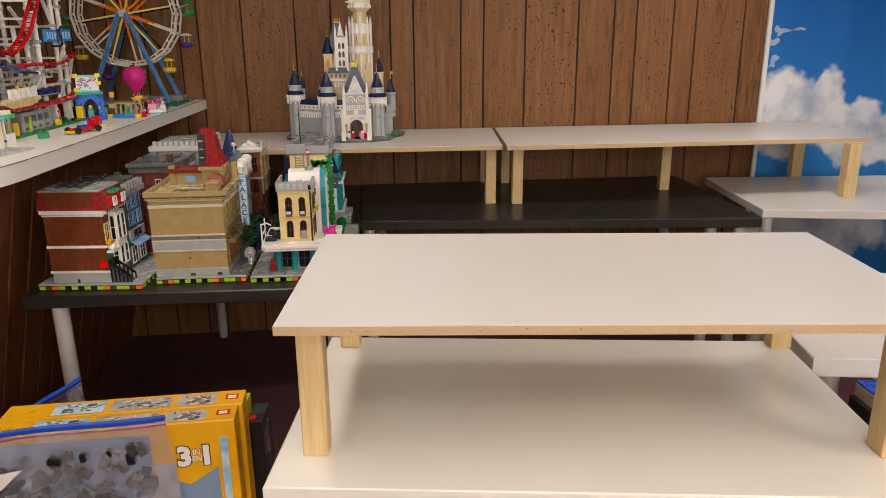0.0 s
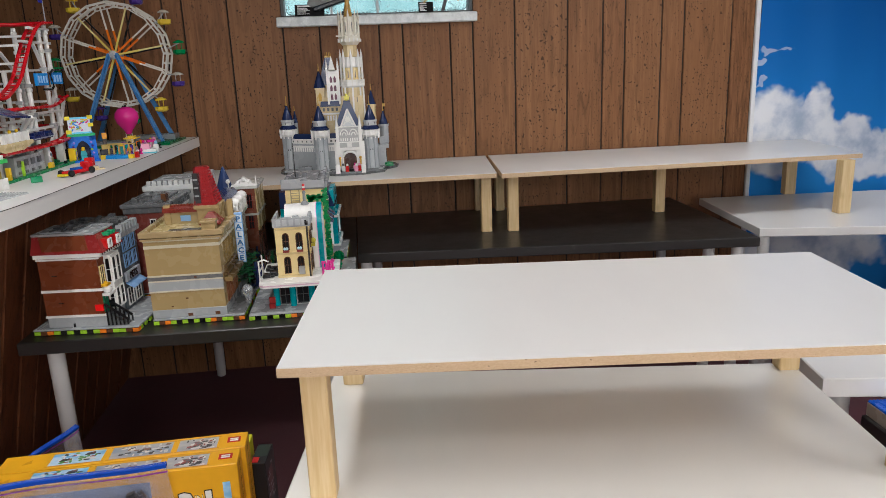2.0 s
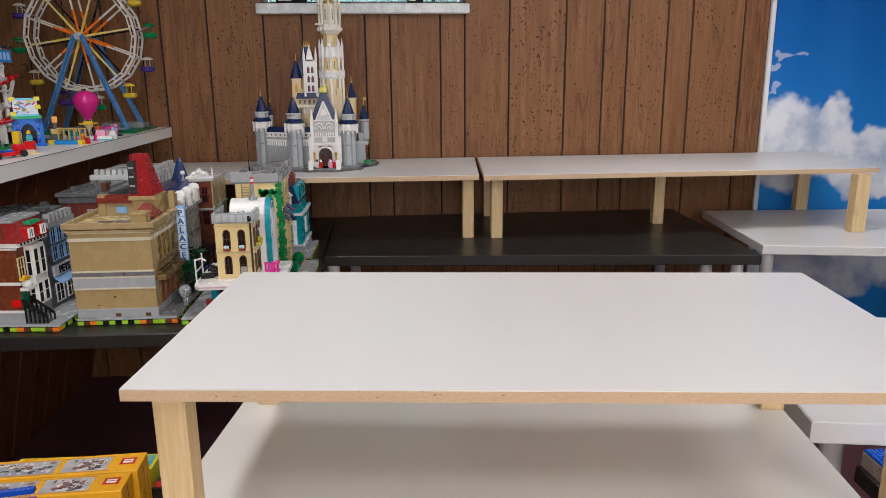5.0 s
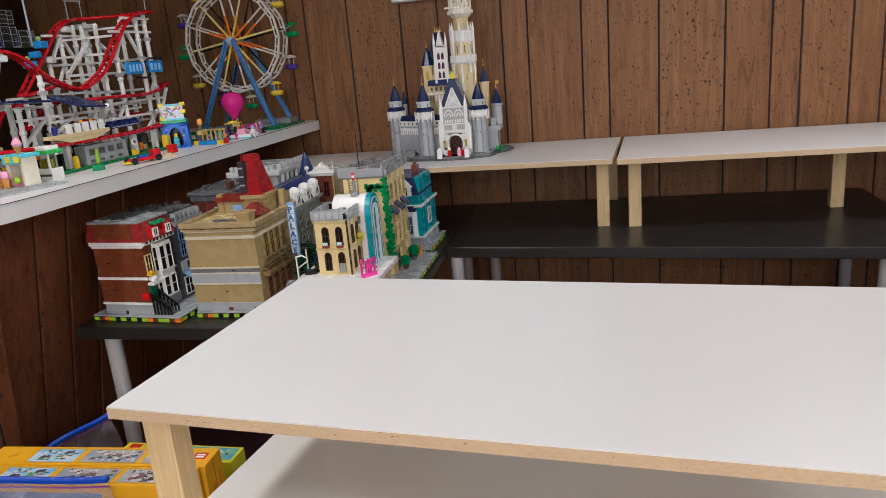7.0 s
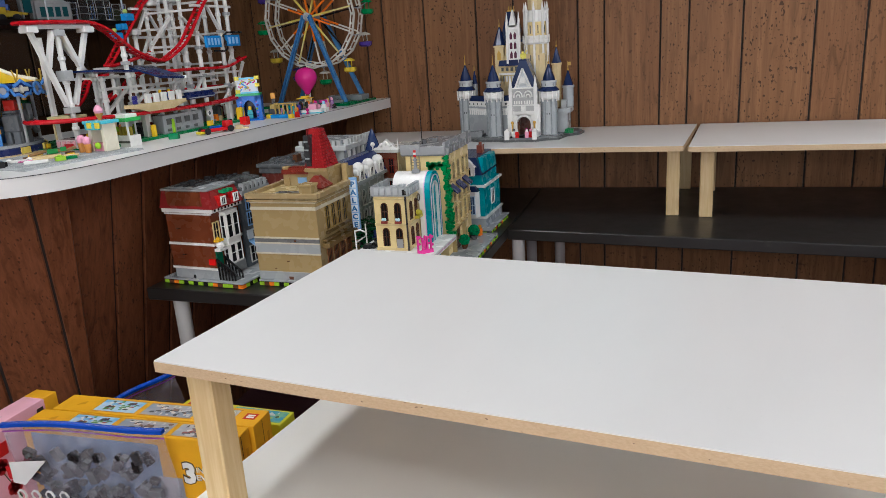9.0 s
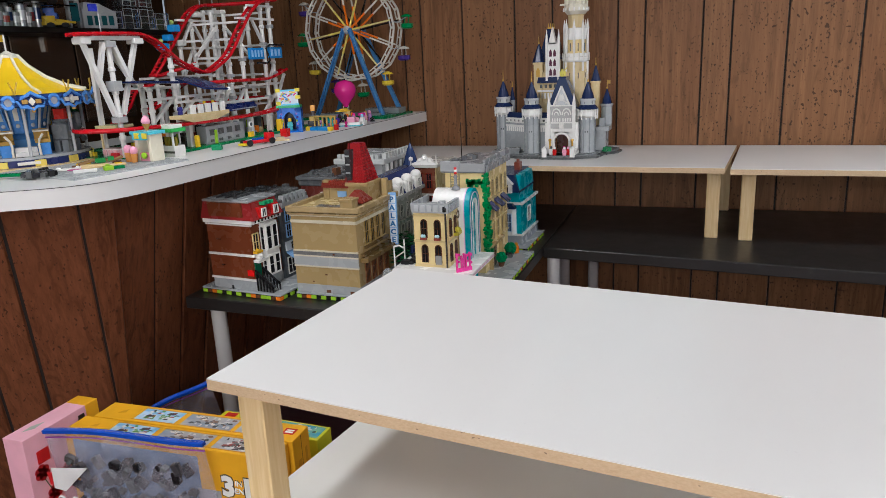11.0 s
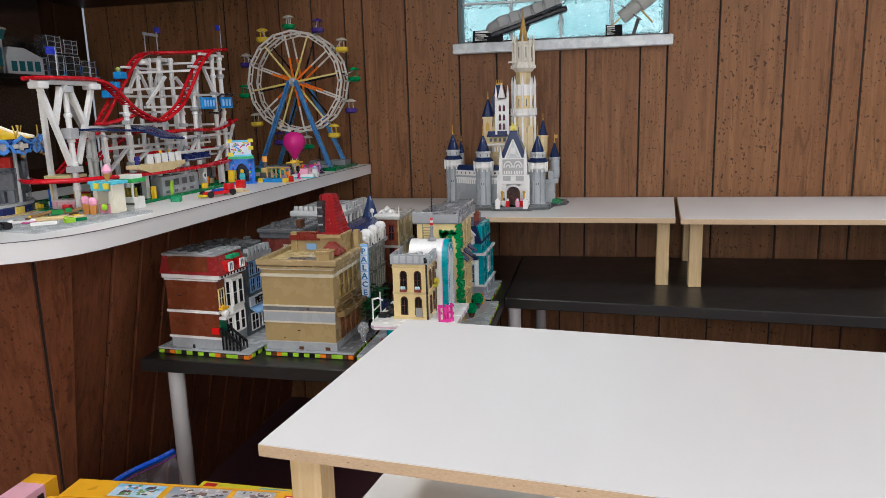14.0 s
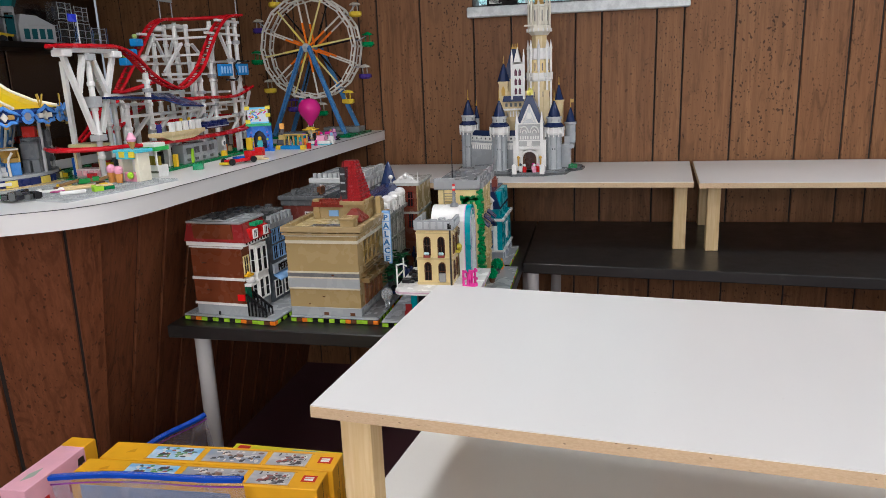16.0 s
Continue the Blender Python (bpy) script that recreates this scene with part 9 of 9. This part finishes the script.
# ---- models on the window sill ----
sh = thing("model_spacecraft", "pale grey model spaceplane on a black stand", "model spacecraft", 0.50, BACK_Y + 0.012, WZ0, 0)
part("stand", Geo().box(-0.10, -0.02, 0, 0.12, 0.016, 0.006, 0.001).beam((0.02, 0, 0.006), (0.05, 0, 0.075), 0.012), P(BLACK), sh)
fus = Geo().lathe(0, 0, [(0.006, -0.18), (0.022, -0.165), (0.032, -0.12), (0.034, 0.10), (0.026, 0.14)], 12)
tl = Matrix.Translation((0.04, 0, 0.105)) @ Matrix.Rotation(radians(-17), 4, "Y") @ Matrix.Rotation(radians(90), 4, "Y")
part("fuselage", fus.turn(tl), P((0.36, 0.37, 0.36)), sh, smooth=40)
tilt = Matrix.Translation((0.04, 0, 0.105)) @ Matrix.Rotation(radians(-17), 4, "Y")
part("underside", Geo().box(-0.165, -0.030, -0.042, 0.16, 0.030, -0.020, 0.006).turn(tilt), P((0.018, 0.020, 0.024)), sh, "black tiled underside")
for bx in (-0.10, -0.05, 0.0, 0.05, 0.10):
    part("bay_panel", Geo().box(bx - 0.0225, -0.036, -0.016, bx + 0.0225, 0.036, 0.030, 0.005).turn(tilt), P((0.34, 0.35, 0.34)), sh)
wing = Geo().prism([(-0.02, -0.03), (0.13, -0.10), (0.15, -0.10), (0.15, 0.05), (-0.10, 0.03)], -0.004, 0.003)
part("wing", wing.turn(Matrix.Translation((0.04, 0, 0.085)) @ Matrix.Rotation(radians(-17), 4, "Y")), P((0.05, 0.055, 0.06)), sh)
part("tail", Geo().prism([(0.09, 0.03), (0.15, 0.03), (0.16, 0.09), (0.13, 0.09)], -0.003, 0.003, "y").turn(Matrix.Translation((0.04, 0, 0.105)) @ Matrix.Rotation(radians(-17), 4, "Y")), P((0.45, 0.46, 0.45)), sh)


def name_plate(x, w, h, seed):
    t = thing("name_plate", "black display plate with white print on the sill", "name plate", x, BACK_Y - 0.012, WZ0, 0, group="name plates")
    part("plate", Geo().prism([(0, 0), (0.006, 0), (0.022, h), (0.018, h)], 0, w, "x"), P(BLACK, 0.2), t)
    random.seed(seed)
    g = Geo()
    rows = [(0.08, 0.55, 0.80, 0.93)] + [(0.08, 0.08 + random.uniform(0.2, 0.5), 0.66 - k * 0.09, 0.70 - k * 0.09) for k in range(6)]
    for a, b2, lo, hi in rows:
        g.add([(w * a, -0.0006 + 0.018 * lo, h * lo), (w * b2, -0.0006 + 0.018 * lo, h * lo), (w * b2, -0.0006 + 0.018 * hi, h * hi), (w * a, -0.0006 + 0.018 * hi, h * hi)], [(0, 1, 2, 3)])
    part("print_bars", g, M_PRINT_W, t, "white print bars")


name_plate(0.312, 0.128, 0.052, 61)
name_plate(0.856, 0.066, 0.048, 62)
sa = thing("model_telescope", "grey and gold model space telescope on a black stand", "model spacecraft", 0.965, BACK_Y + 0.012, WZ0, 0)
part("stand", Geo().box(-0.03, -0.018, 0, 0.03, 0.016, 0.005, 0.001).beam((0, 0, 0.005), (0.02, 0, 0.07), 0.014), P(BLACK), sa)
tt = Matrix.Translation((0.0, 0, 0.11)) @ Matrix.Rotation(radians(-38), 4, "Y") @ Matrix.Rotation(radians(90), 4, "Y")
part("barrel", Geo().lathe(0, 0, [(0.028, -0.06), (0.028, 0.02), (0.036, 0.025), (0.036, 0.08)], 12).turn(tt), P((0.42, 0.42, 0.38)), sa, smooth=40)
part("solar_arm", Geo().beam((-0.03, -0.005, 0.09), (-0.085, -0.01, 0.045), 0.018, 0.006).beam((0.03, 0, 0.10), (0.075, 0, 0.05), 0.016, 0.006), P((0.42, 0.30, 0.08)), sa)
part("frame", Geo().beam((-0.03, -0.016, 0.075), (0.05, -0.016, 0.14), 0.006).beam((-0.05, -0.016, 0.12), (0.03, -0.016, 0.06), 0.006), P(DGRAY), sa)

# ---- seaside display on a low table ----
table("side_table", "low black foil table under the seaside plates", [(1.544, 0.727), (2.277, 0.676), (2.321, 1.388), (1.588, 1.439)], 0.632, 0.034, M_BLACK, [(1.62, 0.80), (2.20, 0.76), (1.66, 1.36), (2.24, 1.32)])
for k in range(2):
    x0 = 1.578 + k * 0.258
    bp = thing("toy_baseplate", "bright blue studded toy sea plate on a grey base", "toy baseplate", x0, 1.182 - k * 0.018, 0.632, -4.0)
    part("base", Geo().box(0, 0, 0, 0.256, 0.256, 0.030, 0.0008), P((0.40, 0.36, 0.30)), bp)
    part("sea", Geo().box(0.001, 0.001, 0.030, 0.255, 0.255, 0.034, 0.0005), P((0.0, 0.09, 0.55)), bp)
    part("studs", Geo().studs(0, 0, 0.256, 0.256, 0.034, n=6), P((0.0, 0.09, 0.55)), bp)
    sp = thing("toy_baseplate", "sand-coloured toy beach plate with a tan shore step", "toy baseplate", x0 - 0.018, 0.925 - k * 0.018, 0.632, -4.0)
    part("base", Geo().box(0, 0, 0, 0.256, 0.256, 0.034, 0.0008), P((0.42, 0.36, 0.29)), sp)
    part("sand", Geo().box(0.0, 0.0, 0.034, 0.256, 0.23, 0.040, 0.0008).box(0.0, 0.0, 0.040, 0.256, 0.12, 0.0425, 0.0008), P((0.66, 0.49, 0.24)), sp)
    shore = [(0, 0.215)] + [(0.256 * i / 9, 0.245 + 0.01 * math.sin(i * 1.9 + k)) for i in range(10)] + [(0.256, 0.215)]
    part("shore", Geo().prism(shore[::-1], 0.034, 0.0385), P((0.30, 0.20, 0.11)), sp)
SEA = 0.632 + 0.0357
bt = thing("toy_boat", "turquoise and white toy speedboat on the blue plate", "toy boat", 1.825, 1.345, SEA, -10)
part("hull", Geo().prism([(-0.05, 0.0), (-0.03, -0.018), (0.06, -0.02), (0.06, 0.02), (-0.03, 0.018)], 0, 0.014), P((0.05, 0.50, 0.55)), bt)
part("deck", Geo().prism([(-0.035, 0.0), (-0.02, -0.012), (0.05, -0.014), (0.05, 0.014), (-0.02, 0.012)], 0.014, 0.019), P((0.70, 0.68, 0.72)), bt)
part("sail_fin", Geo().prism([(0.0, 0.019), (0.05, 0.019), (0.06, 0.05), (0.035, 0.04)], -0.003, 0.003, "y"), P((0.08, 0.45, 0.50)), bt)
toy_figure(1.80, 1.352, SEA + 0.019, (0.75, 0.5, 0.03), (0.62, 0.25, 0.05), 1.0, 30)
solo("toy_whale", Geo().lathe(0, 0, [(0.004, -0.06), (0.013, -0.04), (0.016, 0.0), (0.012, 0.04), (0.005, 0.055)], 10).turn(Matrix.Translation((0, 0, 0.016)) @ Matrix.Rotation(radians(90), 4, "Y")), P(BLACK, 0.2), "black moulded toy sea animal on the blue plate", "toy animal", 1.725, 1.40, SEA, -4, smooth=50)
dw = thing("toy_sea_wreck", "grey-blue toy fish and ribs on the sea plate", "toy animal", 1.80, 1.265, SEA, -20)
part("fish", Geo().ball(0, 0, 0.018, 0.020, 0.8, 10, 6), P((0.22, 0.35, 0.60)), dw, smooth=50)
g = Geo()
for k in range(4):
    g.tube([(-0.03 + k * 0.018, -0.012, 0.0), (-0.034 + k * 0.018, 0.0, 0.026), (-0.028 + k * 0.018, 0.012, 0.045)], 0.003, 5)
part("ribs", g, P((0.14, 0.20, 0.28)), dw)
tu = thing("toy_turtle", "small brown toy turtle on the sea plate", "toy animal", 1.735, 1.248, SEA, 15)
part("shell", Geo().ball(0, 0, 0.008, 0.011, 0.6, 8, 5), P((0.45, 0.16, 0.06)), tu)
part("flippers", Geo().box(-0.016, -0.012, 0.001, -0.006, 0.012, 0.005).box(0.008, -0.010, 0.001, 0.014, 0.010, 0.005).ball(-0.014, 0, 0.008, 0.004, 1, 6, 4), P((0.50, 0.20, 0.09)), tu)
cr = thing("toy_crocodile", "pale tan toy crocodile lying on the beach", "toy animal", 1.700, 1.115, 0.632 + 0.040, -38)
cr.scale = (1.15, 1.2, 1.2)
part("body", Geo().lathe(0, 0, [(0.003, -0.075), (0.007, -0.07), (0.009, -0.04), (0.008, -0.03), (0.016, -0.015), (0.018, 0.02), (0.010, 0.05), (0.003, 0.09)], 8, 0, 0.8).turn(Matrix.Translation((0, 0, 0.012)) @ Matrix.Rotation(radians(90), 4, "Y")), P((0.68, 0.52, 0.28)), cr, smooth=50)
part("legs", Geo().box(-0.02, -0.024, 0, -0.008, 0.024, 0.007, 0.001).box(0.022, -0.022, 0, 0.034, 0.022, 0.007, 0.001), P((0.66, 0.50, 0.27)), cr)
for x, y in ((1.655, 1.035), (1.76, 1.03)):
    cb = thing("toy_crab", "small orange toy crab on the beach", "toy animal", x, y, 0.632 + 0.0425, random.uniform(0, 90), group="toy crabs")
    part("shell", Geo().ball(0, 0, 0.006, 0.009, 0.55, 8, 5), P((0.72, 0.30, 0.10)), cb)
    part("claws", Geo().box(-0.016, -0.008, 0.001, -0.008, -0.003, 0.006).box(0.008, -0.008, 0.001, 0.016, -0.003, 0.006).box(-0.014, 0.004, 0.001, -0.008, 0.008, 0.004).box(0.008, 0.004, 0.001, 0.014, 0.008, 0.004), P((0.70, 0.28, 0.10)), cb)

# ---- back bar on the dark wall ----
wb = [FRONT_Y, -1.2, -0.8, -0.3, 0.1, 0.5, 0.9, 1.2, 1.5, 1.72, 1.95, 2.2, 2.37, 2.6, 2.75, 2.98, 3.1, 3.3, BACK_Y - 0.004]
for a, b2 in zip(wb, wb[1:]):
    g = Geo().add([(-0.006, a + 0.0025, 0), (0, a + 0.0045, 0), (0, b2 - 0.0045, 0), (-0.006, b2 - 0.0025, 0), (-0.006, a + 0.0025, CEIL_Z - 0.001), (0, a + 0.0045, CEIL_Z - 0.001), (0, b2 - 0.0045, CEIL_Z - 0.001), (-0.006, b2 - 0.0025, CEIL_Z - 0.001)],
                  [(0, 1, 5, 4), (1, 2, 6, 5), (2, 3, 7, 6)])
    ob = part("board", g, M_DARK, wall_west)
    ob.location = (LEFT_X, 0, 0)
M_DARKGLASS = Nodes("dark_mirror_glass").out((0.24, 0.22, 0.20), 0.14, metal=0.9)
mr = thing("bar_mirror", "dark mirror tiles with bright strips behind the bar", "mirror", LEFT_X + 0.004, 2.683, 1.16, 0)
for k in range(-1, 3):
    part("mirror_tile", Geo().box(0, -0.41 + k * 0.31, 0, 0.006, -0.105 + k * 0.31, 0.98, 0.001), M_DARKGLASS, mr)
    part("strip", Geo().box(0.002, -0.4105 + k * 0.31, 0, 0.010, -0.4045 + k * 0.31, 0.98), M_CHROME, mr)
shelf = thing("bar_shelf", "thick black shelf with a glass shelf above", "shelf", LEFT_X + 0.011, 2.55, 1.515, 0)
part("board", Geo().box(0, -1.0, 0, 0.22, 0.72, 0.022, 0.002), P((0.010, 0.009, 0.009), 0.35), shelf)
part("glass_board", Geo().box(0, -1.0, 0.105, 0.17, 0.22, 0.111, 0.001), M_GLASS, shelf)
for y in (-0.95, -0.4, 0.19):
    part("bracket", Geo().box(0, y - 0.006, 0.022, 0.02, y + 0.006, 0.105).box(0, y - 0.006, -0.06, 0.012, y + 0.006, 0.0), M_CHROME, shelf)
SHZ = 1.515 + 0.022
at = thing("toy_airport", "white toy airport with a teal glazed control tower", "toy building", -1.39, 2.80, SHZ, 66)
at.scale = (0.95, 0.8, 1.0)
part("tower", Geo().box(-0.024, -0.02, 0, -0.016, 0.02, 0.13).box(0.016, -0.02, 0, 0.024, 0.02, 0.13).box(-0.016, -0.018, 0.06, 0.016, 0.018, 0.066).box(-0.016, -0.018, 0.11, 0.016, 0.018, 0.13), P((0.42, 0.43, 0.43)), at)
part("cab", Geo().lathe(0, 0, [(0.034, 0.13), (0.048, 0.165)], 8, 0.5), plastic(0.02, 0.22, 0.22, 0.1), at, "teal glazed cab")
part("cab_roof", Geo().lathe(0, 0, [(0.05, 0.165), (0.05, 0.172), (0.02, 0.178)], 8, 0.5), P(WHITE), at)
part("hall", Geo().box(0.028, -0.03, 0, 0.17, 0.03, 0.065, 0.001).prism([(0.028, 0.065), (0.17, 0.065), (0.10, 0.10), (0.04, 0.104)], -0.03, 0.03, "y"), P((0.56, 0.57, 0.57)), at)
g = Geo()
for k in range(4):
    g.box(0.045 + k * 0.03, -0.032, 0.014, 0.066 + k * 0.03, -0.03, 0.052)
g.box(-0.016, -0.026, 0.03, 0.016, -0.024, 0.1)
part("window", g, plastic(0.02, 0.12, 0.13, 0.1), at)
tk = thing("toy_truck", "yellow toy digger truck on the shelf", "toy truck", -1.335, 2.655, SHZ, 70)
tk.scale = (1.5, 1.3, 1.0)
part("body", Geo().box(-0.03, -0.014, 0.01, 0.03, 0.014, 0.024, 0.001).box(-0.028, -0.013, 0.024, -0.004, 0.013, 0.044, 0.001).beam((0.0, 0, 0.03), (0.05, 0, 0.02), 0.008), P((0.65, 0.45, 0.02)), tk)
for x in (-0.018, 0.018):
    part("wheel", Geo().lathe(0, 0, [(0.010, -0.016), (0.010, 0.016)], 10).turn(Matrix.Translation((x, 0, 0.010)) @ Matrix.Rotation(radians(90), 4, "X")), P(BLACK, 0.5), tk)
block_stall("toy_blue_crane", "blue toy crane block on the shelf", "toy", -1.40, 2.705, 40, [("base", (0.02, 0.09, 0.45), [(-0.02, -0.02, 0.03, 0.02, 0.02, 0.06)]), ("mast", DGRAY, [(-0.008, -0.008, 0, 0.008, 0.008, 0.03)]), ("jib", BLUE, [(-0.03, -0.004, 0.06, 0.01, 0.004, 0.08)])], z=SHZ)
random.seed(71)
M_TUMBLER = glassy("thick_pressed_glass", (0.96, 0.98, 1.0), 0.08, 0.7)
M_TUMBLER.node_tree.nodes["Principled BSDF"].inputs["Specular IOR Level"].default_value = 1.0
TINTS = [plastic(*c, 0.12) for c in ((0.30, 0.10, 0.03), (0.35, 0.05, 0.05), (0.02, 0.04, 0.14), (0.62, 0.62, 0.62), (0.62, 0.62, 0.62), (0.10, 0.12, 0.14))]
for k in range(30):
    y = 2.30 + (k // 2) * 0.024 + random.uniform(-0.004, 0.004)
    r, h = random.uniform(0.013, 0.019), random.uniform(0.055, 0.100)
    gl = thing("drinking_glass", "clear drinking glass on the black shelf", "glass", -1.455 + 0.052 * (k % 2) + random.uniform(-0.006, 0.006), y, SHZ, 0, group="shelf glasses")
    part("bowl", Geo().lathe(0, 0, [(r * 0.8, 0), (r * 0.86, h * 0.3), (r, h), (r * 0.93, h - 0.001), (r * 0.74, 0.006), (0.001, 0.006)], 10), M_TUMBLER, gl)
    part("band", Geo().lathe(0, 0, [(r * 0.885, h * 0.36), (r * 0.965, h * 0.78)], 10), random.choice(TINTS), gl, "printed band")
for k in range(5):
    y = 2.33 + k * 0.062
    solo("small_figurine_box", Geo().box(-0.010, -0.018, 0, 0.010, 0.018, random.uniform(0.06, 0.095), 0.002), P(random.choice(((0.25, 0.06, 0.03), (0.03, 0.05, 0.16), (0.10, 0.10, 0.11), (0.3, 0.28, 0.25), (0.2, 0.12, 0.05)))), "small dark boxed trinket on the shelf", "trinket", -1.492, y, SHZ, random.uniform(-6, 6), group="shelf trinkets")
for k in range(6):
    y = 3.00 + k * 0.05
    tl = thing("wire_stand", "thin bright wire stand on the shelf", "stand", -1.335 + 0.03 * (k % 2), y, SHZ, 0, group="wire stands")
    part("foot", Geo().cyl(0, 0, 0, 0.006, 0.014, None, 10), P(LGRAY), tl)
    part("stem", Geo().cyl(0, 0, 0.006, 0.05 + 0.012 * (k % 3), 0.002, None, 6), M_CHROME, tl)


def old_car(x, y, z, rz):
    t = thing("model_car", "dark bronze vintage model car on the glass shelf", "model car", x, y, z, rz)
    b_ = [(-0.10, 0.016), (0.10, 0.016), (0.105, 0.03), (0.09, 0.042), (0.03, 0.046), (0.015, 0.062), (-0.035, 0.062), (-0.05, 0.048), (-0.09, 0.044), (-0.105, 0.03)]
    part("body", Geo().prism(b_, -0.025, 0.025, "y"), metal("bronze_patina", (0.16, 0.13, 0.09), 0.45), t)
    for sx in (-0.065, 0.07):
        for sy in (-0.03, 0.03):
            part("wheel", Geo().lathe(0, 0, [(0.019, -0.005), (0.021, 0), (0.019, 0.005)], 14).turn(Matrix.Translation((sx, sy, 0.021)) @ Matrix.Rotation(radians(90), 4, "X")), P(BLACK, 0.4), t)
        part("mudguard", Geo().tube([(sx + 0.027 * math.cos(math.pi * k / 6), -0.031, 0.021 + 0.025 * math.sin(math.pi * k / 6)) for k in range(7)], 0.004, 5), metal("bronze_patina", (0.14, 0.12, 0.08), 0.45), t)
    return t


GZ = 1.515 + 0.111
old_car(-1.43, 2.643, GZ, 84)
mb = thing("model_motorbike", "dark model motorbike on the glass shelf", "model motorbike", -1.43, 2.395, GZ, 84)
for x in (-0.05, 0.05):
    part("wheel", Geo().tube([(x + 0.026 * math.cos(k * 0.5236), 0, 0.030 + 0.026 * math.sin(k * 0.5236)) for k in range(12)], 0.0045, 6, closed=True), P(BLACK, 0.4), mb)
part("frame", Geo().beam((-0.05, 0, 0.03), (-0.01, 0, 0.06), 0.007).beam((0.05, 0, 0.03), (0.03, 0, 0.085), 0.006).beam((-0.03, 0, 0.06), (0.03, 0, 0.068), 0.016).box(-0.02, -0.009, 0.022, 0.022, 0.009, 0.05, 0.002).beam((0.03, -0.03, 0.086), (0.03, 0.03, 0.086), 0.005), M_STEEL, mb)
M_WRAP = clear_film("shiny_wrap", (0.75, 0.75, 0.75), 0.10)
M_GLINT = plastic(0.70, 0.72, 0.74, 0.12)
for k, (y, z0, w, h) in enumerate(((3.04, 0.0, 0.045, 0.085), (3.14, 0.0, 0.045, 0.10), (3.24, 0.0, 0.045, 0.10), (3.34, 0.0, 0.045, 0.085), (3.14, 0.1015, 0.04, 0.075), (3.24, 0.1015, 0.04, 0.065))):
    t = thing("plastic_pack", "clear plastic pack on the shelf with pale tubes as highlight streaks", "plastic pack", -1.44, y, SHZ + z0, 0, group="plastic packs")
    part("wrap", Geo().box(-0.03, -w, 0, 0.03, w, h, 0.004), M_WRAP, t)
    # Pale tubes along the wrap paint its bright highlight streaks.
    for q in range(4):
        z = 0.006 + q * (h - 0.012) / 3
        part("ridge", Geo().tube([(0.031, -w, z), (0.032, -w * 0.3, z + 0.002), (0.031, w * 0.4, z - 0.001), (0.031, w, z + 0.001)], 0.0016, 5), M_GLINT, t)
    for u in (-1, 0.2, 1):
        part("corner", Geo().tube([(0.031, u * w, 0.002), (0.0325, u * w * 0.96, h * 0.5), (0.031, u * w, h - 0.002)], 0.0016, 5), M_GLINT, t)
    part("content", Geo().box(-0.012, -w * 0.7, 0.006, 0.008, w * 0.7, h * 0.75, 0.003), P(((0.14, 0.04, 0.04), (0.10, 0.10, 0.10), (0.05, 0.06, 0.05), (0.10, 0.14, 0.05), (0.03, 0.03, 0.04), (0.12, 0.03, 0.03))[k]), t)
